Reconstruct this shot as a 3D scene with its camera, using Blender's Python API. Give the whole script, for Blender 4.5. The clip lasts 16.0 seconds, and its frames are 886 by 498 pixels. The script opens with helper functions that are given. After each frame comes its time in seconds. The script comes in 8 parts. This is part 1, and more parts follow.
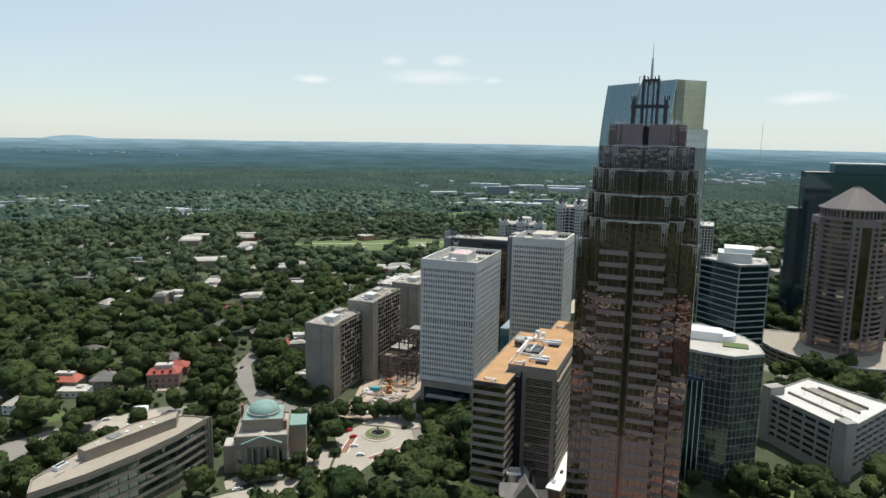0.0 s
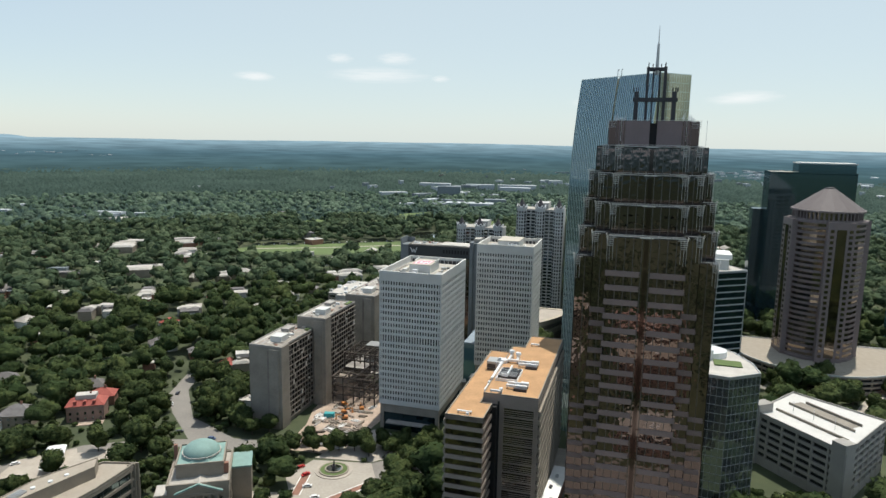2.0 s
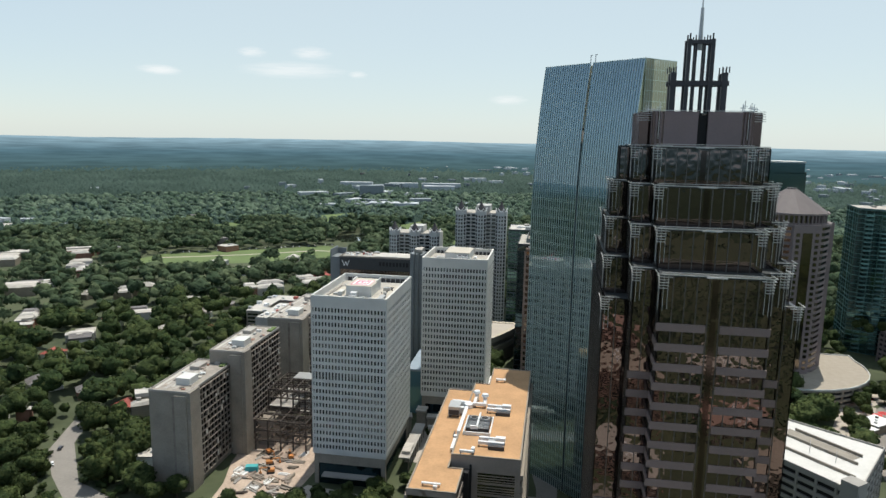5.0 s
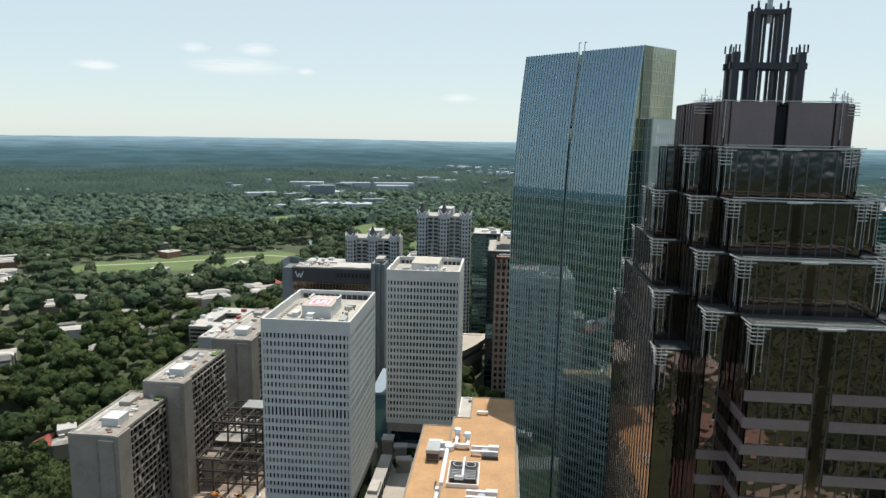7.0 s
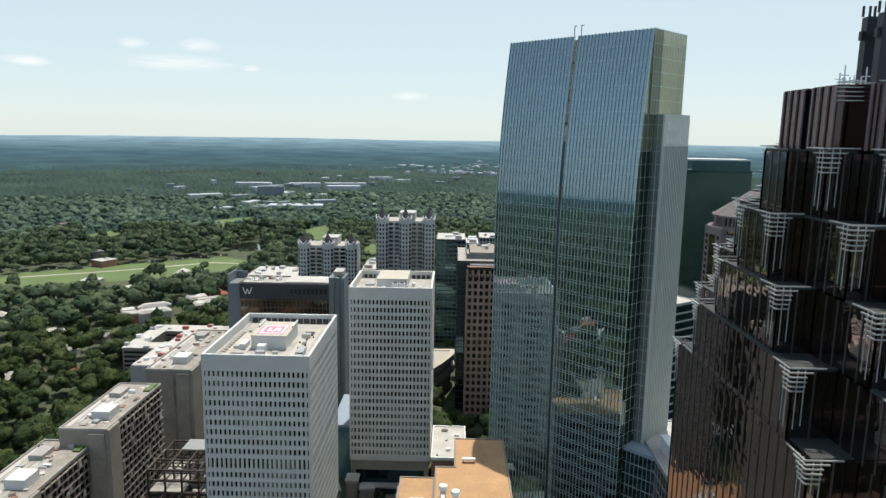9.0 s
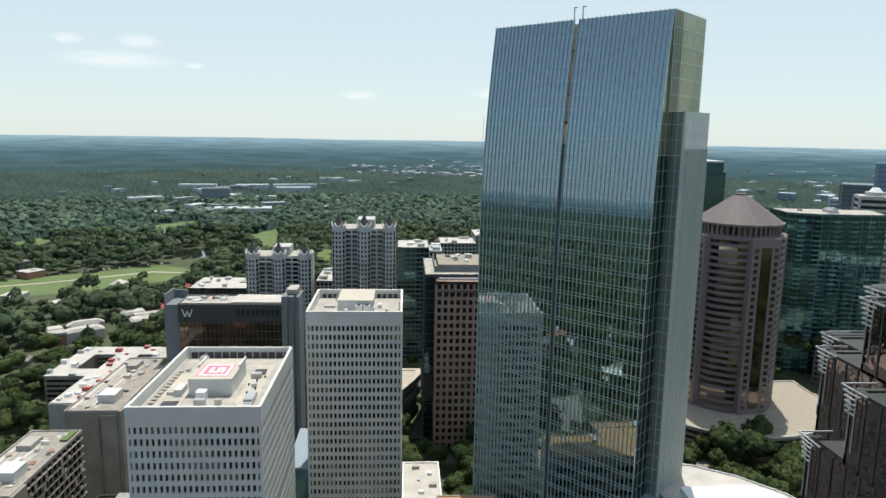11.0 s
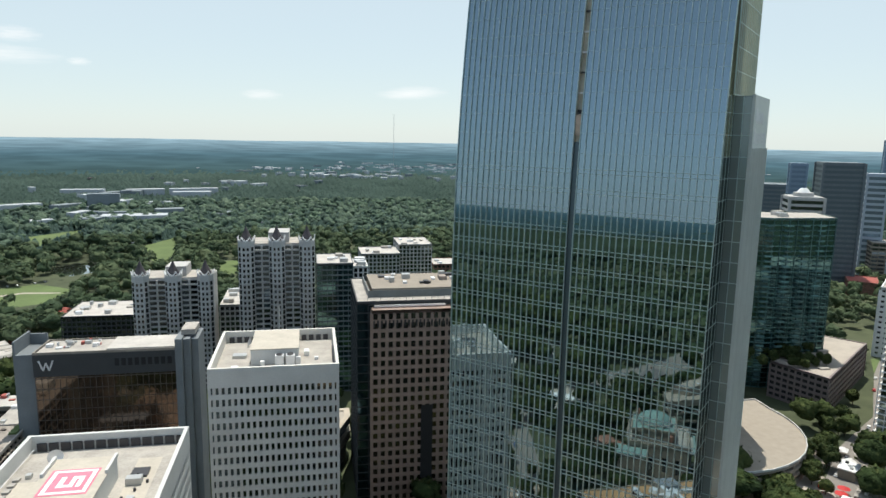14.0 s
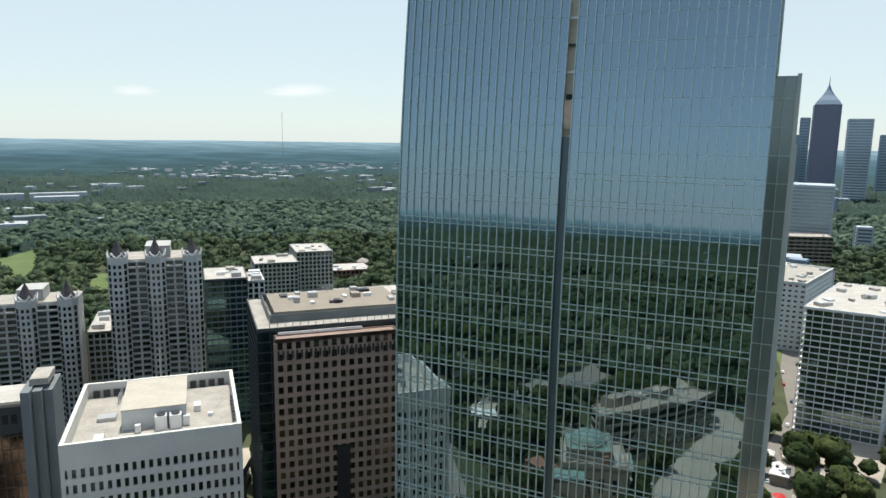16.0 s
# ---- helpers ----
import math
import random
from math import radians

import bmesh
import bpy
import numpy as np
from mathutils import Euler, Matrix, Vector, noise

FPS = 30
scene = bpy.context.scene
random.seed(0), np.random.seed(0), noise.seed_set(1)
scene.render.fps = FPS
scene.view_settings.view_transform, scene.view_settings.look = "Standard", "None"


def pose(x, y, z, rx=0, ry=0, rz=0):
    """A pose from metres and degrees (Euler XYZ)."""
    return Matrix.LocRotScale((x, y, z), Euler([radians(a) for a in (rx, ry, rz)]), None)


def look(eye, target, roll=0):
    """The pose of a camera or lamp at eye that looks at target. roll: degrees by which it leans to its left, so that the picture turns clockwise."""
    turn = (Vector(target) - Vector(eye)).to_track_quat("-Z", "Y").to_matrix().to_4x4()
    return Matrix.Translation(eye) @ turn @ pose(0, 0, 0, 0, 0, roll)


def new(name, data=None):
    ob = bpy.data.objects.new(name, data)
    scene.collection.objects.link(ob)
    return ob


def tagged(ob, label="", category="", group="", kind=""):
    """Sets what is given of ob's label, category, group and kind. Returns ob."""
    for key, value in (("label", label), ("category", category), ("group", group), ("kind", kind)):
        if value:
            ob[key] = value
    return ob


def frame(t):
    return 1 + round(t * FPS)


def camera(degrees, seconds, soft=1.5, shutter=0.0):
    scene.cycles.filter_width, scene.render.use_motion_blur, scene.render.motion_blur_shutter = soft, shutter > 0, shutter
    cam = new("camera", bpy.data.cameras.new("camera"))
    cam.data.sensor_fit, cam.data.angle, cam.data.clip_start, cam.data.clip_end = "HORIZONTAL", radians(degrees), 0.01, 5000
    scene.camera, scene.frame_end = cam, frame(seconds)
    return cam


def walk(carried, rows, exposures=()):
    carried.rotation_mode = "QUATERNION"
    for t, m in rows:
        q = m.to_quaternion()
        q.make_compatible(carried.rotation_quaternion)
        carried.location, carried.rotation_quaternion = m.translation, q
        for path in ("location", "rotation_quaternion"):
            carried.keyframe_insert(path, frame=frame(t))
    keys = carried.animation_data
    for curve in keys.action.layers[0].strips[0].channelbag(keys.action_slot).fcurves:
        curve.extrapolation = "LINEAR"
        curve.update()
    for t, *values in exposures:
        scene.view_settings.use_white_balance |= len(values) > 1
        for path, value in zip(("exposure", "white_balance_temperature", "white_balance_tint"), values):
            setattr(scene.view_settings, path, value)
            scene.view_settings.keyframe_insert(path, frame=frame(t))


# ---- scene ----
cam = camera(66.2, 16.0)
METRES, EYE, TILT, LEAN, TURN = 326.0, 167.0, 0.0, 0.0, 20.7
ROWS = [
    (0.0, 0.0, 0.0, 0.0, 0.16, -9.37, -0.99),
    (0.5, -0.0061, 0.0311, -0.0002, -0.97, -9.37, -0.97),
    (1.0, -0.0115, 0.0613, -0.0002, -2.05, -9.38, -0.96),
    (1.5, -0.0173, 0.0934, -0.0005, -3.22, -9.38, -0.98),
    (2.0, -0.0221, 0.1239, -0.0009, -4.31, -9.38, -1.01),
    (2.5, -0.0269, 0.1539, -0.0009, -5.46, -9.4, -1.01),
    (3.0, -0.0311, 0.1861, -0.0011, -6.66, -9.42, -1.01),
    (3.5, -0.0348, 0.2168, -0.0016, -7.79, -9.44, -1.0),
    (4.0, -0.0384, 0.2492, -0.0017, -8.95, -9.46, -1.02),
    (6.5, -0.0435, 0.4022, -0.002, -14.35, -9.57, -0.98),
    (7.0, -0.0429, 0.4327, -0.0023, -15.37, -9.58, -1.0),
    (7.5, -0.042, 0.4632, -0.0025, -16.4, -9.59, -0.99),
    (8.0, -0.0399, 0.496, -0.0029, -17.46, -9.6, -0.99),
    (8.5, -0.038, 0.5262, -0.003, -18.49, -9.59, -0.99),
    (9.0, -0.0346, 0.5591, -0.003, -19.59, -9.62, -0.93),
    (11.5, -0.0121, 0.7067, -0.0021, -24.76, -9.57, -0.98),
    (12.0, -0.006, 0.7369, -0.0032, -25.74, -9.53, -0.99),
    (12.5, 0.0006, 0.7667, -0.0038, -26.75, -9.52, -0.99),
    (13.0, 0.0082, 0.7994, -0.0046, -27.93, -9.48, -1.03),
    (13.5, 0.0165, 0.8294, -0.0061, -29.55, -9.43, -0.99),
    (14.0, 0.0258, 0.8619, -0.0075, -31.58, -9.38, -0.98),
    (14.5, 0.0353, 0.8918, -0.009, -33.58, -9.34, -1.0),
    (15.0, 0.0455, 0.9214, -0.0102, -35.7, -9.3, -0.97),
    (15.5, 0.0575, 0.9506, -0.0114, -38.04, -9.26, -0.87),
    (16.0, 0.0665, 0.9758, -0.0101, -40.76, -9.35, -0.83),
]
walk(cam, [(t, pose(0, 0, EYE, TILT, LEAN, TURN) @ pose(METRES * x, METRES * y, METRES * z, 90 + pitch, roll, yaw)) for t, x, y, z, yaw, pitch, roll in ROWS],
     [(0.0, 0.05), (4.0, 0.05), (7.0, 0.12), (9.0, 0.16), (12.0, 0.15), (14.0, 0.15), (16.0, 0.20)])   # the picture brightens as it turns from the sun

# ---- light ----
SUN_AZ, SUN_EL = 76.0, 71.0          # degrees from +x towards +y, and above the horizon
world = bpy.data.worlds.new("sky")
scene.world = world
world.use_nodes = True
wn = world.node_tree
sky = wn.nodes.new("ShaderNodeTexSky")
sky.sky_type = "NISHITA"
sky.sun_disc = False
sky.sun_elevation = radians(SUN_EL)
sky.sun_rotation = radians(90 - SUN_AZ)
sky.altitude = 300
sky.air_density, sky.dust_density, sky.ozone_density = 1.0, 0.3, 2.4
veil = wn.nodes.new("ShaderNodeMix")          # thin high haze whitens the sky, most of all on the sun's side
veil.data_type = "RGBA"
veil.inputs[7].default_value = (4.80, 5.55, 5.66, 1)
where, side, thick = wn.nodes.new("ShaderNodeTexCoord"), wn.nodes.new("ShaderNodeVectorMath"), wn.nodes.new("ShaderNodeMapRange")
side.operation = "DOT_PRODUCT"
side.inputs[1].default_value = (math.cos(radians(SUN_AZ - 20)), math.sin(radians(SUN_AZ - 20)), 0)
thick.interpolation_type = "SMOOTHSTEP"
thick.inputs[1].default_value, thick.inputs[2].default_value = -0.65, 0.6
thick.inputs[3].default_value, thick.inputs[4].default_value = 0.31, 0.77
wn.links.new(where.outputs["Generated"], side.inputs[0])
wn.links.new(side.outputs["Value"], thick.inputs[0])
wn.links.new(thick.outputs[0], veil.inputs[0])
wn.links.new(sky.outputs[0], veil.inputs[6])
rise_n, low_n, back_n, amount, low = [wn.nodes.new("ShaderNode" + n) for n in ("SeparateXYZ", "MapRange", "MapRange", "Math", "Mix")]
low_n.interpolation_type = back_n.interpolation_type = "SMOOTHSTEP"     # bluish haze low on the side away from the sun
low_n.inputs[1].default_value, low_n.inputs[2].default_value, low_n.inputs[3].default_value, low_n.inputs[4].default_value = 0.0, 0.30, 0.85, 0.0
back_n.inputs[1].default_value, back_n.inputs[2].default_value, back_n.inputs[3].default_value, back_n.inputs[4].default_value = -0.5, 0.1, 1.0, 0.0
amount.operation, low.data_type = "MULTIPLY", "RGBA"
low.inputs[7].default_value = (2.75, 3.55, 4.35, 1)
wn.links.new(where.outputs["Generated"], rise_n.inputs[0])
wn.links.new(rise_n.outputs[2], low_n.inputs[0])
wn.links.new(side.outputs["Value"], back_n.inputs[0])
wn.links.new(low_n.outputs[0], amount.inputs[0])
wn.links.new(back_n.outputs[0], amount.inputs[1])
wn.links.new(amount.outputs[0], low.inputs[0])
wn.links.new(veil.outputs[2], low.inputs[6])
wn.links.new(low.outputs[2], wn.nodes["Background"].inputs[0])
wn.nodes["Background"].inputs[1].default_value = 0.133
sun_data = bpy.data.lights.new("sun", "SUN")
sun_data.energy, sun_data.angle, sun_data.color = 4.2, radians(0.5), (1.0, 0.95, 0.86)
sun = new("sun", sun_data)
sx, sy, sz = (math.cos(radians(SUN_EL)) * math.cos(radians(SUN_AZ)), math.cos(radians(SUN_EL)) * math.sin(radians(SUN_AZ)), math.sin(radians(SUN_EL)))
sun.matrix_world = look((sx * 900, sy * 900, sz * 900), (0, 0, 0))


# ---- materials ----
def material(name, color, rough=0.7, metal=0.0, vary=0.18, scale=0.3, fine=6.0, bump=0.0, second=None, pick=0.0, spec=0.5):
    """A surface with stains at two sizes; second: the colour it drifts to; pick: how far each piece differs from the next."""
    m = bpy.data.materials.new(name)
    m.use_nodes = True
    nt = m.node_tree
    bsdf = nt.nodes["Principled BSDF"]
    geo = nt.nodes.new("ShaderNodeNewGeometry")
    big, small = nt.nodes.new("ShaderNodeTexNoise"), nt.nodes.new("ShaderNodeTexNoise")
    for n, s, d in ((big, scale, 5), (small, fine, 3)):
        n.inputs["Scale"].default_value, n.inputs["Detail"].default_value = s, d
        nt.links.new(geo.outputs["Position"], n.inputs["Vector"])
    add = nt.nodes.new("ShaderNodeMix")
    add.data_type = "FLOAT"
    add.inputs[0].default_value = 0.4
    nt.links.new(big.outputs[0], add.inputs[2])
    nt.links.new(small.outputs[0], add.inputs[3])
    ramp = nt.nodes.new("ShaderNodeValToRGB")
    lo = [c * (1 - vary) for c in color]
    hi = second or [min(1, c * (1 + vary)) for c in color]
    ramp.color_ramp.elements[0].position, ramp.color_ramp.elements[1].position = 0.3, 0.7
    ramp.color_ramp.elements[0].color, ramp.color_ramp.elements[1].color = (*lo, 1), (*hi, 1)
    nt.links.new(add.outputs[0], ramp.inputs[0])
    out = ramp.outputs[0]
    if pick:
        info, hsv = nt.nodes.new("ShaderNodeObjectInfo"), nt.nodes.new("ShaderNodeHueSaturation")
        rng = nt.nodes.new("ShaderNodeMapRange")
        rng.inputs[3].default_value, rng.inputs[4].default_value = 1 - pick, 1 + pick
        nt.links.new(info.outputs["Random"], rng.inputs[0])
        nt.links.new(rng.outputs[0], hsv.inputs["Value"])
        nt.links.new(out, hsv.inputs["Color"])
        out = hsv.outputs[0]
    nt.links.new(out, bsdf.inputs["Base Color"])
    bsdf.inputs["Roughness"].default_value, bsdf.inputs["Metallic"].default_value = rough, metal
    bsdf.inputs["Specular IOR Level"].default_value = spec
    if bump:
        b = nt.nodes.new("ShaderNodeBump")
        b.inputs["Strength"].default_value, b.inputs["Distance"].default_value = bump, 0.1
        nt.links.new(small.outputs[0], b.inputs["Height"])
        nt.links.new(b.outputs[0], bsdf.inputs["Normal"])
    return m


def mirror_glass(name, color, rough=0.02, wave=0.004, scale=0.25, dark=(0.01, 0.012, 0.012), coat=0.75):
    """Coated facade glass: a tinted mirror over a dark room, a little wavy."""
    m = bpy.data.materials.new(name)
    m.use_nodes = True
    nt = m.node_tree
    bsdf = nt.nodes["Principled BSDF"]
    bsdf.inputs["Base Color"].default_value = (*color, 1)
    bsdf.inputs["Metallic"].default_value, bsdf.inputs["Roughness"].default_value = 1.0, rough
    dim = nt.nodes.new("ShaderNodeBsdfDiffuse")
    dim.inputs["Color"].default_value = (*dark, 1)
    mix = nt.nodes.new("ShaderNodeMixShader")
    mix.inputs[0].default_value = coat
    geo, noise_t, bump = nt.nodes.new("ShaderNodeNewGeometry"), nt.nodes.new("ShaderNodeTexNoise"), nt.nodes.new("ShaderNodeBump")
    noise_t.inputs["Scale"].default_value, noise_t.inputs["Detail"].default_value = scale, 1
    bump.inputs["Strength"].default_value, bump.inputs["Distance"].default_value = 1.0, wave
    nt.links.new(geo.outputs["Position"], noise_t.inputs["Vector"])
    nt.links.new(noise_t.outputs[0], bump.inputs["Height"])
    nt.links.new(bump.outputs[0], bsdf.inputs["Normal"])
    nt.links.new(dim.outputs[0], mix.inputs[1])
    nt.links.new(bsdf.outputs[0], mix.inputs[2])
    nt.links.new(mix.outputs[0], nt.nodes["Material Output"].inputs[0])
    return m


WHITE = material("white_precast", (0.57, 0.575, 0.55), 0.75, vary=0.1, scale=0.15, fine=2.0, pick=0.03)
WHITE_WARM = material("cream_precast", (0.60, 0.585, 0.54), 0.75, vary=0.1, scale=0.15, fine=2.0, pick=0.03)
WHITE_TRIM = material("white_paint", (0.78, 0.78, 0.76), 0.6, vary=0.08)
ROOF_GREY = material("gravel_roof", (0.38, 0.355, 0.315), 0.95, vary=0.3, scale=0.2, fine=1.5)
ROOF_WHITE = material("white_membrane", (0.46, 0.435, 0.395), 0.85, vary=0.2, scale=0.15, fine=1.0)
ROOF_ORANGE = material("terracotta_gravel", (0.44, 0.26, 0.13), 0.95, vary=0.22, scale=0.12, fine=1.2)
CONCRETE = material("concrete", (0.36, 0.34, 0.31), 0.9, vary=0.2, scale=0.12, fine=1.5, pick=0.04)
CONCRETE_DARK = material("weathered_concrete", (0.265, 0.238, 0.20), 0.9, vary=0.25, scale=0.12, fine=1.5, pick=0.05)
TAN = material("tan_stone", (0.30, 0.25, 0.21), 0.7, vary=0.15, scale=0.2, fine=2.0, pick=0.05)
BEIGE = material("beige_stone", (0.26, 0.225, 0.18), 0.8, vary=0.15, scale=0.2, fine=2.0)
PINK = material("pink_granite", (0.195, 0.155, 0.150), 0.55, vary=0.12, scale=0.2, fine=2.0, pick=0.04)
BROWN = material("brown_granite", (0.30, 0.212, 0.172), 0.5, vary=0.2, scale=0.2, fine=2.0, pick=0.06)
MAUVE = material("mauve_granite", (0.20, 0.15, 0.15), 0.4, vary=0.12, scale=0.2, fine=2.0, pick=0.04)
BAND = material("granite_band", (0.205, 0.155, 0.145), 0.35, vary=0.12, scale=0.2, fine=2.0, pick=0.05)
STEEL = material("rusty_steel", (0.085, 0.07, 0.06), 0.7, metal=0.3, vary=0.3, pick=0.2)
METAL = material("grey_metal", (0.45, 0.46, 0.46), 0.45, metal=0.6, vary=0.1, pick=0.05)
WHITE_METAL = material("white_metal", (0.75, 0.76, 0.76), 0.4, metal=0.2, vary=0.06)
DARK_METAL = material("dark_metal", (0.05, 0.05, 0.055), 0.5, metal=0.4, vary=0.15)
# Near-black: painted shade in openings and gaps, also a few black parts.
BLACK = material("shade_black", (0.02, 0.02, 0.02), 0.9, vary=0.2)
COPPER = material("copper_patina", (0.20, 0.315, 0.285), 0.75, vary=0.15, scale=0.3, fine=2.0)
RED_TILE = material("red_tile", (0.33, 0.085, 0.065), 0.85, vary=0.25, fine=3.0)
SHINGLE = material("grey_shingle", (0.16, 0.15, 0.145), 0.95, vary=0.3, fine=3.0, pick=0.25)
BRICK = material("red_brick", (0.27, 0.14, 0.10), 0.9, vary=0.25, fine=4.0, pick=0.15)
ASPHALT = material("asphalt", (0.225, 0.208, 0.185), 0.95, vary=0.18, scale=0.05, fine=0.8)
PAVING = material("pale_paving", (0.40, 0.355, 0.30), 0.9, vary=0.18, scale=0.1, fine=1.0)
CLAY = material("bare_clay", (0.42, 0.33, 0.26), 0.95, vary=0.3, scale=0.1, fine=0.8)
GRASS = material("lawn", (0.105, 0.15, 0.05), 0.95, vary=0.25, scale=0.03, fine=0.5)
WATER = mirror_glass("pond_water", (0.7, 0.75, 0.72), 0.05, 0.01, 0.3, (0.05, 0.06, 0.05), 0.8)
WINDOW = mirror_glass("dark_window", (0.26, 0.31, 0.33), 0.05, 0.004, 0.4, (0.014, 0.016, 0.018), 0.36)
BLUE_GLASS = mirror_glass("blue_mirror_glass", (0.362, 0.47, 0.505), 0.008, 0.004, 0.35, (0.010, 0.022, 0.020), 0.75)
GREEN_GLASS = mirror_glass("pale_green_glass", (0.55, 0.66, 0.62), 0.15, 0.004, 0.3, (0.36, 0.43, 0.40), 0.3)
CROWN_GLASS = mirror_glass("yellowish_crown_glass", (0.60, 0.63, 0.55), 0.2, 0.004, 0.3, (0.60, 0.60, 0.47), 0.2)
crown_nt = CROWN_GLASS.node_tree                 # fritted panes: part clear, part glowing with the sun behind them
see, milky, lay, veiled = [crown_nt.nodes.new("ShaderNode" + n) for n in ("BsdfTransparent", "BsdfTranslucent", "MixShader", "MixShader")]
see.inputs[0].default_value = (0.92, 0.93, 0.88, 1)
milky.inputs[0].default_value = (0.58, 0.59, 0.47, 1)
lay.inputs[0].default_value, veiled.inputs[0].default_value = 0.42, 0.55
out_n = crown_nt.nodes["Material Output"]
crown_nt.links.new(out_n.inputs[0].links[0].from_socket, veiled.inputs[1])
crown_nt.links.new(milky.outputs[0], veiled.inputs[2])
crown_nt.links.new(veiled.outputs[0], lay.inputs[1])
crown_nt.links.new(see.outputs[0], lay.inputs[2])
crown_nt.links.new(lay.outputs[0], out_n.inputs[0])
BRONZE_GLASS = mirror_glass("bronze_mirror_glass", (0.32, 0.255, 0.237), 0.02, 0.035, 0.55, (0.014, 0.012, 0.012), 0.56)
TEAL_GLASS = mirror_glass("teal_glass", (0.18, 0.33, 0.32), 0.06, 0.008, 0.2, (0.01, 0.035, 0.036), 0.5)
NAVY_GLASS = mirror_glass("dark_blue_glass", (0.12, 0.19, 0.22), 0.06, 0.006, 0.2, (0.008, 0.02, 0.026), 0.38)
FINS = material("pale_green_fin", (0.50, 0.60, 0.57), 0.4, metal=0.4, vary=0.06, pick=0.04)


def leaf_material(name, a, b, scale, relief=1.0):
    """Foliage that drifts in tone from tree to tree, rough with leaf clumps, letting some light through."""
    m = material(name, a, 0.85, vary=0.3, scale=scale, fine=0.45, second=b, spec=0.15)
    nt = m.node_tree
    ramp = [n for n in nt.nodes if n.type == "VALTORGB"][0]
    geo, hsv, rng, hue = nt.nodes.new("ShaderNodeNewGeometry"), nt.nodes.new("ShaderNodeHueSaturation"), nt.nodes.new("ShaderNodeMapRange"), nt.nodes.new("ShaderNodeMapRange")
    rng.inputs[3].default_value, rng.inputs[4].default_value = 0.68, 1.36
    hue.inputs[3].default_value, hue.inputs[4].default_value = 0.53, 0.468
    nt.links.new(geo.outputs["Random Per Island"], rng.inputs[0])
    nt.links.new(geo.outputs["Random Per Island"], hue.inputs[0])
    nt.links.new(rng.outputs[0], hsv.inputs["Value"])
    nt.links.new(hue.outputs[0], hsv.inputs["Hue"])
    nt.links.new(ramp.outputs[0], hsv.inputs["Color"])
    bsdf = nt.nodes["Principled BSDF"]
    nt.links.new(hsv.outputs[0], bsdf.inputs["Base Color"])
    clump, bump = nt.nodes.new("ShaderNodeTexNoise"), nt.nodes.new("ShaderNodeBump")
    clump.inputs["Scale"].default_value, clump.inputs["Detail"].default_value, clump.inputs["Roughness"].default_value = 0.55 / relief, 4, 0.62
    bump.inputs["Strength"].default_value, bump.inputs["Distance"].default_value = 0.9, 2.2 * relief
    nt.links.new(geo.outputs["Position"], clump.inputs["Vector"])
    nt.links.new(clump.outputs[0], bump.inputs["Height"])
    nt.links.new(bump.outputs[0], bsdf.inputs["Normal"])
    glow, mix = nt.nodes.new("ShaderNodeBsdfTranslucent"), nt.nodes.new("ShaderNodeMixShader")   # light passing through the leaves
    mix.inputs[0].default_value = 0.2
    nt.links.new(hsv.outputs[0], glow.inputs["Color"])
    nt.links.new(bsdf.outputs[0], mix.inputs[1])
    nt.links.new(glow.outputs[0], mix.inputs[2])
    nt.links.new(mix.outputs[0], nt.nodes["Material Output"].inputs[0])
    return m


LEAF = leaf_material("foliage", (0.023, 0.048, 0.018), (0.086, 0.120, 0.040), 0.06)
# Farther leaves are paler and bluer: distance haze is put into their colour.
FAR_LEAF = leaf_material("hazed_far_foliage", (0.044, 0.080, 0.044), (0.116, 0.160, 0.082), 0.03, 1.6)
OUTER_LEAF = leaf_material("hazed_outer_foliage", (0.073, 0.132, 0.093), (0.155, 0.218, 0.148), 0.02, 2.2)
CANOPY = leaf_material("hazed_far_canopy", (0.048, 0.096, 0.077), (0.096, 0.152, 0.123), 0.008, 4.0)
# Woods behind the view: a darker copy, to darken their reflection in the glass.
CANOPY_MIRRORED = material("mirrored_canopy", (0.024, 0.042, 0.025), 0.95, vary=0.5, scale=0.006, fine=0.06, second=(0.056, 0.080, 0.048), spec=0.1)
BARK = material("bark", (0.10, 0.075, 0.055), 0.95, vary=0.3, fine=3.0)


# ---- mesh helpers ----
def mesh_of(name, verts, faces, mat, smooth=False):
    me = bpy.data.meshes.new(name)
    me.from_pydata([tuple(v) for v in verts], [], faces)
    me.materials.append(mat)
    if smooth:
        me.polygons.foreach_set("use_smooth", [True] * len(me.polygons))
    me.update()
    return me


def thing(name, label, category, x=0.0, y=0.0, z=0.0, turn=0.0, group=""):
    ob = tagged(new(name), label, category, group)
    ob.empty_display_size = 1.0
    ob.location, ob.rotation_euler = (x, y, z), (0, 0, radians(turn))
    return ob


def put(name, me, parent, label="", at=(0, 0, 0), turn=0.0, size=(1, 1, 1)):
    ob = new(name, me)
    ob.parent = parent
    ob.location, ob.rotation_euler, ob.scale = at, (0, 0, radians(turn)), size
    if label:
        ob["label"] = label
    return ob


CUBE_V = [(x, y, z) for x in (-0.5, 0.5) for y in (-0.5, 0.5) for z in (0, 1)]
CUBE_F = [(0, 1, 3, 2), (4, 6, 7, 5), (0, 4, 5, 1), (2, 3, 7, 6), (0, 2, 6, 4), (1, 5, 7, 3)]
_cubes = {}


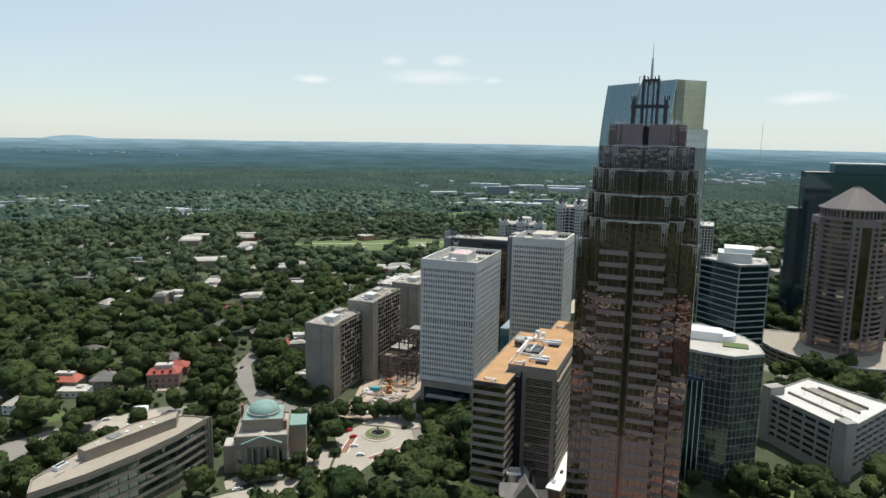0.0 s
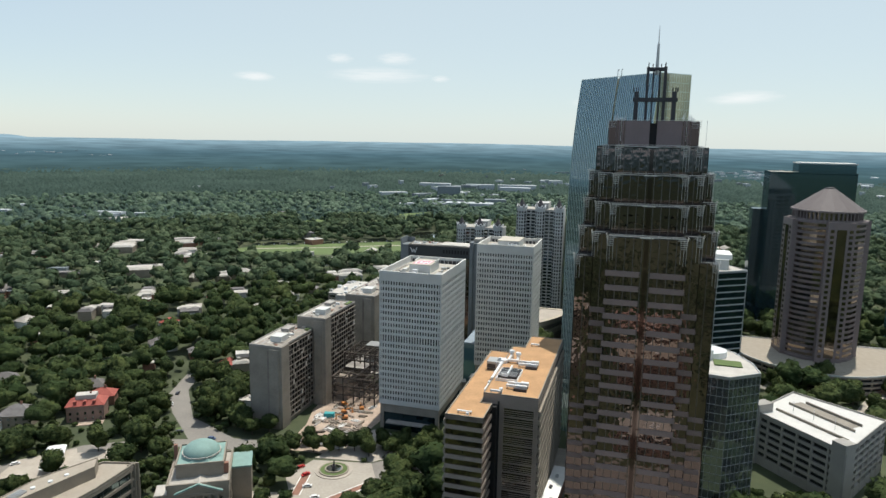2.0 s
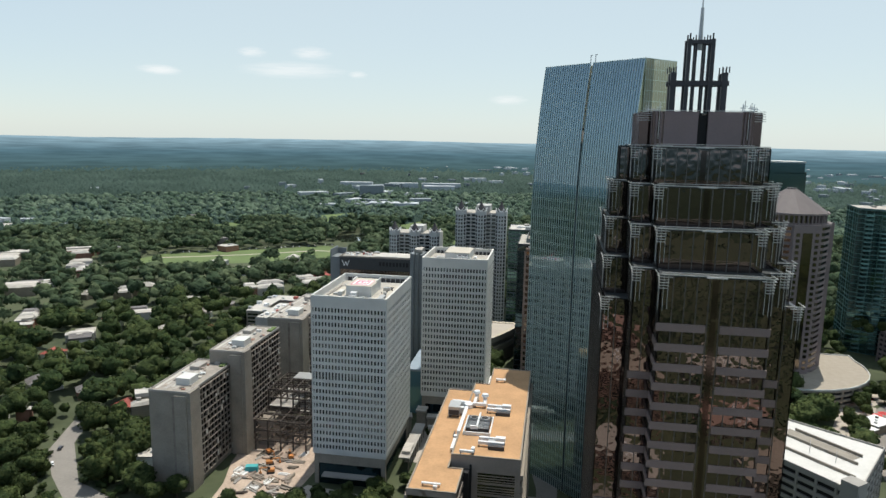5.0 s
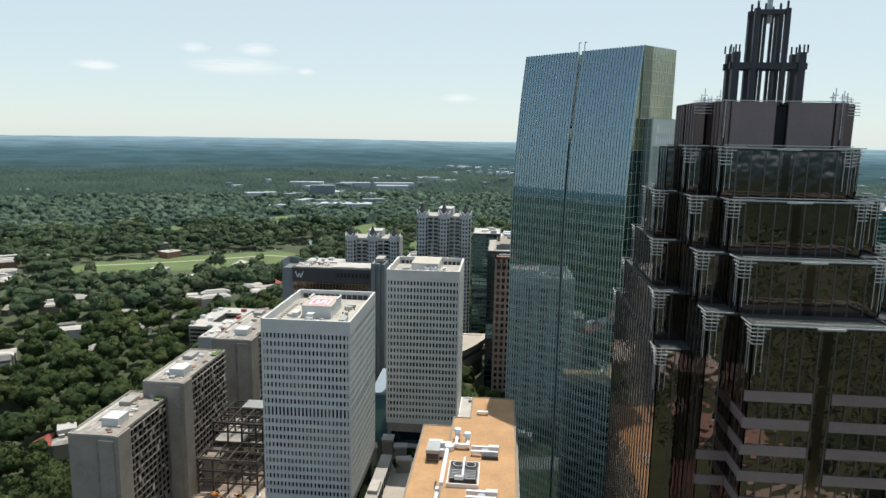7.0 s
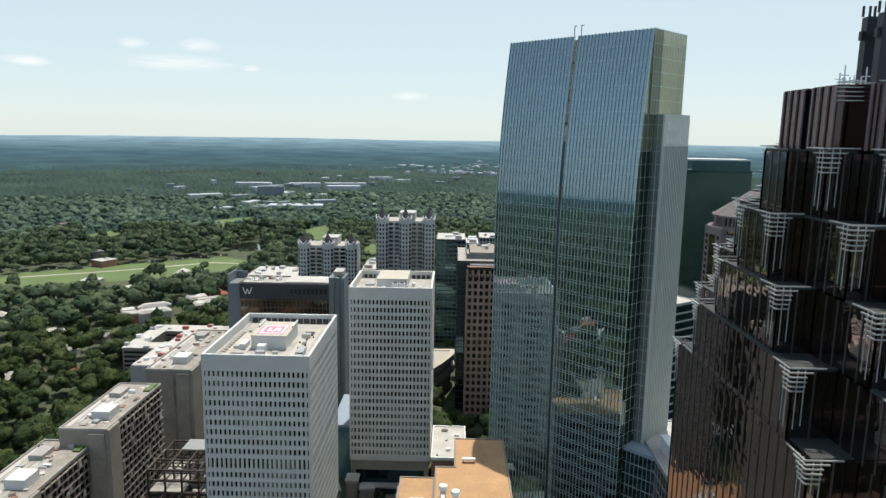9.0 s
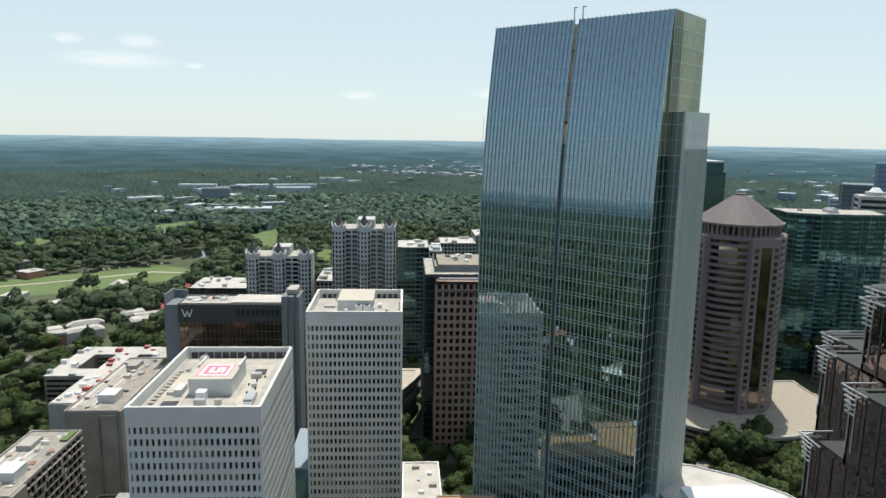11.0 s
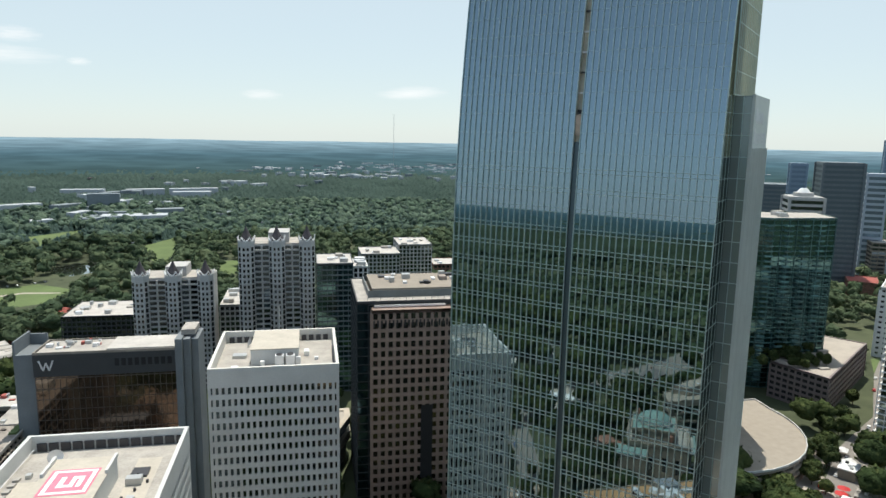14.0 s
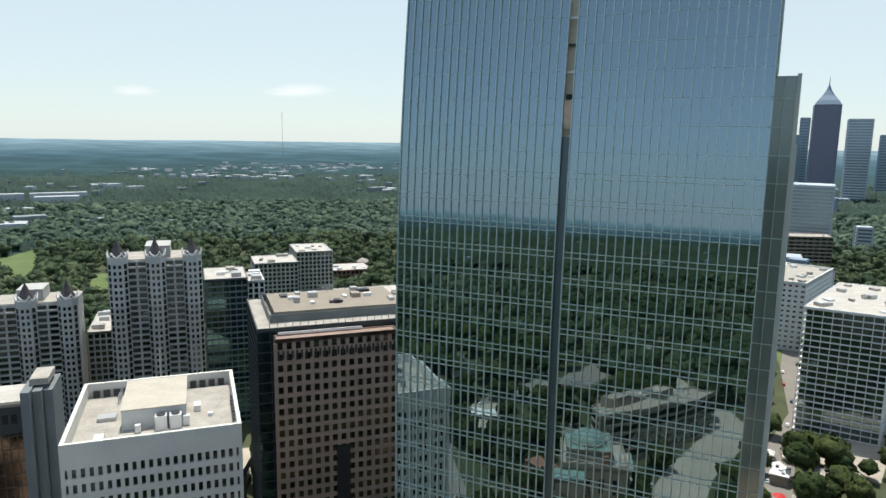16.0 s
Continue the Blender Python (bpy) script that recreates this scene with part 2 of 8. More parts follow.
def block(name, parent, mat, x0, x1, y0, y1, z0, z1, label="", turn=0.0):
    """A square-cut piece between the given bounds, sharing one mesh for each material."""
    if mat.name not in _cubes:
        _cubes[mat.name] = mesh_of("piece_" + mat.name, CUBE_V, CUBE_F, mat)
    return put(name, _cubes[mat.name], parent, label, ((x0 + x1) / 2, (y0 + y1) / 2, z0), turn, (x1 - x0, y1 - y0, z1 - z0))


class Soup:
    """Collects boxes and prisms into one mesh."""

    def __init__(self):
        self.v, self.f = [], []

    def box(self, x0, x1, y0, y1, z0, z1, turn=0.0):
        n, c, s = len(self.v), math.cos(radians(turn)), math.sin(radians(turn))
        mx, my = (x0 + x1) / 2, (y0 + y1) / 2
        for a, b, h in CUBE_V:
            dx, dy = a * (x1 - x0), b * (y1 - y0)
            self.v.append((mx + c * dx - s * dy, my + s * dx + c * dy, z0 + h * (z1 - z0)))
        self.f += [tuple(i + n for i in f) for f in CUBE_F]
        return self

    def prism(self, poly, z0, z1, shrink=1.0, mid=None):
        n, k = len(self.v), len(poly)
        mid = mid or (sum(p[0] for p in poly) / k, sum(p[1] for p in poly) / k)
        self.v += [(x, y, z0) for x, y in poly] + [(mid[0] + (x - mid[0]) * shrink, mid[1] + (y - mid[1]) * shrink, z1) for x, y in poly]
        self.f += [tuple(range(n + k, n + 2 * k)), tuple(range(n + k - 1, n - 1, -1))]
        self.f += [(n + i, n + (i + 1) % k, n + k + (i + 1) % k, n + k + i) for i in range(k)]
        return self

    def ring(self, poly, z0, z1, width):
        """A wall of the given width along the inside of a polygon."""
        k = len(poly)
        inner = inset(poly, width)
        n = len(self.v)
        for z in (z0, z1):
            self.v += [(x, y, z) for x, y in poly] + [(x, y, z) for x, y in inner]
        for i in range(k):
            j = (i + 1) % k
            a, b, c, d = n + i, n + j, n + k + i, n + k + j
            up = 2 * k
            self.f += [(a, b, b + up, a + up), (d, c, c + up, d + up), (a + up, b + up, d + up, c + up), (b, a, c, d)]
        return self

    def mesh(self, name, mat, smooth=False):
        return mesh_of(name, self.v, self.f, mat, smooth)


def inset(poly, w):
    """The counter-clockwise polygon moved inwards by w."""
    out, k = [], len(poly)
    for i in range(k):
        (ax, ay), (bx, by), (cx, cy) = poly[i - 1], poly[i], poly[(i + 1) % k]
        d1, d2 = Vector((bx - ax, by - ay)).normalized(), Vector((cx - bx, cy - by)).normalized()
        n1, n2 = Vector((-d1.y, d1.x)), Vector((-d2.y, d2.x))
        m = n1 + n2
        m = m / max(0.2, m.dot(n1))
        out.append((bx + m.x * w, by + m.y * w))
    return out


def rect(x0, x1, y0, y1):
    return [(x0, y0), (x1, y0), (x1, y1), (x0, y1)]


def prism(name, parent, mat, poly, z0, z1, label="", shrink=1.0, smooth=False):
    return put(name, Soup().prism(poly, z0, z1, shrink).mesh(name, mat, smooth), parent, label)


def parapet(parent, mat, poly, z0, z1, width=0.6, name="parapet"):
    return put(name, Soup().ring(poly, z0, z1, width).mesh(name, mat), parent)


def banded(parent, poly, z0, floors, height, band, wall_mat, glass_mat, deep=0.5, name="spandrel", piers=0.0, pier_mat=None, pier_w=0.6):
    """Storeys of glass set back behind bands of wall, one piece to a storey, and piers along the sides."""
    core = prism("glazing", parent, glass_mat, inset(poly, deep), z0, z0 + floors * height)
    me = Soup().ring(poly, 0, band, deep + 0.3).mesh(name, wall_mat)
    for i in range(floors + 1):
        put(name, me, parent, at=(0, 0, z0 + i * height - (0 if i < floors else 0)))
    if piers:
        pm = pier_mat or wall_mat
        for i in range(len(poly)):
            a, b = Vector(poly[i]), Vector(poly[(i + 1) % len(poly)])
            d = (b - a)
            n = max(1, round(d.length / piers))
            ang = math.degrees(math.atan2(d.y, d.x))
            inn = Vector((-d.y, d.x)).normalized()
            if pm.name not in _cubes:
                _cubes[pm.name] = mesh_of("piece_" + pm.name, CUBE_V, CUBE_F, pm)
            for j in range(n):
                p = a + d * (j / n) + inn * (deep / 2 + 0.03)
                put("pier", _cubes[pm.name], parent, at=(p.x, p.y, z0), turn=ang, size=(pier_w, deep - 0.02, floors * height))
    return core


# ---- the land ----
CX, CY, EYE_H = -60.0, 230.0, 165.0


def reach(r):
    """Far distances drawn in, so that the horizon lies within 5 km."""
    return r if r <= 1500 else 1500 + 3300 * (1 - math.exp(-(r - 1500) / 5000.0))


def rise(r):
    return 0.0 if r <= 1500 else EYE_H * (1 - reach(r) / r)


def far(x, y):
    """Place and size on the land of a spot at its true plan position."""
    r = math.hypot(x - CX, y - CY)
    k = reach(r) / max(r, 1.0)
    return CX + (x - CX) * k, CY + (y - CY) * k, rise(r), k


def land_material():
    m = material("woodland_floor", (0.045, 0.065, 0.028), 0.95, vary=0.35, scale=0.01, fine=0.08, second=(0.085, 0.10, 0.048))
    return m


def build_land():
    rings = list(range(0, 1500, 60)) + [1500 * 1.06 ** i for i in range(40)]
    rings = [r for r in rings if r < 6800] + [6800]
    seg = 96
    v, f = [(CX, CY, 0)], []
    for r in rings[1:]:
        rr, z = reach(r), rise(r)
        for i in range(seg):
            a = 2 * math.pi * i / seg
            v.append((CX + rr * math.cos(a), CY + rr * math.sin(a), z))
    f += [(0, 1 + i, 1 + (i + 1) % seg) for i in range(seg)]
    for k in range(len(rings) - 2):
        b = 1 + k * seg
        f += [(b + i, b + seg + i, b + seg + (i + 1) % seg, b + (i + 1) % seg) for i in range(seg)]
    tagged(new("ground", mesh_of("ground", v, f, land_material())), "dark green wooded ground reaching to the horizon", "ground", kind="structure")
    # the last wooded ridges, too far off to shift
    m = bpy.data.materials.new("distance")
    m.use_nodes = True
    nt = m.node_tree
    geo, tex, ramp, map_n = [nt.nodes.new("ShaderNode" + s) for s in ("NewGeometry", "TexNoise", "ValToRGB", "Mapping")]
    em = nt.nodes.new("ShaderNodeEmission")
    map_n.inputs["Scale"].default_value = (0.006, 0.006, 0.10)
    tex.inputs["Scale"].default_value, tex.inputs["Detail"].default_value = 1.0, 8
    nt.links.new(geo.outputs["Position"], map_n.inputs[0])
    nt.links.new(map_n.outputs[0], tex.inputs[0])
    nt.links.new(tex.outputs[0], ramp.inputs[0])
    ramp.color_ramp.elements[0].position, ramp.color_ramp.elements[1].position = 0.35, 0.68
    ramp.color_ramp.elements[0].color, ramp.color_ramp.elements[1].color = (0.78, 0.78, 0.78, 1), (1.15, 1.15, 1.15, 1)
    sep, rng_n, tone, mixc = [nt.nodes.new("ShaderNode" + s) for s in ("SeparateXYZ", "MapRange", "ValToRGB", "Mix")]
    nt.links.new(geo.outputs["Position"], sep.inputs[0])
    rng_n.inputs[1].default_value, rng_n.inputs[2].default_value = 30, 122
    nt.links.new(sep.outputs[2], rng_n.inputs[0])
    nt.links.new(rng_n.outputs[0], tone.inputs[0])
    # Haze is put into the emitted colour, paler and bluer towards the horizon.
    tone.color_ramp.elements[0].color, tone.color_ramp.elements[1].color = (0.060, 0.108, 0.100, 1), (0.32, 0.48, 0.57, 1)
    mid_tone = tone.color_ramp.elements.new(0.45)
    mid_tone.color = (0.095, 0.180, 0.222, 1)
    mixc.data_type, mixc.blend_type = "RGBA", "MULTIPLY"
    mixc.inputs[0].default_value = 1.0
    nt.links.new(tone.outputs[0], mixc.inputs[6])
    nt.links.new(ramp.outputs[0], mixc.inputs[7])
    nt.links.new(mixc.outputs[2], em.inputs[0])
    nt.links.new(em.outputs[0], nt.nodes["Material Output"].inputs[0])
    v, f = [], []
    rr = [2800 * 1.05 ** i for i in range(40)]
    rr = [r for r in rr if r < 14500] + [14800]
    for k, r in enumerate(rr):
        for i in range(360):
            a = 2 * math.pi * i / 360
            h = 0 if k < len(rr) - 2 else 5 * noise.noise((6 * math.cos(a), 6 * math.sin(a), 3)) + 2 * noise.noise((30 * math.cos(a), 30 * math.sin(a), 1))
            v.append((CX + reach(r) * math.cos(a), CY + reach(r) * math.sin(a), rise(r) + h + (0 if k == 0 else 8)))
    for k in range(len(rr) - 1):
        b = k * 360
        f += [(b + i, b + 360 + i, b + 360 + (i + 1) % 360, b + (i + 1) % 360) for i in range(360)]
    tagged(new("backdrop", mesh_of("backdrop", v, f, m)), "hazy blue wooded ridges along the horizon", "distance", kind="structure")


build_land()


def sheet(name, poly, mat, label, category, z=0.1, kind="structure"):
    me = mesh_of(name, [(x, y, z) for x, y in poly] , [tuple(range(len(poly)))], mat)
    return tagged(new(name, me), label, category, kind=kind)


# ---- white office towers ----
def white_tower(x0, x1, y0, y1, top, base, floors, nx, ny, label, tiled, WHITE):
    t = thing("office_tower", label, "office tower", (x0 + x1) / 2, (y0 + y1) / 2, 0, group="pair of white towers")
    hx, hy = (x1 - x0) / 2, (y1 - y0) / 2
    head = top - 5.7
    step = (head - base) / (floors + (0.5 if tiled else 0))
    prism("glazing", t, WINDOW, rect(-hx + 0.55, hx - 0.55, -hy + 0.55, hy - 0.55), base, head)
    ring = Soup().ring(rect(-hx, hx, -hy, hy), 0, step * 0.40, 0.9).mesh("spandrel", WHITE)
    for i in range(floors):
        put("spandrel", ring, t, at=(0, 0, base + (i + (0.5 if tiled and i > 10 else 0)) * step))      # one storey is taller
    for n, a, other, along in ((nx, hx, hy, 0), (ny, hy, hx, 1)):
        bay = 2 * a / n
        me = Soup().box(-bay * 0.24, bay * 0.24, -0.27, 0.27, 0, head - base).mesh("pier", WHITE)
        for side in (-1, 1):
            for i in range(n + 1):
                p = -a + i * bay
                p = min(max(p, -a + 0.36), a - 0.36)
                put("pier", me, t, at=(p, side * (other - 0.29), base) if not along else (side * (other - 0.29), p, base), turn=0 if not along else 90)
    parapet(t, WHITE, rect(-hx - 0.05, hx + 0.05, -hy - 0.05, hy + 0.05), head, top, 0.9)
    roof = prism("roof", t, ROOF_GREY, rect(-hx + 0.85, hx - 0.85, -hy + 0.85, hy - 0.85), head - 0.4, head + 2.0, "pale gravel roof sunk behind the parapet")
    prism("ceiling_slab", t, WHITE, rect(-hx + 0.1, hx - 0.1, -hy + 0.1, hy - 0.1), base - 1.4, base - 0.01)
    for sx_ in (-1, 1):
        for sy_ in (-1, 1):
            cx_, cy_ = sx_ * (hx - 1.6), sy_ * (hy - 1.6)
            block("column", t, CONCRETE_DARK, cx_ - 1.0, cx_ + 1.0, cy_ - 1.0, cy_ + 1.0, 0, base - 1.4)
    block("lobby", t, NAVY_GLASS, -hx + 1.5, hx - 1.5, -hy + 1.5, hy - 1.5, 0, base - 1.4, "dark glazed lobby under the tower")
    block("lobby_band", t, CONCRETE_DARK, -hx + 0.9, hx - 0.9, -hy + 0.9, hy - 0.9, base - 6.4, base - 1.4, "grey band over the lobby")
    block("canopy", t, CONCRETE, -hx + 5, hx - 5, -hy - 2.5, -hy + 2, 5.2, 6.0)
    return t, hx, hy, head + 2.0


tower_a, ahx, ahy, az = white_tower(-158.0, -122.0, 380.5, 433.0, 93.0, 17.0, 20, 23, 33, "white precast concrete office tower with small dark windows", True, WHITE)
tower_b, bhx, bhy, bz = white_tower(-121.0, -84.3, 457.5, 495.5, 99.0, 19.0, 21, 22, 22, "taller white precast office tower with dark window rows", False, WHITE_WARM)



# roof gear of the two white towers
def roof_box(parent, mat, x, y, z, w, d, h, name="air_handler", turn=0.0, label=""):
    return block(name, parent, mat, x - w / 2, x + w / 2, y - d / 2, y + d / 2, z, z + h, label, turn)


def dish(x, y, z, r=1.3, turn=0.0):
    t = thing("satellite_dish", "white satellite dish on a flat gravel roof", "satellite dish", x, y, z, turn)
    s = Soup()
    n = 14
    for ring_, rad in ((0, 0.0), (1, 0.55), (2, 1.0)):
        for i in range(n):
            a = 2 * math.pi * i / n
            s.v.append((r * rad * math.cos(a), -0.35 * r * rad * rad - 0.0, r * rad * math.sin(a) + r + 0.5))
    for k in range(2):
        s.f += [(k * n + i, k * n + (i + 1) % n, (k + 1) * n + (i + 1) % n, (k + 1) * n + i) for i in range(n)]
    put("reflector", s.mesh("reflector", WHITE_METAL, True), t)
    block("mast", t, METAL, -0.1, 0.1, 0, 0.2, 0, r + 0.5)
    return t


def tower_roof_a(t, hx, hy, z):
    block("penthouse", t, WHITE, -6.5, 6.0, -9, 9, z, z + 5.0, "white rooftop plant room")
    block("penthouse_roof", t, ROOF_TAN2, -6.7, 6.2, -9.2, 9.2, z + 5.0, z + 5.19, "beige plant room roof")
    # the painted landing mark: a pink square with a pale ring and bars
    y0 = -5.0
    for x in (-6.3, 6.0):
        block("fin_wall", t, WHITE, x - 0.3, x + 0.3, 1.0, 9.0, z + 5.19, z + 6.0)
    block("plant_well", t, DARK_METAL, 8.4, 12.0, 8.5, 12.5, z, z + 0.5, "dark louvred roof hatch")
    mark = put("roof_sign", Soup().box(-5.0, 4.4, y0 - 1.9, y0 + 8.9, z + 5.2, z + 5.26).mesh("roof_sign", PINK_PAINT), t, "pink square sign painted on the plant room roof")
    s = Soup()
    for x0, x1, a, b in ((-4.4, 4.0, -1.3, -0.5), (-4.4, 4.0, 7.5, 8.3), (-4.4, -3.6, -0.5, 7.5), (3.2, 4.0, -0.5, 7.5), (-2.2, -1.2, 1.2, 5.6), (-1.2, 0.0, 1.2, 2.2), (0.0, 0.9, 1.2, 5.6), (0.9, 2.2, 4.6, 5.6), (1.4, 2.3, 1.2, 4.6)):
        s.box(x0, x1, y0 + a, y0 + b, z + 5.262, z + 5.3)
    put("mark", s.mesh("mark", WHITE_TRIM), mark, "pale ring and bars")
    for x, y, w, d, h in ((10, 6, 3.2, 2, 1.6), (12, -12, 2.6, 7, 1.4), (-1, -17, 3, 2, 2.2), (4, -16.5, 1.6, 1.6, 2.0), (-12, -8, 2, 1.4, 1), (11, -2, 1.5, 1.5, 1.2), (-13, 12, 1.2, 1.2, 0.9)):
        roof_box(t, METAL, x, y, z, w, d, h)
    # stains, patches and small gear on the gravel
    block("roof_patch", t, DARK_METAL, -12.5, -7.4, -21, -13, z + 0.004, z + 0.03, "dark stained roof patch")
    block("roof_patch", t, ROOF_TAN2, 8.2, 13.5, -22, 18, z + 0.004, z + 0.03, "tan gravel strip")
    block("roof_patch", t, ROOF_TAN2, -14.5, -7.6, -10, 10, z + 0.004, z + 0.03, "tan gravel strip")
    block("walkway", t, ROOF_WHITE, -7.6, -6.9, -20, 14, z + 0.05, z + 0.2)
    block("stair_head", t, WHITE, -10.6, -8.4, -9.5, -4.0, z, z + 2.0)
    block("air_handler", t, WHITE_METAL, -3.2, -0.4, -13.6, -10.6, z, z + 2.8, "white air handler on the roof")
    block("rail", t, WHITE_METAL, -hx + 1.6, -hx + 1.75, -hy + 2, hy - 2, z + 0.9, z + 1.05)
    for i in range(9):
        block("vent", t, DARK_METAL, 8.8 + (i * 7) % 5 * 0.9, 9.3 + (i * 7) % 5 * 0.9, -18 + i * 3.4, -17.5 + i * 3.4, z, z + 0.7)
    for i in range(13):
        block("louvre", t, DARK_METAL, -hx + 2 + i * 2.6, -hx + 4.1 + i * 2.6, hy - 1.3, hy - 0.9, z, z + 2.0)
    for i in range(6):
        block("cooling_fin", t, METAL, 10.8 + 0.1 * i, 13.6, -20 + i * 1.5, -19 + i * 1.5, z, z + 0.9)
    for i in range(12):
        block("roof_pipe", t, CONCRETE, -hx + 2.2, -hx + 3.6, -hy + 8 + i * 2.6, -hy + 9.4 + i * 2.6, z, z + 0.5)


def tower_roof_b(t, hx, hy, z):
    block("penthouse", t, WHITE, -7.5, 6.5, -6, 14, z, z + 4.6, "white rooftop plant room")
    block("penthouse_roof", t, ROOF_TAN2, -7.7, 6.7, -6.2, 14.2, z + 4.6, z + 4.9, "beige plant room roof")
    for x in (1.0, 4.2):
        roof_box(t, WHITE_METAL, x, -7.6, z, 2.6, 2.4, 3.4)
        put("fan", Soup().prism([(x + 1.0 * math.cos(a * 0.785), -7.6 + 1.0 * math.sin(a * 0.785)) for a in range(8)], z + 3.4, z + 3.7).mesh("fan", DARK_METAL), t)
    for x, y, w, d, h in ((-11.5, 2, 4.2, 3, 0.9), (-12, -10, 2, 3.5, 0.8), (9, 2, 1.6, 3, 1.5), (12, -3, 1.2, 1.2, 0.8), (-4, -8, 1.2, 1.2, 1.8), (6.5, -6.9, 1.5, 1.2, 2.4)):
        roof_box(t, METAL if w > 2.5 else WHITE_METAL, x, y, z, w, d, h)
    for i in range(9):
        block("louvre", t, DARK_METAL, hx - 1.4, hx - 0.95, -hy + 3 + i * 2.4, -hy + 4.6 + i * 2.4, z, z + 1.8)
        block("louvre", t, DARK_METAL, -hx + 2 + i * 2.4 + (14 if i > 3 else 0), -hx + 3.6 + i * 2.4 + (14 if i > 3 else 0), hy - 1.4, hy - 0.95, z, z + 1.8) if i < 8 else None
    block("antenna", t, METAL, -0.12, 0.12, hy - 0.5, hy - 0.3, z + 4, z + 12)


ROOF_TAN2 = material("beige_membrane", (0.47, 0.43, 0.36), 0.9, vary=0.15, scale=0.2, fine=1.2)
PINK_PAINT = material("pink_paint", (0.62, 0.20, 0.27), 0.8, vary=0.12)
tower_roof_a(tower_a, ahx, ahy, az)
tower_roof_b(tower_b, bhx, bhy, bz)
dish(-149.5, 424.5, az, 1.7, 20)
dish(-112.5, 489.0, bz, 1.2, 70)


# ---- stepped bronze skyscraper ----
PX, PY = -19.0, 253.0
TIERS = [  # foot, top, then half width and half depth of the front bay, the second bay and the side bay
    (156.8, 164.6, (9.7, 13.6), (13.6, 7.5), (16.0, 3.0)),
    (148.9, 156.8, (9.7, 19.4), (14.0, 14.7), (17.6, 4.5)),
    (141.2, 148.9, (9.7, 26.2), (14.0, 20.7), (18.3, 9.0)),
    (133.4, 141.2, (9.7, 33.3), (14.0, 27.3), (18.8, 15.0)),
    (0.0, 133.4, (9.7, 33.3), (14.0, 27.3), (19.2, 20.6)),
]


def stepped_plan(b1, b2, b3, cut=0.0):
    q = [(b3[0], -b3[1]), (b3[0], b3[1]), (b2[0], b3[1]), (b2[0], b2[1]), (b1[0], b2[1]), (b1[0], b1[1])]
    left = [(-x, y) for x, y in reversed(q[1:])]
    low = [(-b3[0], -b3[1]), (-b2[0], -b3[1]), (-b2[0], -b2[1]), (-b1[0], -b2[1]), (-b1[0], -b1[1]), (b1[0], -b1[1]), (b1[0], -b2[1]), (b2[0], -b2[1]), (b2[0], -b3[1])]
    return q + left + low


def corner_crown():
    """White tubes wrapped round a corner at the origin that points to -x, -y, and thin drops below them."""
    s = Soup()
    for i, (w, o) in enumerate(((3.2, 0.75), (1.9, 0.6), (1.35, 0.5), (1.3, 0.45), (1.25, 0.4), (1.2, 0.35))):
        z = 0.45 - i * 0.55
        s.box(-o, w, -o - 0.07, -o + 0.07, z, z + 0.15)
        s.box(-o - 0.07, -o + 0.07, -o, w, z, z + 0.15)
    for a, drop in ((0.35, 6.6), (1.15, 6.2)):
        s.box(a - 0.045, a + 0.045, -0.40, -0.31, -drop, 0.4)
        s.box(-0.40, -0.31, a - 0.045, a + 0.045, -drop, 0.4)
    return s.mesh("corner_crown", CROWN_WHITE)


CROWN_WHITE = material("white_tube", (0.50, 0.50, 0.48), 0.35, metal=0.3, vary=0.1)
BRONZE_DARK = mirror_glass("dark_recess_glass", (0.16, 0.12, 0.11), 0.08, 0.01, 0.3, (0.008, 0.007, 0.007), 0.6)
MULLION = material("bronze_mullion", (0.125, 0.118, 0.112), 0.35, metal=0.6, vary=0.15)
LEDGE = material("ledge_granite", (0.030, 0.036, 0.035), 0.7, vary=0.25)


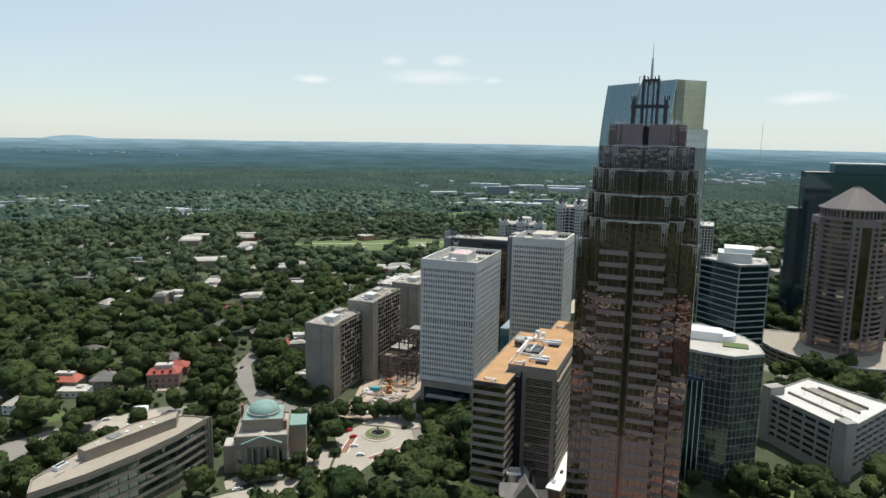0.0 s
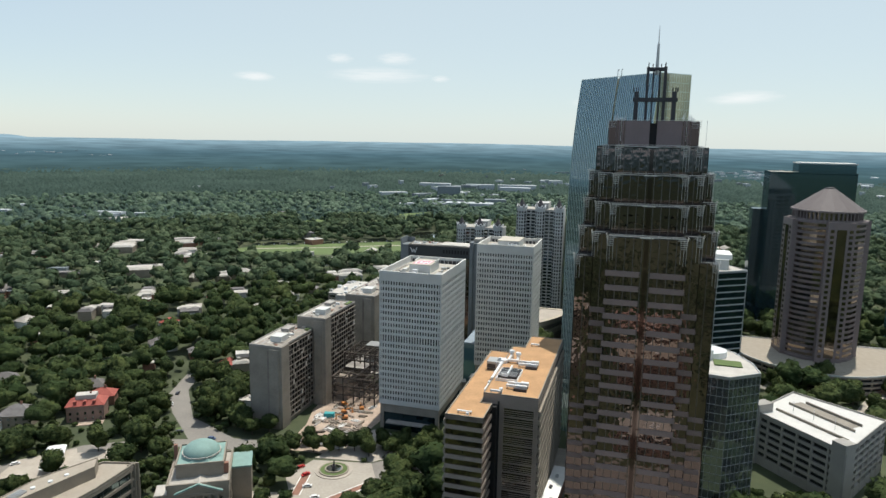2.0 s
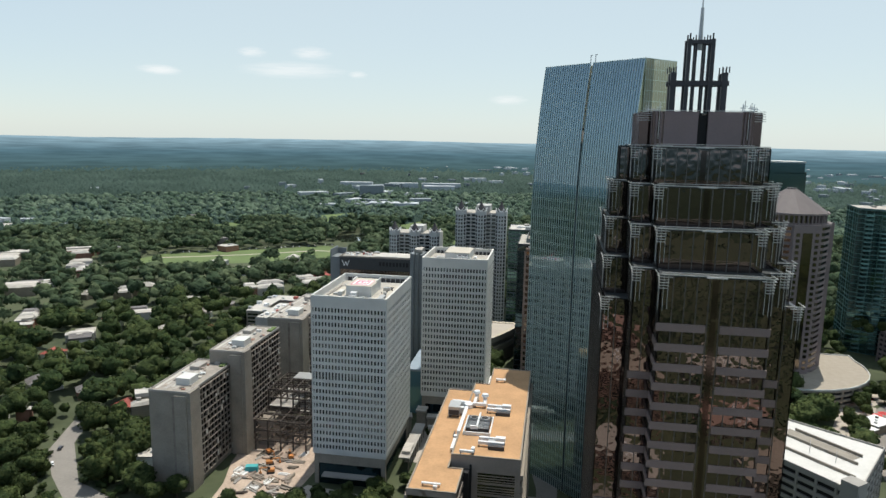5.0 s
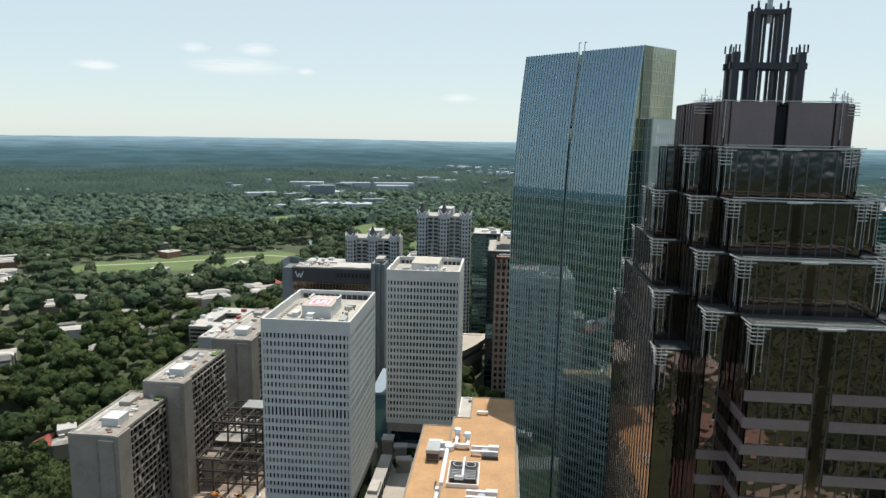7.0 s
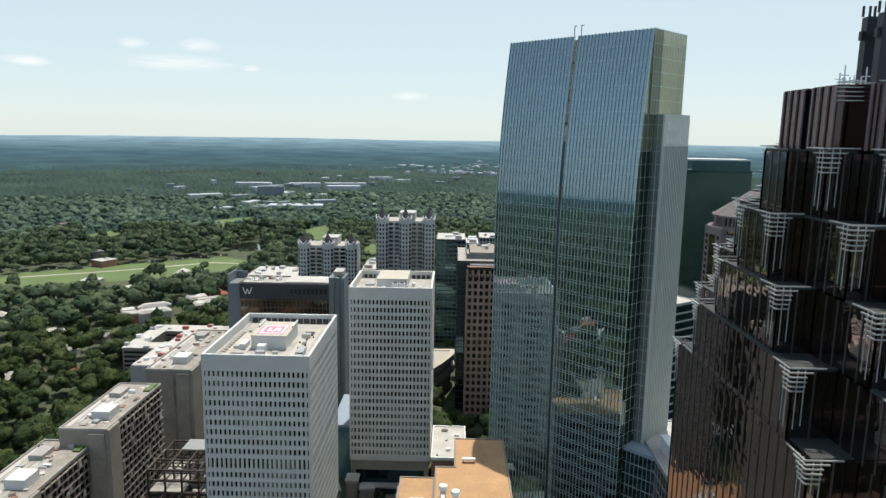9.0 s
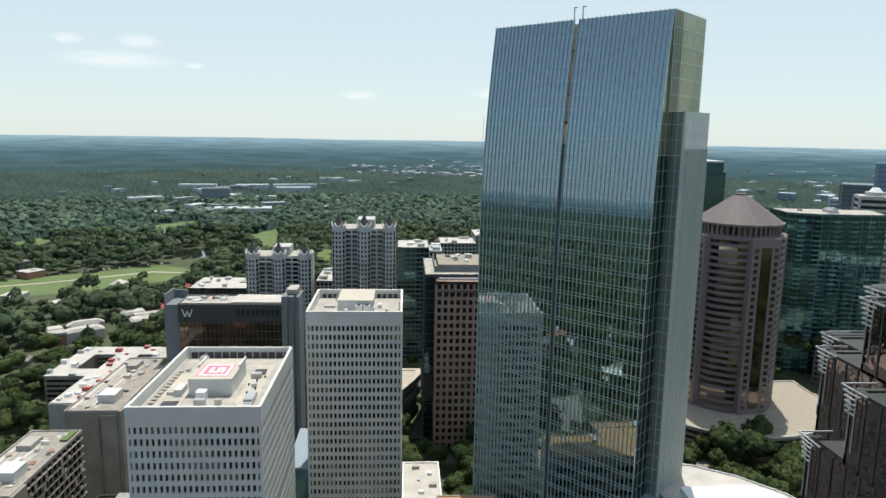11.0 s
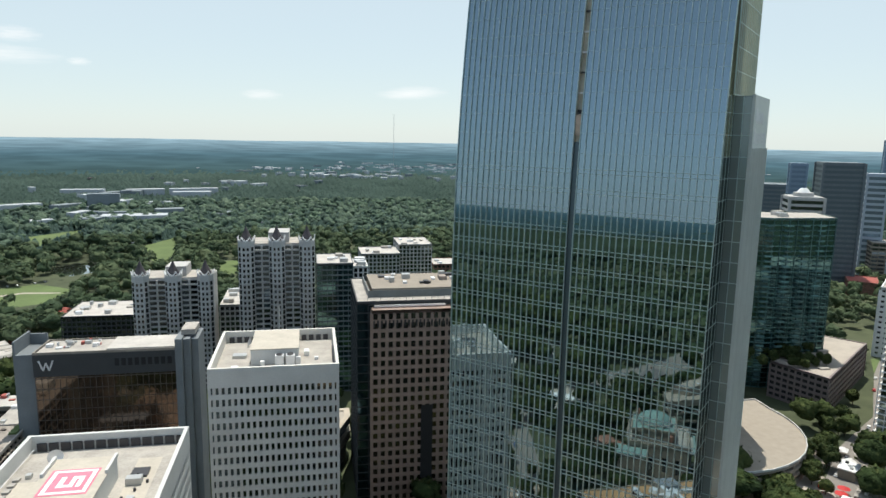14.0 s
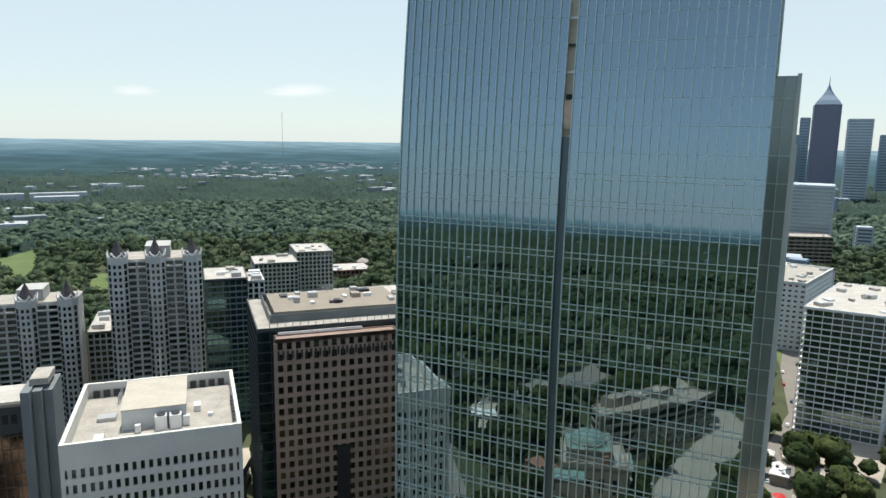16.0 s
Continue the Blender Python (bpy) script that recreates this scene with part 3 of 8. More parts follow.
def bronze_tower():
    t = thing("skyscraper", "stepped bronze mirror glass skyscraper with granite bands and spire", "skyscraper", PX, PY, 0)
    crown = corner_crown()
    for k, (z0, z1, b1, b2, b3) in enumerate(TIERS):
        plan = stepped_plan(b1, b2, b3)
        put("tier", Soup().prism(plan, z0, z1).mesh("tier", BRONZE_GLASS), t, "dark bronze mirror glass storeys")
        if k < 4:
            put("ledge", Soup().ring([(x, y) for x, y in plan], z1 - 0.05, z1 + 0.28, 0.7).mesh("ledge", LEDGE), t)
        put("terrace", Soup().prism(inset(plan, 0.7), z1 - 0.02, z1 + 0.06).mesh("terrace", LEDGE), t)
        s = Soup()
        foot = max(z0, 20)
        for i in range(len(plan)):
            a, b = Vector(plan[i]), Vector(plan[(i + 1) % len(plan)])
            d = b - a
            n = max(2, round(d.length / 2.15))
            ang = math.degrees(math.atan2(d.y, d.x))
            for j in range(n + 1):
                p = a + d * (j / n)
                s.box(p.x - 0.09, p.x + 0.09, p.y - 0.09, p.y + 0.09, foot, z1, ang)
        put("mullions", s.mesh("mullions", MULLION), t)
        for sgn in (-1, 1) if k < 4 else ():
            y = sgn * (b1[1] + 0.3)
            block("rail", t, CROWN_WHITE, -b1[0], b1[0], y - 0.08, y + 0.08, z1 + 0.28, z1 + 0.45)
            block("rail", t, CROWN_WHITE, -b1[0], b1[0], y - 0.05, y + 0.05, z1 + 0.75, z1 + 0.87)
            block("rail_bracket", t, CROWN_WHITE, -1.8, 1.8, y + sgn * 0.4 - 0.2, y + sgn * 0.4 + 0.2, z1 + 0.1, z1 + 0.35)
        bays = [b3] if k == 4 else [b1, b2, b3] if k else [b1, b2]
        if k == 3:
            bays = [b1, b2, b3]
        for hx, hy in bays:
            for sx_, sy_, turn in ((-1, -1, 0), (1, -1, 90), (1, 1, 180), (-1, 1, 270)):
                put("corner_crown", crown, t, "white tube crown round a corner", at=(sx_ * hx, sy_ * hy, z1), turn=turn)
        # dark strips stand for the shaded recess down the middle of front and back
    b1, b2, b3 = TIERS[4][2:]
    for sgn in (-1, 1):
        for k, (z0, z1, c1, c2, c3) in enumerate(TIERS):
            block("recess", t, BRONZE_DARK, -0.55, 0.55, sgn * c1[1] - 0.06, sgn * c1[1] + 0.06, max(z0, 12), z1 - 0.4)
    # granite bands, storey by storey, in two halves on the front bay and one round each side bay
    half = Soup().box(0, 8.2, -0.16, 0.16, 0, 1.5).box(8.2, 8.9, -0.16, 0.16, 0, 1.5).mesh("granite_band", BAND)
    side2 = Soup().box(0, 4.3, -0.16, 0.16, 0, 1.5).mesh("granite_band", BAND)
    ret = Soup().box(-0.16, 0.16, 0, 6.0, 0, 1.5).mesh("granite_band", BAND)
    for i in range(26):
        z = 130.7 - i * 3.95
        for sgn in (-1, 1):
            for lr in (-1, 1):
                put("granite_band", half, t, at=(lr * 1.3 if lr > 0 else -10.2, sgn * (b1[1] + 0.02), z))
                if i >= 3:
                    put("granite_band", side2, t, at=(9.9 if lr > 0 else -14.2, sgn * (b2[1] + 0.02), z))
                if i >= 1:
                    put("granite_band", ret, t, at=(lr * (b1[0] + 0.02), b2[1] if sgn > 0 else -b1[1], z))
                if i >= 11:
                    put("granite_band", side2, t, at=(14.4 if lr > 0 else -19.0, sgn * (b3[1] + 0.02), z))
    # roof block in mauve granite with a slot in the middle
    for lr in (-1, 1):
        x0, x1 = (1.0, 10.2) if lr > 0 else (-10.2, -1.0)
        block("roof_block", t, BRONZE_DARK, x0, x1, -9.6, 9.6, 164.6, 172.3, "dark glass roof block")
        for sy_ in (-1, 1):
            a0, a1 = (1.0, 7.9) if lr > 0 else (-7.9, -1.0)
            y0, y1 = sorted((sy_ * 9.5, sy_ * 10.0))
            block("granite_panel", t, MAUVE, a0, a1, y0, y1, 164.9, 172.3, "mauve granite panel")
            for o in (8.5, 9.5):
                block("granite_strip", t, MAUVE, lr * o - 0.16, lr * o + 0.16, y0, y1, 164.9, 172.2)
        for k in range(10):
            yy = -9.0 + k * 2.0
            if abs(yy) > 7:
                block("granite_strip", t, MAUVE, lr * 10.2 - 0.2, lr * 10.2 + 0.2, yy - 0.2, yy + 0.2, 164.9, 172.2)
        x0, x1 = (10.2, 12.6) if lr > 0 else (-12.6, -10.2)
        block("roof_wing", t, BRONZE_DARK, x0, x1, -6.5, -0.8, 164.6, 172.3)
        for k in range(4):
            block("granite_strip", t, MAUVE, lr * 12.6 - 0.2, lr * 12.6 + 0.2, -6.3 + k * 1.7, -5.95 + k * 1.7, 164.9, 172.2)
            block("granite_strip", t, MAUVE, lr * 12.6 - 0.2, lr * 12.6 + 0.2, 1.0 + k * 1.7, 1.35 + k * 1.7, 164.9, 172.2)
        block("roof_wing", t, BRONZE_DARK, x0, x1, 0.8, 6.5, 164.6, 172.3)
        # Black fills stand for the shade between the wings and in the slot.
        block("roof_wing", t, BLACK, x0 + 0.5, x1 - 0.5, -0.8, 0.8, 164.6, 172.0)
    block("slot", t, BLACK, -1.0, 1.0, -9, 9, 164.6, 171.6)
    for x in (-9.0, 9.0):
        block("rail", t, CROWN_WHITE, x - 0.06, x + 0.06, -10.4, -10.25, 166.5, 172.6)
    for x in (-11.0, 11.0):
        for i in range(5):
            block("rail", t, CROWN_WHITE, x - 2.2, x + 2.2, -7.0 - 0.1 * i, -6.9 - 0.1 * i, 172.4 - 0.5 * i, 172.52 - 0.5 * i)
    block("rail", t, CROWN_WHITE, -10.4, 10.4, -10.3, -10.15, 172.4, 172.52)
    # spire
    for lr in (-1, 1):
        for y in (-1.6, 1.6):
            block("spire_column", t, DARK_METAL, lr * 5.4 - 0.6, lr * 5.4 + 0.6, y - 0.6, y + 0.6, 172.3, 181.0, "dark steel spire column")
            for o in (-0.7, 0.1, 0.7):
                block("finial", t, DARK_METAL, lr * 5.6 + o - 0.12, lr * 5.6 + o + 0.12, y - 0.1, y + 0.1, 181.0, 182.3)
            block("spire_column", t, DARK_METAL, lr * 2.5 - 0.4, lr * 2.5 + 0.4, y - 0.4, y + 0.4, 172.3, 188.2, "dark steel spire column")
            block("spire_column", t, DARK_METAL, lr * 0.9 - 0.22, lr * 0.9 + 0.22, y * 0.6 - 0.22, y * 0.6 + 0.22, 164.6, 187.6, "dark steel spire column")
            block("finial", t, DARK_METAL, lr * 2.4 - 0.15, lr * 2.4 + 0.15, y - 0.15, y + 0.15, 188.2, 189.4)
            block("finial", t, DARK_METAL, lr * 1.2 - 0.12, lr * 1.2 + 0.12, y - 0.15, y + 0.15, 188.0, 189.0)
    for y in (-1.6, 1.6):
        block("crossbar", t, DARK_METAL, -6.4, 6.4, y - 0.3, y + 0.3, 178.2, 179.3)
        block("crossbar", t, DARK_METAL, -2.9, 2.9, y - 0.3, y + 0.3, 187.2, 188.0)
    me = Soup().prism([(0.55 * math.cos(a * 0.785), 0.55 * math.sin(a * 0.785)) for a in range(8)], 186, 195.0, 0.62).prism([(0.16 * math.cos(a * 0.785), 0.16 * math.sin(a * 0.785)) for a in range(8)], 195, 200.2, 0.4).mesh("mast", METAL)
    put("mast", me, t, "thin pale steel mast")
    return t


bronze_tower()


def roof_antennas(x, y, z, spread, n, seed):
    rnd = random.Random(seed)
    t = thing("antenna_cluster", "pale radio antennas and dishes on a tower roof edge", "antenna", x, y, z)
    for i in range(n):
        a, h = rnd.uniform(-spread, spread), rnd.uniform(0.8, 2.6)
        block("antenna", t, WHITE_METAL, a - 0.06, a + 0.06, -0.06, 0.06, 0, h)
        block("bracket", t, WHITE_METAL, a - 0.5, a + 0.5, -0.05, 0.05, h * 0.5, h * 0.5 + 0.1)


roof_antennas(-28.5, 249.5, 172.3, 1.8, 8, 4)
roof_antennas(-9.5, 244.0, 172.3, 1.6, 8, 9)


# ---- curved mirror-glass skyscraper ----
K_X, K_Y, K_TURN = -37.4, 393.8, -44.5
K_L, K_R, K_SEAM, K_TOP = -31.5, 24.7, -3.3, 198.4


def lean(z):
    return 0.00105 * max(0.0, z - 125.0) ** 2


def glass_tower():
    t = thing("skyscraper", "curved blue mirror glass skyscraper with pale vertical fins", "skyscraper", K_X, K_Y, 0, K_TURN)
    rnd = random.Random(3)
    floor = 4.03
    levels = [0.0] + [round(4.5 + i * floor, 2) for i in range(49)]
    levels = [z for z in levels if z < K_TOP - 1] + [K_TOP]
    rows = Soup()
    near = 0
    bays = []
    for a, b, n in ((K_L, K_SEAM - 0.7, 20), (K_SEAM + 0.7, K_R, 21)):
        bays += [(a + (b - a) * i / n, a + (b - a) * (i + 1) / n) for i in range(n)]
    shared = {}
    for r in range(len(levels) - 1):
        z0, z1 = levels[r], levels[r + 1]
        for c, (x0, x1) in enumerate(bays):
            ty, tz = rnd.gauss(0, 0.0004), rnd.gauss(0, 0.0004)
            w, h = (x1 - x0) / 2, (z1 - z0) / 2
            y0, y1 = lean(z0), lean(z1)
            quad = [(x0, y0 - ty * w - tz * h, z0), (x1, y0 + ty * w - tz * h, z0), (x1, y1 + ty * w + tz * h, z1), (x0, y1 - ty * w + tz * h, z1)]
            if 128 < z0 < 165 and 6 <= c < 39 and near < 260:
                near += 1
                pane = mesh_of("window_pane", quad, [(0, 1, 2, 3)], BLUE_GLASS)
                put("window_pane", pane, t)
            else:
                n = len(rows.v)
                rows.v += quad
                rows.f.append((n, n + 1, n + 2, n + 3))
    tagged(put("glazing", rows.mesh("glazing", BLUE_GLASS), t, "blue mirror glass panes"), kind="stuff")
    # fins follow the lean of the front
    def strip(x, w, d, z0, z1, step=7.0):
        s, n = Soup(), max(1, int((z1 - z0) / step))
        for i in range(n + 1):
            z = z0 + (z1 - z0) * i / n
            y = lean(z)
            s.v += [(x - w, y - d, z), (x + w, y - d, z), (x + w, y + 0.05, z), (x - w, y + 0.05, z)]
        for i in range(n):
            b = 4 * i
            s.f += [(b, b + 1, b + 5, b + 4), (b + 1, b + 2, b + 6, b + 5), (b + 3, b, b + 4, b + 7)]
        return s
    xs = sorted({round(x, 3) for bay in bays for x in bay})
    for i, x in enumerate(xs):
        put("fin", strip(x, 0.065, 0.30, 0, K_TOP + 0.3).mesh("fin", FINS), t)
    for a, b in ((K_L, K_SEAM - 0.7), (K_SEAM + 0.7, K_R)):
        me = Soup().box(0, b - a, -0.13, 0.04, 0, 0.12).mesh("transom", FINS)
        for z in levels[1:]:
            for o in ((0.0, 0.85) if z < 160 else (0.0,)):
                put("transom", me, t, at=(a, lean(z + o), z + o), size=(1, 1, 1) if z < 160 else (1, 0.4, 0.5))
    # seam: dark groove below; above, a pale panel painted as the lit open slot
    put("seam", strip(K_SEAM, 0.68, -0.35, 0, 164).mesh("seam", SEAM_DARK), t, "dark steel groove in the glass front")
    put("seam", strip(K_SEAM, 0.68, -0.9, 164, K_TOP - 1.0).mesh("seam", SLOT_LIT), t, "pale golden panel painted as the lit slot between the screens")
    for i in range(8):
        z = 165.5 + i * 4.03
        block("slot_bar", t, WHITE_METAL if i % 3 else DARK_METAL, K_SEAM - 0.66, K_SEAM + 0.66, lean(z) + 0.45, lean(z) + 0.75, z, z + 0.35)
    block("hoist_cradle", t, ORANGE_CRADLE, K_SEAM - 0.55, K_SEAM + 0.55, lean(168) - 0.1, lean(168) + 0.6, 165.2, 169.4, "orange and white window cleaning cradle in the slot")
    block("hoist_shade", t, BLACK, K_SEAM - 0.4, K_SEAM + 0.4, lean(171) - 0.05, lean(171) + 0.6, 169.6, 170.4)
    for x in (K_SEAM - 1.1, K_SEAM + 1.6):
        block("roof_davit", t, METAL, x - 0.12, x + 0.12, 5.6, 5.9, K_TOP - 1, K_TOP + 3.4)
        block("roof_davit", t, METAL, x - 0.12, x + 0.9, 5.6, 5.9, K_TOP + 3.2, K_TOP + 3.5)
    # body behind the front
    block("core", t, TEAL_GLASS, K_L + 0.3, K_R - 0.3, 5.6, 30, 0, 173)
    heights = [0, 125] + [125 + 6.12 * i for i in range(1, 13)]
    for zs, glass, words in ((heights[:8], SIDE_DARK, "dark green glass strip on the flank"), (heights[7:], SIDE_GOLD, "yellowish green glass above the flank strip")):
        prof = Soup()
        for side in (K_L + 0.1, K_R - 0.1):
            n = len(prof.v)
            for z in zs:
                z = min(z, K_TOP)
                prof.v += [(side, lean(z) + 0.06, z), (side, 11.4 if side > 0 else 5.7, z)]
            for i in range(len(zs) - 1):
                b = n + 2 * i
                prof.f.append((b, b + 1, b + 3, b + 2))
        put("side_glazing", prof.mesh("side_glazing", glass), t, words)
    me = Soup().box(-0.12, -0.04, 0.4, 11.3, 0, 0.10).mesh("transom", FINS)
    for z in levels[2:43]:
        put("transom", me, t, at=(K_R, 0, z))
    for y in (2.8, 5.6, 8.4):
        block("fin", t, FINS, K_R - 0.12, K_R - 0.02, y - 0.05, y + 0.05, 0, 173)
    # crown screen of pale glass on three sides above the roof
    for x in (K_L + 0.2, 24.95):
        for i in range(6):
            for j in range(6):
                block("crown_pane", t, CROWN_GLASS, x, x + 0.15, 5.7 + i * 3.33, 8.97 + i * 3.33, 173.2 + j * 4.2, 177.3 + j * 4.2)
        s = Soup()
        for i in range(13):
            s.box(x - 0.04, x + 0.2, 5.6 + i * 1.667, 5.7 + i * 1.667, 173, K_TOP + 0.2)
        for j in range(7):
            s.box(x - 0.04, x + 0.2, 5.7, 25.7, 173.1 + j * 4.2, 173.25 + j * 4.2)
        put("crown_frame", s.mesh("crown_frame", FINS), t, "pale frame of the crown screen")
    for i in range(14):
        block("crown_pane", t, CROWN_GLASS, K_L + 0.3 + i * 4.0, K_L + 4.2 + i * 4.0, 25.5, 25.7, 173, K_TOP - 0.4)
    block("roof", t, ROOF_GREY, K_L + 0.4, K_R - 0.4, 5.7, 28, 173, 173.5)
    # flank box: a mirror glass end beside the front, close pale fins along its side
    block("flank", t, FLANK_DARK, K_R - 0.1, 28.0, 9.1, 25.8, 0, 173.0, "pale green fritted flank")
    for i in range(15):
        block("flank_fin", t, FLANK_FIN, 27.95, 28.5, 9.3 + i * 1.13, 9.6 + i * 1.13, 0, 163.4)
    block("flank_panel", t, FLANK_FIN, 27.95, 28.12, 9.1, 25.8, 163.4, 173.2, "plain pale panel behind the sign")
    block("end_glazing", t, FLANK_GLASS, K_R + 0.05, 27.7, 8.9, 9.1, 0, 172.8, "pale fritted glass end of the flank")
    block("end_edge", t, FLANK_FIN, 27.7, 28.25, 8.8, 9.15, 0, 173.3, "plain pale edge of the flank")
    block("fin", t, FINS, 26.2, 26.3, 8.7, 8.9, 0, 172.8)
    for z in levels[2:43]:
        block("transom", t, FINS, K_R + 0.05, 27.7, 8.78, 8.9, z, z + 0.12)
    # sign on the flank as plain bars
    sign = Soup()
    for z, n, y in ((168.0, 6, 11.6), (164.2, 9, 11.0)):
        for i in range(n):
            sign.box(28.12, 28.20, y + i * 1.5, y + i * 1.5 + (0.66 if i else 0.95), z, z + (2.1 if i else 2.8))
    put("sign", sign.mesh("sign", WHITE_TRIM), t, "pale lettering bars on the flank")
    # podium
    block("podium", t, TEAL_GLASS, K_R + 0.3, 46, 3, 34, 0, 64, "blue glass lower wing")
    block("podium_roof", t, ROOF_BLUE, K_R + 0.2, 46.3, 2.7, 34.3, 64, 65.2)
    for z in range(4, 64, 4):
        block("transom", t, FINS, K_R + 0.3, 46.1, 2.9, 3.02, z, z + 0.3)
    for i in range(14):
        block("fin", t, FINS, 26 + i * 1.5, 26.12 + i * 1.5, 2.8, 3.02, 0, 64)
    return t


FLANK_DARK = mirror_glass("fritted_dark_glass", (0.32, 0.38, 0.36), 0.12, 0.004, 0.3, (0.13, 0.15, 0.14), 0.3)
FLANK_FIN = material("grey_green_panel", (0.56, 0.60, 0.555), 0.5, vary=0.08, pick=0.04)
SIDE_DARK = mirror_glass("dark_green_side_glass", (0.17, 0.24, 0.235), 0.02, 0.004, 0.3, (0.010, 0.018, 0.016), 0.5)
SIDE_GOLD = mirror_glass("yellow_green_side_glass", (0.36, 0.40, 0.30), 0.05, 0.004, 0.3, (0.15, 0.15, 0.09), 0.45)
FLANK_GLASS = mirror_glass("flank_glass", (0.36, 0.43, 0.41), 0.12, 0.004, 0.3, (0.24, 0.28, 0.26), 0.3)
# The golden light inside the slot is put into this colour.
SLOT_LIT = material("lit_slot_panel", (0.52, 0.49, 0.39), 0.5, vary=0.25, scale=0.3, fine=1.5)
ORANGE_CRADLE = material("cradle_paint", (0.50, 0.39, 0.29), 0.6, vary=0.35, scale=0.6)
SEAM_DARK = material("seam_steel", (0.10, 0.14, 0.15), 0.35, metal=0.5, vary=0.1)
ROOF_BLUE = material("grey_blue_roof", (0.25, 0.31, 0.36), 0.6, vary=0.1)
glass_tower()


# ---- office block with a terracotta roof ----
def gear(parent, x, y, z, w, d, h, mat=None):
    return block("air_handler", parent, mat or WHITE_METAL, x - w / 2, x + w / 2, y - d / 2, y + d / 2, z, z + h)


def round_part(name, parent, mat, x, y, z, r, h, top=1.0, n=12, label=""):
    poly = [(x + r * math.cos(2 * math.pi * i / n), y + r * math.sin(2 * math.pi * i / n)) for i in range(n)]
    return put(name, Soup().prism(poly, z, z + h, top, (x, y)).mesh(name, mat, False), parent, label)


def duct(parent, x0, x1, y0, y1, z, h, legs=True, mat=None):
    """A white roof duct on short legs."""
    block("duct", parent, mat or WHITE_METAL, x0, x1, y0, y1, z + (0.8 if legs else 0.1), z + h)
    if legs:
        for x in (x0 + 0.4, x1 - 0.4):
            block("duct_leg", parent, DARK_METAL, x - 0.12, x + 0.12, y0 + 0.1, y1 - 0.1, z, z + 0.8)


def terracotta_block():
    t = thing("office_block", "tan banded office block with an orange gravel roof", "office building", -74, 335, 0)
    L = [(-16.8, -53.2), (-1.0, -53.2), (-1.0, -37), (-5.9, -37), (-5.9, 32.8), (-16.8, 32.8)]
    R = [(-5.7, -33.6), (17.6, -33.6), (17.6, 55), (0.4, 55), (0.4, 34.3), (-5.7, 34.3)]
    banded(t, L, 1.5, 13, 4.2, 1.7, TAN, WINDOW_BRONZE, 0.45)
    prism("upper_wall", t, TAN, L, 56.0, 57.6)
    prism("roof", t, ROOF_ORANGE, inset(L, 0.5), 57.6, 57.9, "orange gravel roof")
    parapet(t, BEIGE, L, 57.6, 58.2, 0.45)
    prism("body", t, TAN, R, 0, 60.6, "tan stone wing")
    prism("roof", t, ROOF_ORANGE, inset(R, 0.5), 60.6, 60.9, "orange gravel roof")
    parapet(t, BEIGE, R, 60.6, 61.2, 0.45)
    # recessed louvred bays on the front of the wing
    for i in range(12):
        block("window_bay", t, WINDOW_BRONZE, 3.4, 15.9, -33.72, -33.5, 7 + i * 4.1, 10.2 + i * 4.1)
        for j in range(3):
            block("louvre", t, TAN, 3.4, 15.9, -33.95, -33.7, 7.5 + i * 4.1 + j * 0.9, 7.7 + i * 4.1 + j * 0.9)
    for x in (3.2, 16.0):
        block("bay_jamb", t, TAN, x - 0.15, x + 0.15, -34.1, -33.6, 6.5, 56)
    # ribs down the long flank, one set to a storey
    for i in range(13):
        block("window_bay", t, WINDOW, 17.5, 17.68, -32.6, 54, 6.2 + i * 4.1, 8.3 + i * 4.1)
        block("spandrel", t, BEIGE, 17.5, 18.6, -33.1, 54.5, 4.2 + i * 4.1, 6.2 + i * 4.1)
        block("spandrel", t, BEIGE, -17.5, -16.75, -52.7, 32, 4.2 + i * 4.1, 6.2 + i * 4.1)
    # black blocks stand for the shade in the gap between the two parts
    block("recess", t, BLACK, -5.0, 0.6, -36.9, -33.7, 0, 56.5)
    block("recess", t, BLACK, 0.6, 1.4, -33.75, -33.55, 0, 58)
    hi, lo = 60.9, 57.9
    # grey air handler on the lower roof, with white elbows running up to the wing
    block("air_handler", t, METAL, -12.6, -8.2, 3.6, 10.6, lo + 0.8, lo + 4.2, "grey louvred air handler")
    block("louvre", t, DARK_METAL, -12.4, -8.4, 3.5, 3.62, lo + 1.0, lo + 3.0)
    for x in (-12.0, -8.8):
        block("duct_leg", t, DARK_METAL, x - 0.3, x + 0.3, 3.9, 10.3, lo, lo + 0.8)
    for x in (-12.0, -10.5, -9.0):
        round_part("fan_ring", t, DARK_METAL, x, 16.5, lo, 0.8, 1.6)
        round_part("fan_cap", t, WHITE_METAL, x, 16.5, lo + 1.6, 0.95, 0.25)
    duct(t, -8.2, -4.6, 9.2, 10.6, lo, 4.4)
    duct(t, -8.2, -5.8, 6.2, 7.6, lo, 3.2)
    round_part("duct_elbow", t, WHITE_METAL, -5.0, 7.5, lo, 1.7, 4.6)
    duct(t, -6.2, -5.0, -17, 6.0, lo, 4.1, False)
    duct(t, -7.4, -5.2, -17.2, -15.6, lo, 2.0)
    duct(t, -7.2, -6.2, -26, -18, lo, 1.6)
    gear(t, -7.8, -12, lo, 0.5, 3.5, 0.8, DARK_METAL)
    duct(t, -12.5, -6.5, -50.5, -49.7, lo, 1.2)
    gear(t, -8.0, -51.2, lo, 1.2, 0.9, 0.9)
    # two mushroom vents, a header pipe and the white runs on the wing
    for x, y in ((-2.8, 15.8), (0.8, 12.9)):
        round_part("vent", t, WHITE_METAL, x, y, hi, 0.9, 3.0)
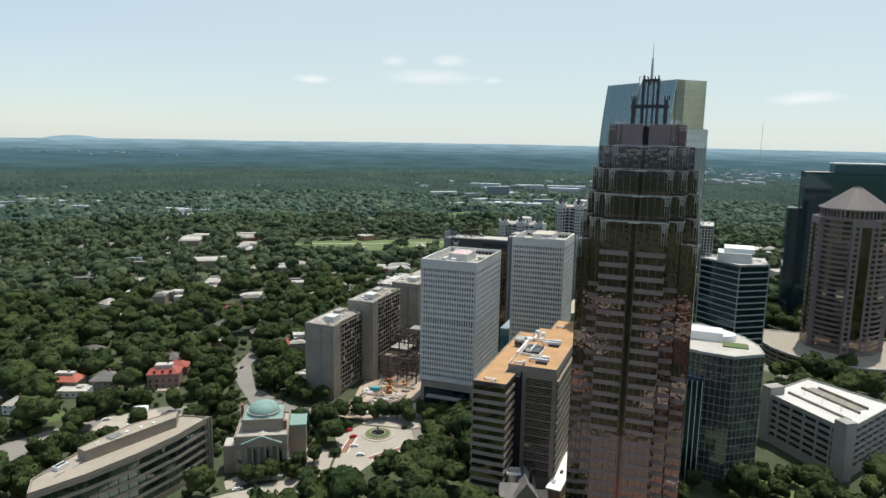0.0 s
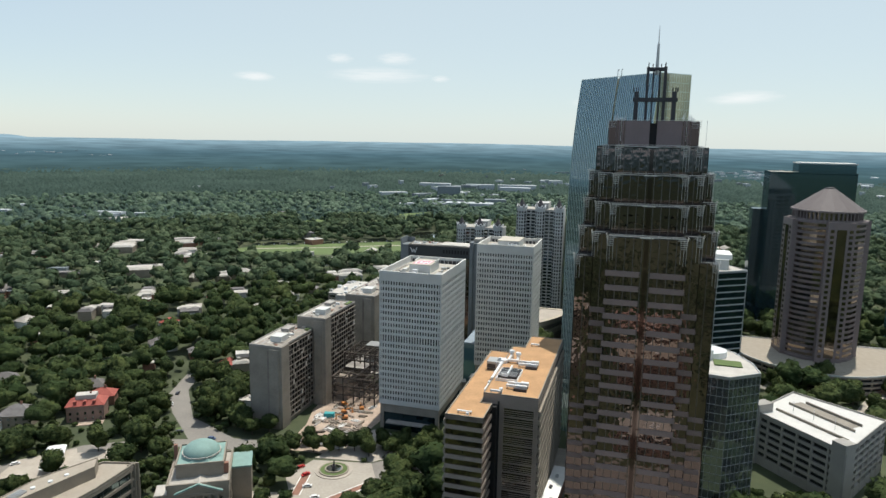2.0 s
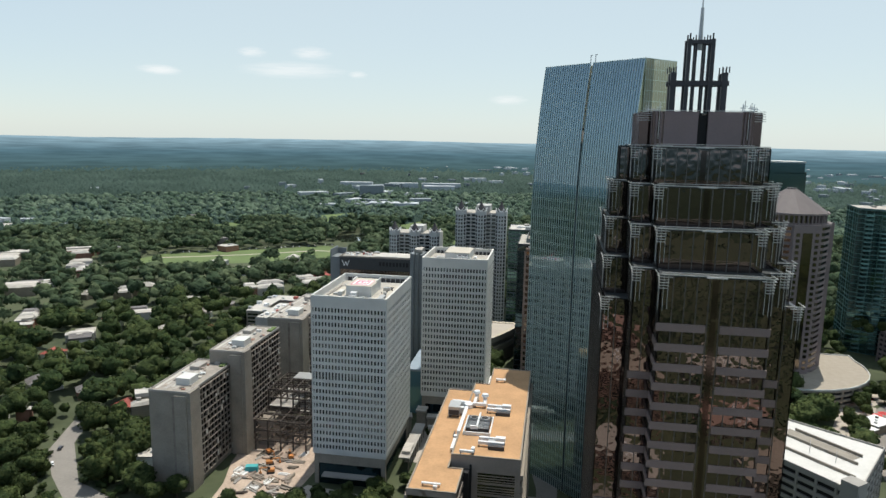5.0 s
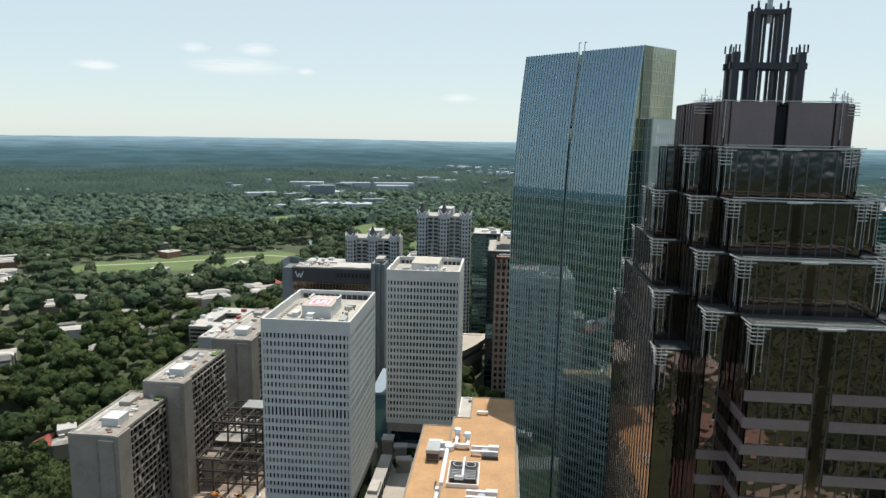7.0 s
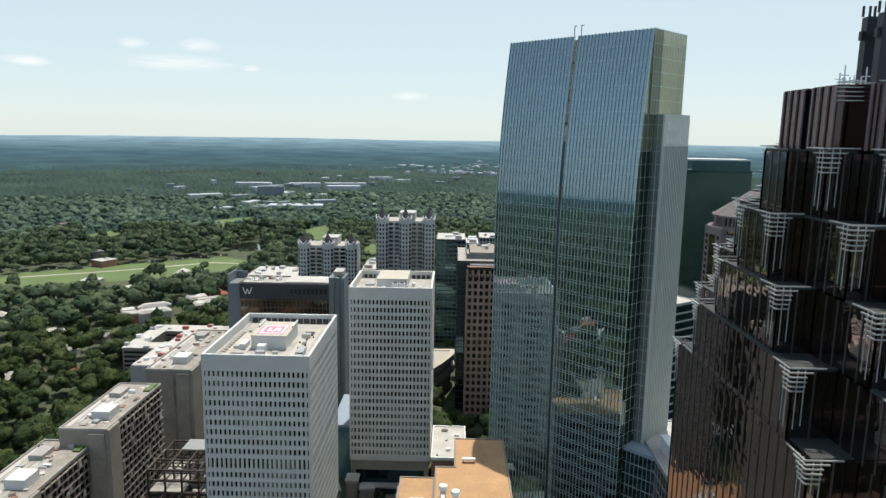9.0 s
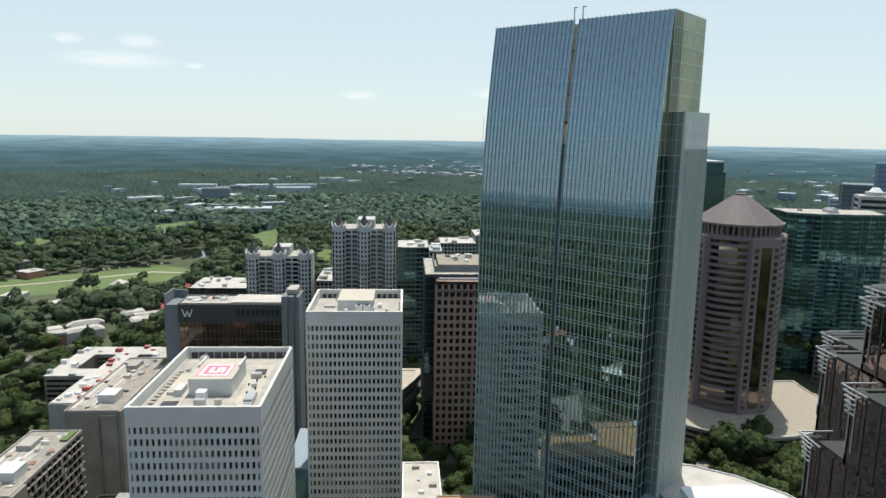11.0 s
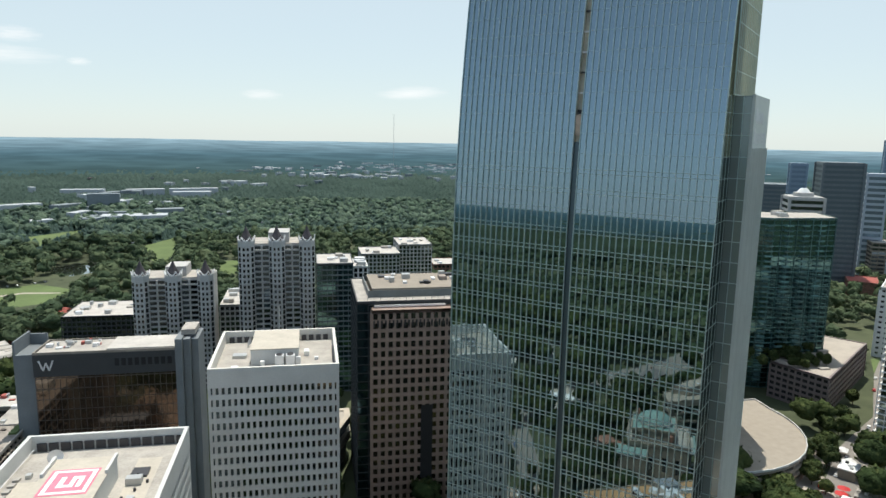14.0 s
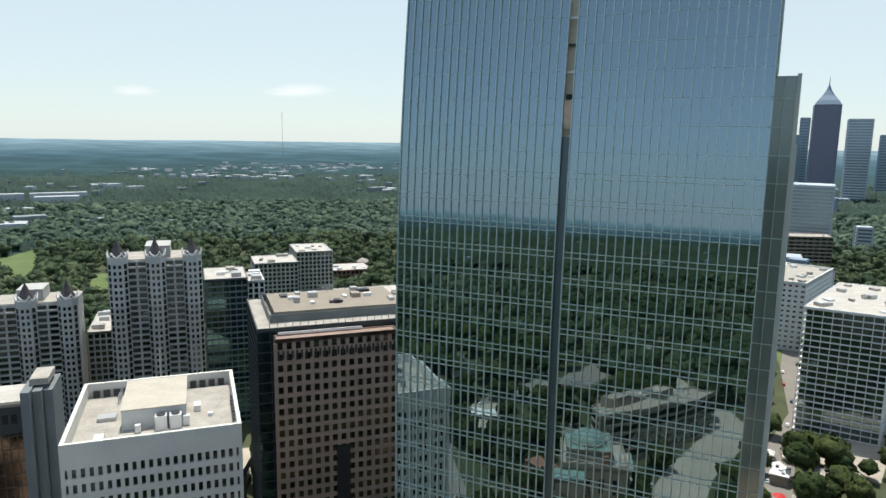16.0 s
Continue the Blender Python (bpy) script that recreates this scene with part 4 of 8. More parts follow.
        round_part("vent_cap", t, WHITE_METAL, x, y, hi + 3.0, 1.5, 0.9, 0.8)
    duct(t, -3.6, 1.8, 7.6, 8.8, hi, 1.9)
    duct(t, -3.4, -2.4, 8.8, 15, hi, 1.9, False)
    duct(t, 0.6, 1.6, 8.8, 12, hi, 1.9, False)
    for y in (6.6, -22.6):
        duct(t, 2.4, 8.2, y, y + 1.0, hi, 2.0)
        duct(t, 2.4, 11.4, y - 3.2, y - 2.2, hi, 1.9)
        duct(t, 8.2, 11.6, y - 0.6, y + 1.2, hi, 2.4)
        gear(t, 8.8, y - 4.6, hi, 5.5, 1.0, 1.2, DARK_METAL)
        gear(t, 7.0, y - 0.8, hi, 2.2, 1.6, 1.6, METAL)
    duct(t, -3.0, 1.8, -33.0, -32.2, hi, 1.6)
    duct(t, 0.8, 2.0, -32.2, -30.6, hi, 2.2)
    duct(t, 3.0, 7.2, 37.2, 38.4, hi, 1.5)
    # sunken cooling tower with two fans inside a white rail
    block("cooling_tower", t, DARK_METAL, -3.2, 5.0, -15.6, -4.2, hi - 0.2, hi + 1.9, "dark cooling tower with two fans")
    for x in (-1.0, 2.9):
        round_part("fan_ring", t, METAL, x, -6.9, hi + 1.9, 1.7, 0.5)
        # A black disc on the solid ring gives the well its shade.
        round_part("fan_well", t, BLACK, x, -6.9, hi + 2.4, 1.4, 0.03)
    for i in range(6):
        block("louvre", t, METAL, -3.0, 4.8, -15.5 + i * 1.0, -15.2 + i * 1.0, hi + 1.9, hi + 2.1)
    for x0, x1, y0, y1 in ((-4.0, 5.8, -17.6, -17.2), (-4.0, 5.8, -3.2, -2.8), (-4.0, -3.6, -17.2, -3.2), (5.4, 5.8, -17.2, -3.2)):
        block("plant_rail", t, WHITE_METAL, x0, x1, y0, y1, hi, hi + 1.3)
    duct(t, 0.5, 1.1, -15.0, -3.0, hi + 1.6, 1.3, False)
    duct(t, -1.6, 1.1, -16.0, -15.4, hi + 1.6, 1.3, False)
    return t


WINDOW_BRONZE = mirror_glass("bronze_window", (0.40, 0.33, 0.27), 0.06, 0.01, 0.4, (0.02, 0.017, 0.014), 0.55)
terracotta_block()


# ---- concrete apartment slabs ----
PALE_PANEL = material("pale_balcony_panel", (0.46, 0.44, 0.40), 0.8, vary=0.15)


WINDOW_BROWN = mirror_glass("brown_window", (0.26, 0.205, 0.165), 0.06, 0.02, 0.4, (0.028, 0.022, 0.017), 0.5)
SLAB_GRID = material("stained_balcony_concrete", (0.225, 0.195, 0.165), 0.9, vary=0.35, scale=0.2, fine=1.5, pick=0.3)
SLAB_ROOF = material("stained_membrane", (0.28, 0.25, 0.215), 0.9, vary=0.35, scale=0.25, fine=1.2)
WINDOW_DIM = mirror_glass("dim_window", (0.16, 0.17, 0.17), 0.1, 0.01, 0.4, (0.02, 0.018, 0.016), 0.35)


def slab(x0, x1, y0, y1, top, label, seed, gridfrom):
    rnd = random.Random(seed)
    t = thing("apartment_slab", label, "apartment building", (x0 + x1) / 2, (y0 + y1) / 2, 0, group="row of concrete slabs")
    hx, hy = (x1 - x0) / 2, (y1 - y0) / 2
    prism("wall", t, CONCRETE_DARK, rect(-hx, hx - 0.95, -hy, hy), 0, top, "stained blank concrete wall")
    prism("roof", t, SLAB_ROOF, rect(-hx + 0.4, hx - 0.8, -hy + 0.4, hy - 0.4), top, top + 0.25, "stained pale flat roof")
    block("end_pier", t, CONCRETE_DARK, hx - 7.0, hx - 1.0, -hy - 0.9, -hy - 0.002, 0, top - 1.2)
    # A darker strip laid on the wall stands for a groove's shade.
    block("end_groove", t, SLAB_GRID, hx - 8.6, hx - 7.3, -hy - 0.05, -hy + 0.3, 0, top - 2)
    block("roof_edge", t, CONCRETE_DARK, hx - 0.94, hx - 0.36, -hy, hy, top - 0.5, top - 0.01)
    parapet(t, CONCRETE, rect(-hx, hx - 0.35, -hy, hy), top, top + 0.8, 0.4)
    block("glazing", t, WINDOW_DIM, hx - 0.94, hx - 0.75, -hy + gridfrom, hy - 0.5, 3, top - 1)
    floors, bays = int((top - 4) / 3.1), int((2 * hy - gridfrom) / 3.4)
    for i in range(floors + 1):
        block("floor_slab", t, SLAB_GRID, hx - 0.8, hx + 0.12, -hy + gridfrom - 0.2, hy, 3 + i * 3.1, 3.22 + i * 3.1)
    for j in range(bays + 1):
        y = -hy + gridfrom + j * 3.4
        block("fin", t, SLAB_GRID, hx - 0.8, hx - 0.1, y - 0.09, y + 0.09, 3, top - 0.6)
    for i in range(floors):
        for j in range(bays):
            k = rnd.random()
            if k < 0.24:
                y = -hy + gridfrom + j * 3.4
                a = y + 0.2 + rnd.choice((0, 1.5))
                block("balcony_panel", t, CONCRETE_DARK if k < 0.16 else PALE_PANEL, hx - 0.3, hx + 0.06, a, a + 1.5, 3.35 + i * 3.1, 3.35 + i * 3.1 + rnd.choice((1.1, 2.6, 2.6)))
    block("end_pier", t, CONCRETE_DARK, hx - 1.0, hx + 0.8, -hy - 0.4, -hy + gridfrom - 0.3, 0, top + 0.5)
    for i in range(9):
        w = rnd.uniform(0.8, 3)
        gear(t, rnd.uniform(-hx + 2, hx - 4), rnd.uniform(-hy + 3, hy - 3), top + 0.2, w, rnd.uniform(0.8, 3), rnd.uniform(0.5, 1.5), rnd.choice((METAL, WHITE_METAL, ROOF_GREY)))
    for i in range(16):
        a, b = rnd.uniform(-hx + 1.5, hx - 3), rnd.uniform(-hy + 2, hy - 2)
        ob = block("rubble", t, rnd.choice((DARK_METAL, BRICK, TAN, ROOF_WHITE, STEEL)), a - rnd.uniform(0.3, 1.2), a + rnd.uniform(0.3, 1.2), b - rnd.uniform(0.3, 1.6), b + rnd.uniform(0.3, 1.6), top + 0.25, top + rnd.uniform(0.35, 0.9), turn=rnd.uniform(0, 90))
    block("penthouse", t, WHITE, -1.5, 5.5, -hy + 9, -hy + 17, top + 0.2, top + 3.6, "white roof stair head")
    block("plant_room", t, CONCRETE, -6, -1, hy - 16, hy - 8, top + 0.2, top + 2.2)
    for i in range(5):
        block("roof_strip", t, (ROOF_WHITE, ROOF_GREY, CONCRETE)[i % 3], -hx + 1 + i * 2.2, -hx + 2.6 + i * 2.2, -hy + 3 + 3 * (i % 2), hy - 6 - 5 * (i % 3), top + 0.26, top + 0.34)
    block("planting", t, GRASS, hx - 4, hx - 1.4, hy - 9, hy - 1.5, top + 0.26, top + 1.0, "plants on the roof edge")
    return t


slab(-230, -210, 362, 407, 48, "weathered grey concrete apartment slab with a broken balcony grid", 1, 9)
slab(-221, -202.5, 402, 449, 55, "taller grey concrete apartment slab with a balcony grid", 2, 8)
slab(-218, -196.5, 467, 532, 55, "grey concrete apartment slab with a long pale roof", 3, 10)
low = thing("annex", "long low pale-roofed annex behind the concrete slabs", "annex", -226, 515, 0)
prism("wall", low, CONCRETE, rect(-14, 7, -18, 22), 0, 46)
prism("roof", low, ROOF_WHITE, rect(-13.6, 6.6, -17.6, 21.6), 46, 46.5)
for i in range(14):
    gear(low, -11 + (i * 5) % 16, -14 + (i * 7) % 33, 46.5, 1.5 + (i % 3), 2, 0.8 + 0.3 * (i % 4), (METAL, WHITE_METAL, RED_TILE)[i % 3])


# ---- building site ----
def steel_frame():
    t = thing("steel_frame", "rusty half-built steel frame with open decks", "building frame", -184, 432, 0)
    xs, ys = [-16, -9, -2, 5, 12], [-24, -15, -6, 3, 12, 21]
    for x in xs:
        for y in ys:
            h = 27 if y > -10 else 17
            block("column", t, STEEL, x - 0.35, x + 0.35, y - 0.35, y + 0.35, 0, h)
    for lev in (5.5, 11, 16.6, 22, 26.6):
        for y in ys:
            if lev > 17 and y < -10:
                continue
            block("beam", t, STEEL, xs[0], xs[-1], y - 0.2, y + 0.2, lev, lev + 0.7)
        for x in xs:
            block("beam", t, STEEL, x - 0.2, x + 0.2, ys[0] if lev < 17 else -6, ys[-1], lev, lev + 0.7)
        for i in range(8):
            y = -22 + i * 5.6
            if lev > 17 and y < -6:
                continue
            block("joist", t, STEEL, xs[0], xs[-1], y - 0.12, y + 0.12, lev + 0.2, lev + 0.6)
    block("deck", t, CONCRETE, -16, 12, 3, 21, 11.7, 12.0, "poured concrete deck")
    block("deck", t, CONCRETE, -16, -2, -6, 21, 17.3, 17.6, "poured concrete deck")
    block("deck", t, METAL, -9, 12, 12, 22, 27.3, 27.6, "pale metal roof deck")
    return t


steel_frame()
low_block = thing("low_block", "tan low wing beside the concrete slabs", "annex", -196, 432, 0)
block("wall", low_block, TAN, -5, 3.5, -18, 10, 0, 14)
block("roof", low_block, BEIGE, -5.2, 3.7, -18.2, 10.2, 14, 14.6)

sheet("site_ground", [(-200, 372), (-206, 392), (-211, 434), (-166, 452), (-161, 392), (-164, 362), (-171, 342), (-197, 340)], CLAY, "bare pinkish clay of a building site", "site ground", 0.10)
rnd = random.Random(12)
for i in range(70):
    x, y = rnd.uniform(-199, -168), rnd.uniform(348, 408)
    ob = thing("timber_stack", "stack of timber and rubble on bare clay", "building material", x, y, 0.1, rnd.choice((8, 12, -20, 80)) + rnd.uniform(-8, 8), "piles on the building site")
    m = rnd.choice((BEIGE, TAN, STEEL, CLAY, WHITE_TRIM, BEIGE, CONCRETE))
    for j in range(rnd.randint(2, 5)):
        block("plank", ob, m, -rnd.uniform(1.5, 4), rnd.uniform(1.5, 4), j * 0.7 - 1, j * 0.7 - 0.5, 0, rnd.uniform(0.3, 1.1))


def excavator(x, y, turn, mat):
    t = thing("excavator", "small construction excavator on bare clay", "excavator", x, y, 0.1, turn)
    for s in (-1, 1):
        block("track", t, DARK_METAL, -1.9, 1.9, s * 1.1 - 0.3, s * 1.1 + 0.3, 0, 0.9)
    block("house", t, mat, -1.8, 1.2, -1.2, 1.2, 0.9, 2.2)
    block("cab", t, WINDOW, 0.2, 1.5, 0.1, 1.2, 2.2, 3.2)
    put("boom", Soup().box(1.2, 5.2, -0.25, 0.25, 2.6, 3.1).box(4.8, 5.3, -0.2, 0.2, 0.4, 3.0).box(4.4, 5.6, -0.5, 0.5, 0.1, 0.7).mesh("boom", mat), t)


ORANGE = material("orange_paint", (0.55, 0.22, 0.06), 0.5, vary=0.12)
TARP = material("blue_green_tarp", (0.05, 0.36, 0.38), 0.7, vary=0.15)
for x, y, a in ((-186, 394, 30), (-178, 402, 120), (-191, 405, -40), (-182, 386, 200)):
    excavator(x, y, a, ORANGE)
tank = thing("storage_tank", "blue green tarpaulin-covered container", "container", -192, 386, 0.1, 15)
block("body", tank, TARP, -3, 3, -1.6, 1.6, 0, 2.8)


# ---- church with a copper dome ----
def church():
    t = thing("church", "beige stone church with a green copper dome and pediment", "church", -201, 277, 0, 30)
    block("wall", t, BEIGE, -13, 12, -15, 14, 0, 19, "beige stone wall")
    block("roof", t, ROOF_GREY, -12.5, 11.5, -14.5, 13.5, 19, 19.4)
    parapet(t, BEIGE, rect(-13.3, 12.3, -15.3, 14.3), 18.2, 20.2, 0.8)
    block("drum", t, BEIGE, -10, 9.5, -8, 12, 19.4, 25)
    parapet(t, BEIGE, rect(-10.4, 9.9, -8.4, 12.4), 24.6, 25.8, 0.6)
    block("drum_roof", t, COPPER, -9.7, 9.2, -7.7, 11.7, 25, 25.3, "green copper roof")
    s = Soup()
    n, m = 20, 6
    for k in range(m + 1):
        a = k / m * math.pi / 2
        r, z = 8.0 * math.cos(a) + 0.05, 26.2 + 5.2 * math.sin(a)
        s.v += [(-0.3 + r * math.cos(2 * math.pi * i / n), 2 + r * math.sin(2 * math.pi * i / n), z) for i in range(n)]
    for k in range(m):
        s.f += [(k * n + i, k * n + (i + 1) % n, (k + 1) * n + (i + 1) % n, (k + 1) * n + i) for i in range(n)]
    s.f.append(tuple(range(m * n, m * n + n)))
    put("dome", s.mesh("dome", COPPER, True), t, "green copper dome")
    poly = [(-0.3 + 9.3 * math.cos(math.pi / 8 + a * math.pi / 4), 2 + 9.3 * math.sin(math.pi / 8 + a * math.pi / 4)) for a in range(8)]
    put("dome_skirt", Soup().prism(poly, 25.3, 26.3, 0.88).mesh("dome_skirt", COPPER), t)
    # front pediment and columns
    s = Soup()
    s.v += [(-9, -16.8, 16.4), (9, -16.8, 16.4), (0, -16.8, 19.9), (-9, -8, 16.4), (9, -8, 16.4), (0, -8, 19.9)]
    s.f += [(0, 1, 2), (5, 4, 3), (0, 2, 5, 3), (1, 4, 5, 2), (0, 3, 4, 1)]
    put("pediment", s.mesh("pediment", BEIGE), t)
    s = Soup()
    s.v += [(-9.6, -17.4, 16.6), (0, -17.4, 20.4), (9.6, -17.4, 16.6), (-9.6, -8, 16.6), (0, -8, 20.4), (9.6, -8, 16.6)]
    s.v += [(x, y, z - 0.4) for x, y, z in s.v]
    s.f += [(0, 1, 4, 3), (1, 2, 5, 4), (6, 9, 10, 7), (7, 10, 11, 8), (0, 6, 7, 1), (1, 7, 8, 2), (0, 3, 9, 6), (2, 8, 11, 5)]
    put("pediment_roof", s.mesh("pediment_roof", ROOF_GREY), t, "grey gable roof")
    s = Soup()
    for lr in (-1, 1):
        n = len(s.v)
        for y in (-17.8, -16.8):
            s.v += [(lr * 9.8, y, 16.6), (lr * 9.8, y, 17.2), (0, y, 21.0), (0, y, 20.4)]
        s.f += [(n, n + 1, n + 2, n + 3), (n + 7, n + 6, n + 5, n + 4), (n + 1, n + 5, n + 6, n + 2), (n, n + 3, n + 7, n + 4)]
    put("pediment_edge", s.mesh("pediment_edge", COPPER), t, "green copper gable edge")
    ring8 = [(-0.3 + 8.35 * math.cos(a * math.pi / 10), 2 + 8.35 * math.sin(a * math.pi / 10)) for a in range(20)]
    put("dome_ring", Soup().ring(ring8, 26.3, 26.9, 0.5).mesh("dome_ring", ROOF_GREY), t, "pale ring round the dome's foot")
    for i in range(6):
        round_part("column", t, BEIGE, -7.5 + i * 3, -16.2, 2, 0.75, 13.2, 0.88)
    block("entablature", t, BEIGE, -9.2, 9.2, -17.1, -15, 15.2, 16.4)
    block("steps", t, CONCRETE, -10, 10, -22, -15, 0, 2)
    for i in range(4):
        block("window", t, WINDOW, -12 + i * 6.5, -10 + i * 6.5, -15.08, -14.9, 6, 13)
        block("window", t, WINDOW, 11.9, 12.08, -11 + i * 6, -9 + i * 6, 6, 13)
        block("window", t, WINDOW, -13.08, -12.9, -11 + i * 6, -9 + i * 6, 6, 13)
    block("wing", t, BEIGE, 12, 20.5, 4, 18, 0, 16)
    block("wing_roof", t, COPPER, 11.8, 20.9, 3.6, 18.4, 16, 16.8, "green copper roof")
    block("side_wing", t, BEIGE, -19, -13, -12, -2, 0, 14)
    block("side_wing_roof", t, ROOF_WHITE, -18.7, -13.2, -11.7, -2.3, 14, 14.3)
    block("chimney", t, BRICK, -13, -11.5, 9, 10.5, 19, 27)
    block("chimney", t, BRICK, 9.5, 11.5, -7, -5, 19, 24)


church()


# ---- long office building with a bowed front ----
def bowed_office():
    t = thing("office_building", "tan four-storey office building with a bowed glazed front", "office building", -236, 218, 0)
    front = [(0.0, -46), (8.0, -25), (13.0, -3), (15.5, 18), (15.0, 41)]
    plan = front + [(1.5, 37.5), (-8, 15), (-12.5, -8), (-9.0, -37)]
    for i in range(6):
        prism("floor_band", t, BEIGE, plan, 1.4 + i * 4.6 if i else 0, 2.7 + i * 4.6)
    prism("glazing", t, WINDOW_GREEN, inset(plan, 0.7), 0, 26)
    prism("roof", t, ROOF_TAN, plan, 26, 26.7, "tan gravel roof")
    parapet(t, BEIGE, [p for p in plan], 26.7, 27.5, 0.5)
    pent = [(-7.5, -16), (-2.0, -17), (8.2, 26), (3.2, 33), (-5.5, 12)]
    prism("penthouse", t, BEIGE, pent, 26.7, 31.2, "tan rooftop plant room")
    parapet(t, BEIGE, pent, 31.2, 31.8, 0.4)
    prism("penthouse_roof", t, ROOF_TAN, inset(pent, 0.4), 31.2, 31.5)
    for x, y in ((-1, 5), (1.2, 11), (3.0, 17)):
        round_part("roof_vent", t, WHITE_METAL, x, y, 31.5, 0.9, 0.5)
    for x, y in ((-4.4, -9), (-4.2, -8), (-3.2, -10), (-3.0, -9)):
        round_part("roof_vent", t, WHITE_METAL, x, y, 31.5, 0.4, 0.3, n=8)
    s = Soup()
    for i in range(6):
        s.box(-3.8 + i * 0.6, -3.5 + i * 0.6, -4, 2, 31.5, 32.3)
    put("skylight", s.mesh("skylight", METAL), t)
    gear(t, -7, -25, 26.7, 3, 5.5, 1.8)
    gear(t, -7, -25, 28.5, 1.2, 4.5, 0.3, DARK_METAL)
    for a, b in ((-3, -29), (-9, -29), (-3, -20)):
        gear(t, a, b, 26.7, 0.4, 5, 0.4, METAL)
    for i in range(4):
        a, b = Vector(front[i]), Vector(front[i + 1])
        for j in range(5):
            p = a + (b - a) * (j / 5)
            block("mullion", t, DARK_METAL, p.x - 0.75, p.x - 0.55, p.y - 0.1, p.y + 0.1, 0, 26)
    for y in (38.5, 40, 41.5):
        block("end_fin", t, BEIGE, 14.2 - (41.5 - y) * 0.4, 16.2 - (41.5 - y) * 0.4, y - 0.3, y + 0.3, 0, 27.2)


WINDOW_GREEN = mirror_glass("grey_green_window", (0.30, 0.38, 0.36), 0.06, 0.006, 0.4, (0.02, 0.03, 0.03), 0.5)
ROOF_TAN = material("tan_roof", (0.34, 0.295, 0.24), 0.95, vary=0.12, scale=0.15, fine=1.0)
bowed_office()


# ---- hotel with dark glass ----
def dark_hotel():
    t = thing("hotel", "dark bronze glass hotel with grey concrete end towers", "hotel", -166.5, 533, 0)
    block("glazing", t, WINDOW_BROWN, -24.5, 24.5, -8, 8, 0, 77, "bronze mirror glass front")
    for i in range(19):
        block("transom", t, MULLION, -24.5, 24.5, -8.12, -7.95, 3 + i * 4.0, 3.25 + i * 4.0)
    for i in range(25):
        block("mullion", t, MULLION, -24.3 + i * 2.03, -24.15 + i * 2.03, -8.14, -7.95, 0, 77)
    block("fascia", t, FASCIA, -24.6, 24.6, -8.6, 8.4, 76, 84.3, "dark grey fascia")
    for i in range(9):
        # Slots are black strips laid on the fascia, shade in their colour.
        block("fascia_slot", t, BLACK, 3 + i * 2.3, 4.5 + i * 2.3, -8.72, -8.55, 79.2, 82.0)
    block("roof", t, ROOF_GREY, -23.8, 0, -7.8, 7.6, 84.3, 84.7)
    block("roof", t, ROOF_WHITE, 0.2, 23.8, -7.8, 7.6, 84.3, 85.6)
    parapet(t, CONCRETE_DARK, rect(-24.6, 24.6, -8.6, 8.4), 84.3, 85.2, 0.4)
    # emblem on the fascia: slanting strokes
    s = Soup()
    for x0, x1, z0, z1 in ((-22.6, -21.2, 82.2, 78.4), (-21.2, -20.2, 78.4, 81.4), (-20.2, -19.2, 81.4, 78.4), (-19.2, -17.8, 78.4, 82.2)):
        n = len(s.v)
        for y in (-8.95, -8.7):
            s.v += [(x0 - 0.28, y, z0), (x0 + 0.28, y, z0), (x1 + 0.28, y, z1), (x1 - 0.28, y, z1)]
        s.f += [(n, n + 1, n + 2, n + 3), (n + 4, n + 7, n + 6, n + 5), (n, n + 4, n + 5, n + 1), (n + 2, n + 6, n + 7, n + 3), (n + 1, n + 5, n + 6, n + 2), (n, n + 3, n + 7, n + 4)]
    put("emblem", s.mesh("emblem", WHITE_METAL), t, "white zigzag emblem on the fascia")
    for i in range(3):
        block("end_tower", t, GREYBLUE, 24.6 + i * 2.6, 27.0 + i * 2.6, -11 + i * 2.2, 8, 0, 89 - i * 0.6, "blue grey concrete end tower")
    block("end_tower_cap", t, ROOF_GREY, 26, 31, -5, 6, 89, 91)
    block("end_tower", t, GREYBLUE, -31.5, -24.7, -7, 8, 0, 84, "blue grey concrete end tower")
    block("end_wall", t, GREYBLUE, -31.5, -30.8, -7, 8, 84, 89)
    block("end_wall", t, GREYBLUE, -31.5, -24.7, 7.2, 8, 84, 88)
    rnd = random.Random(5)
    for i in range(16):
        gear(t, rnd.uniform(-22, -1), rnd.uniform(-6, 6), 84.7, rnd.uniform(0.6, 2.5), rnd.uniform(0.6, 2), rnd.uniform(0.4, 1.4), rnd.choice((WHITE_METAL, RED_TILE, METAL)))


FASCIA = material("charcoal_fascia", (0.045, 0.048, 0.05), 0.7, vary=0.12)
GREYBLUE = material("blue_grey_concrete", (0.17, 0.19, 0.20), 0.85, vary=0.15, scale=0.15, fine=2.0)
dark_hotel()


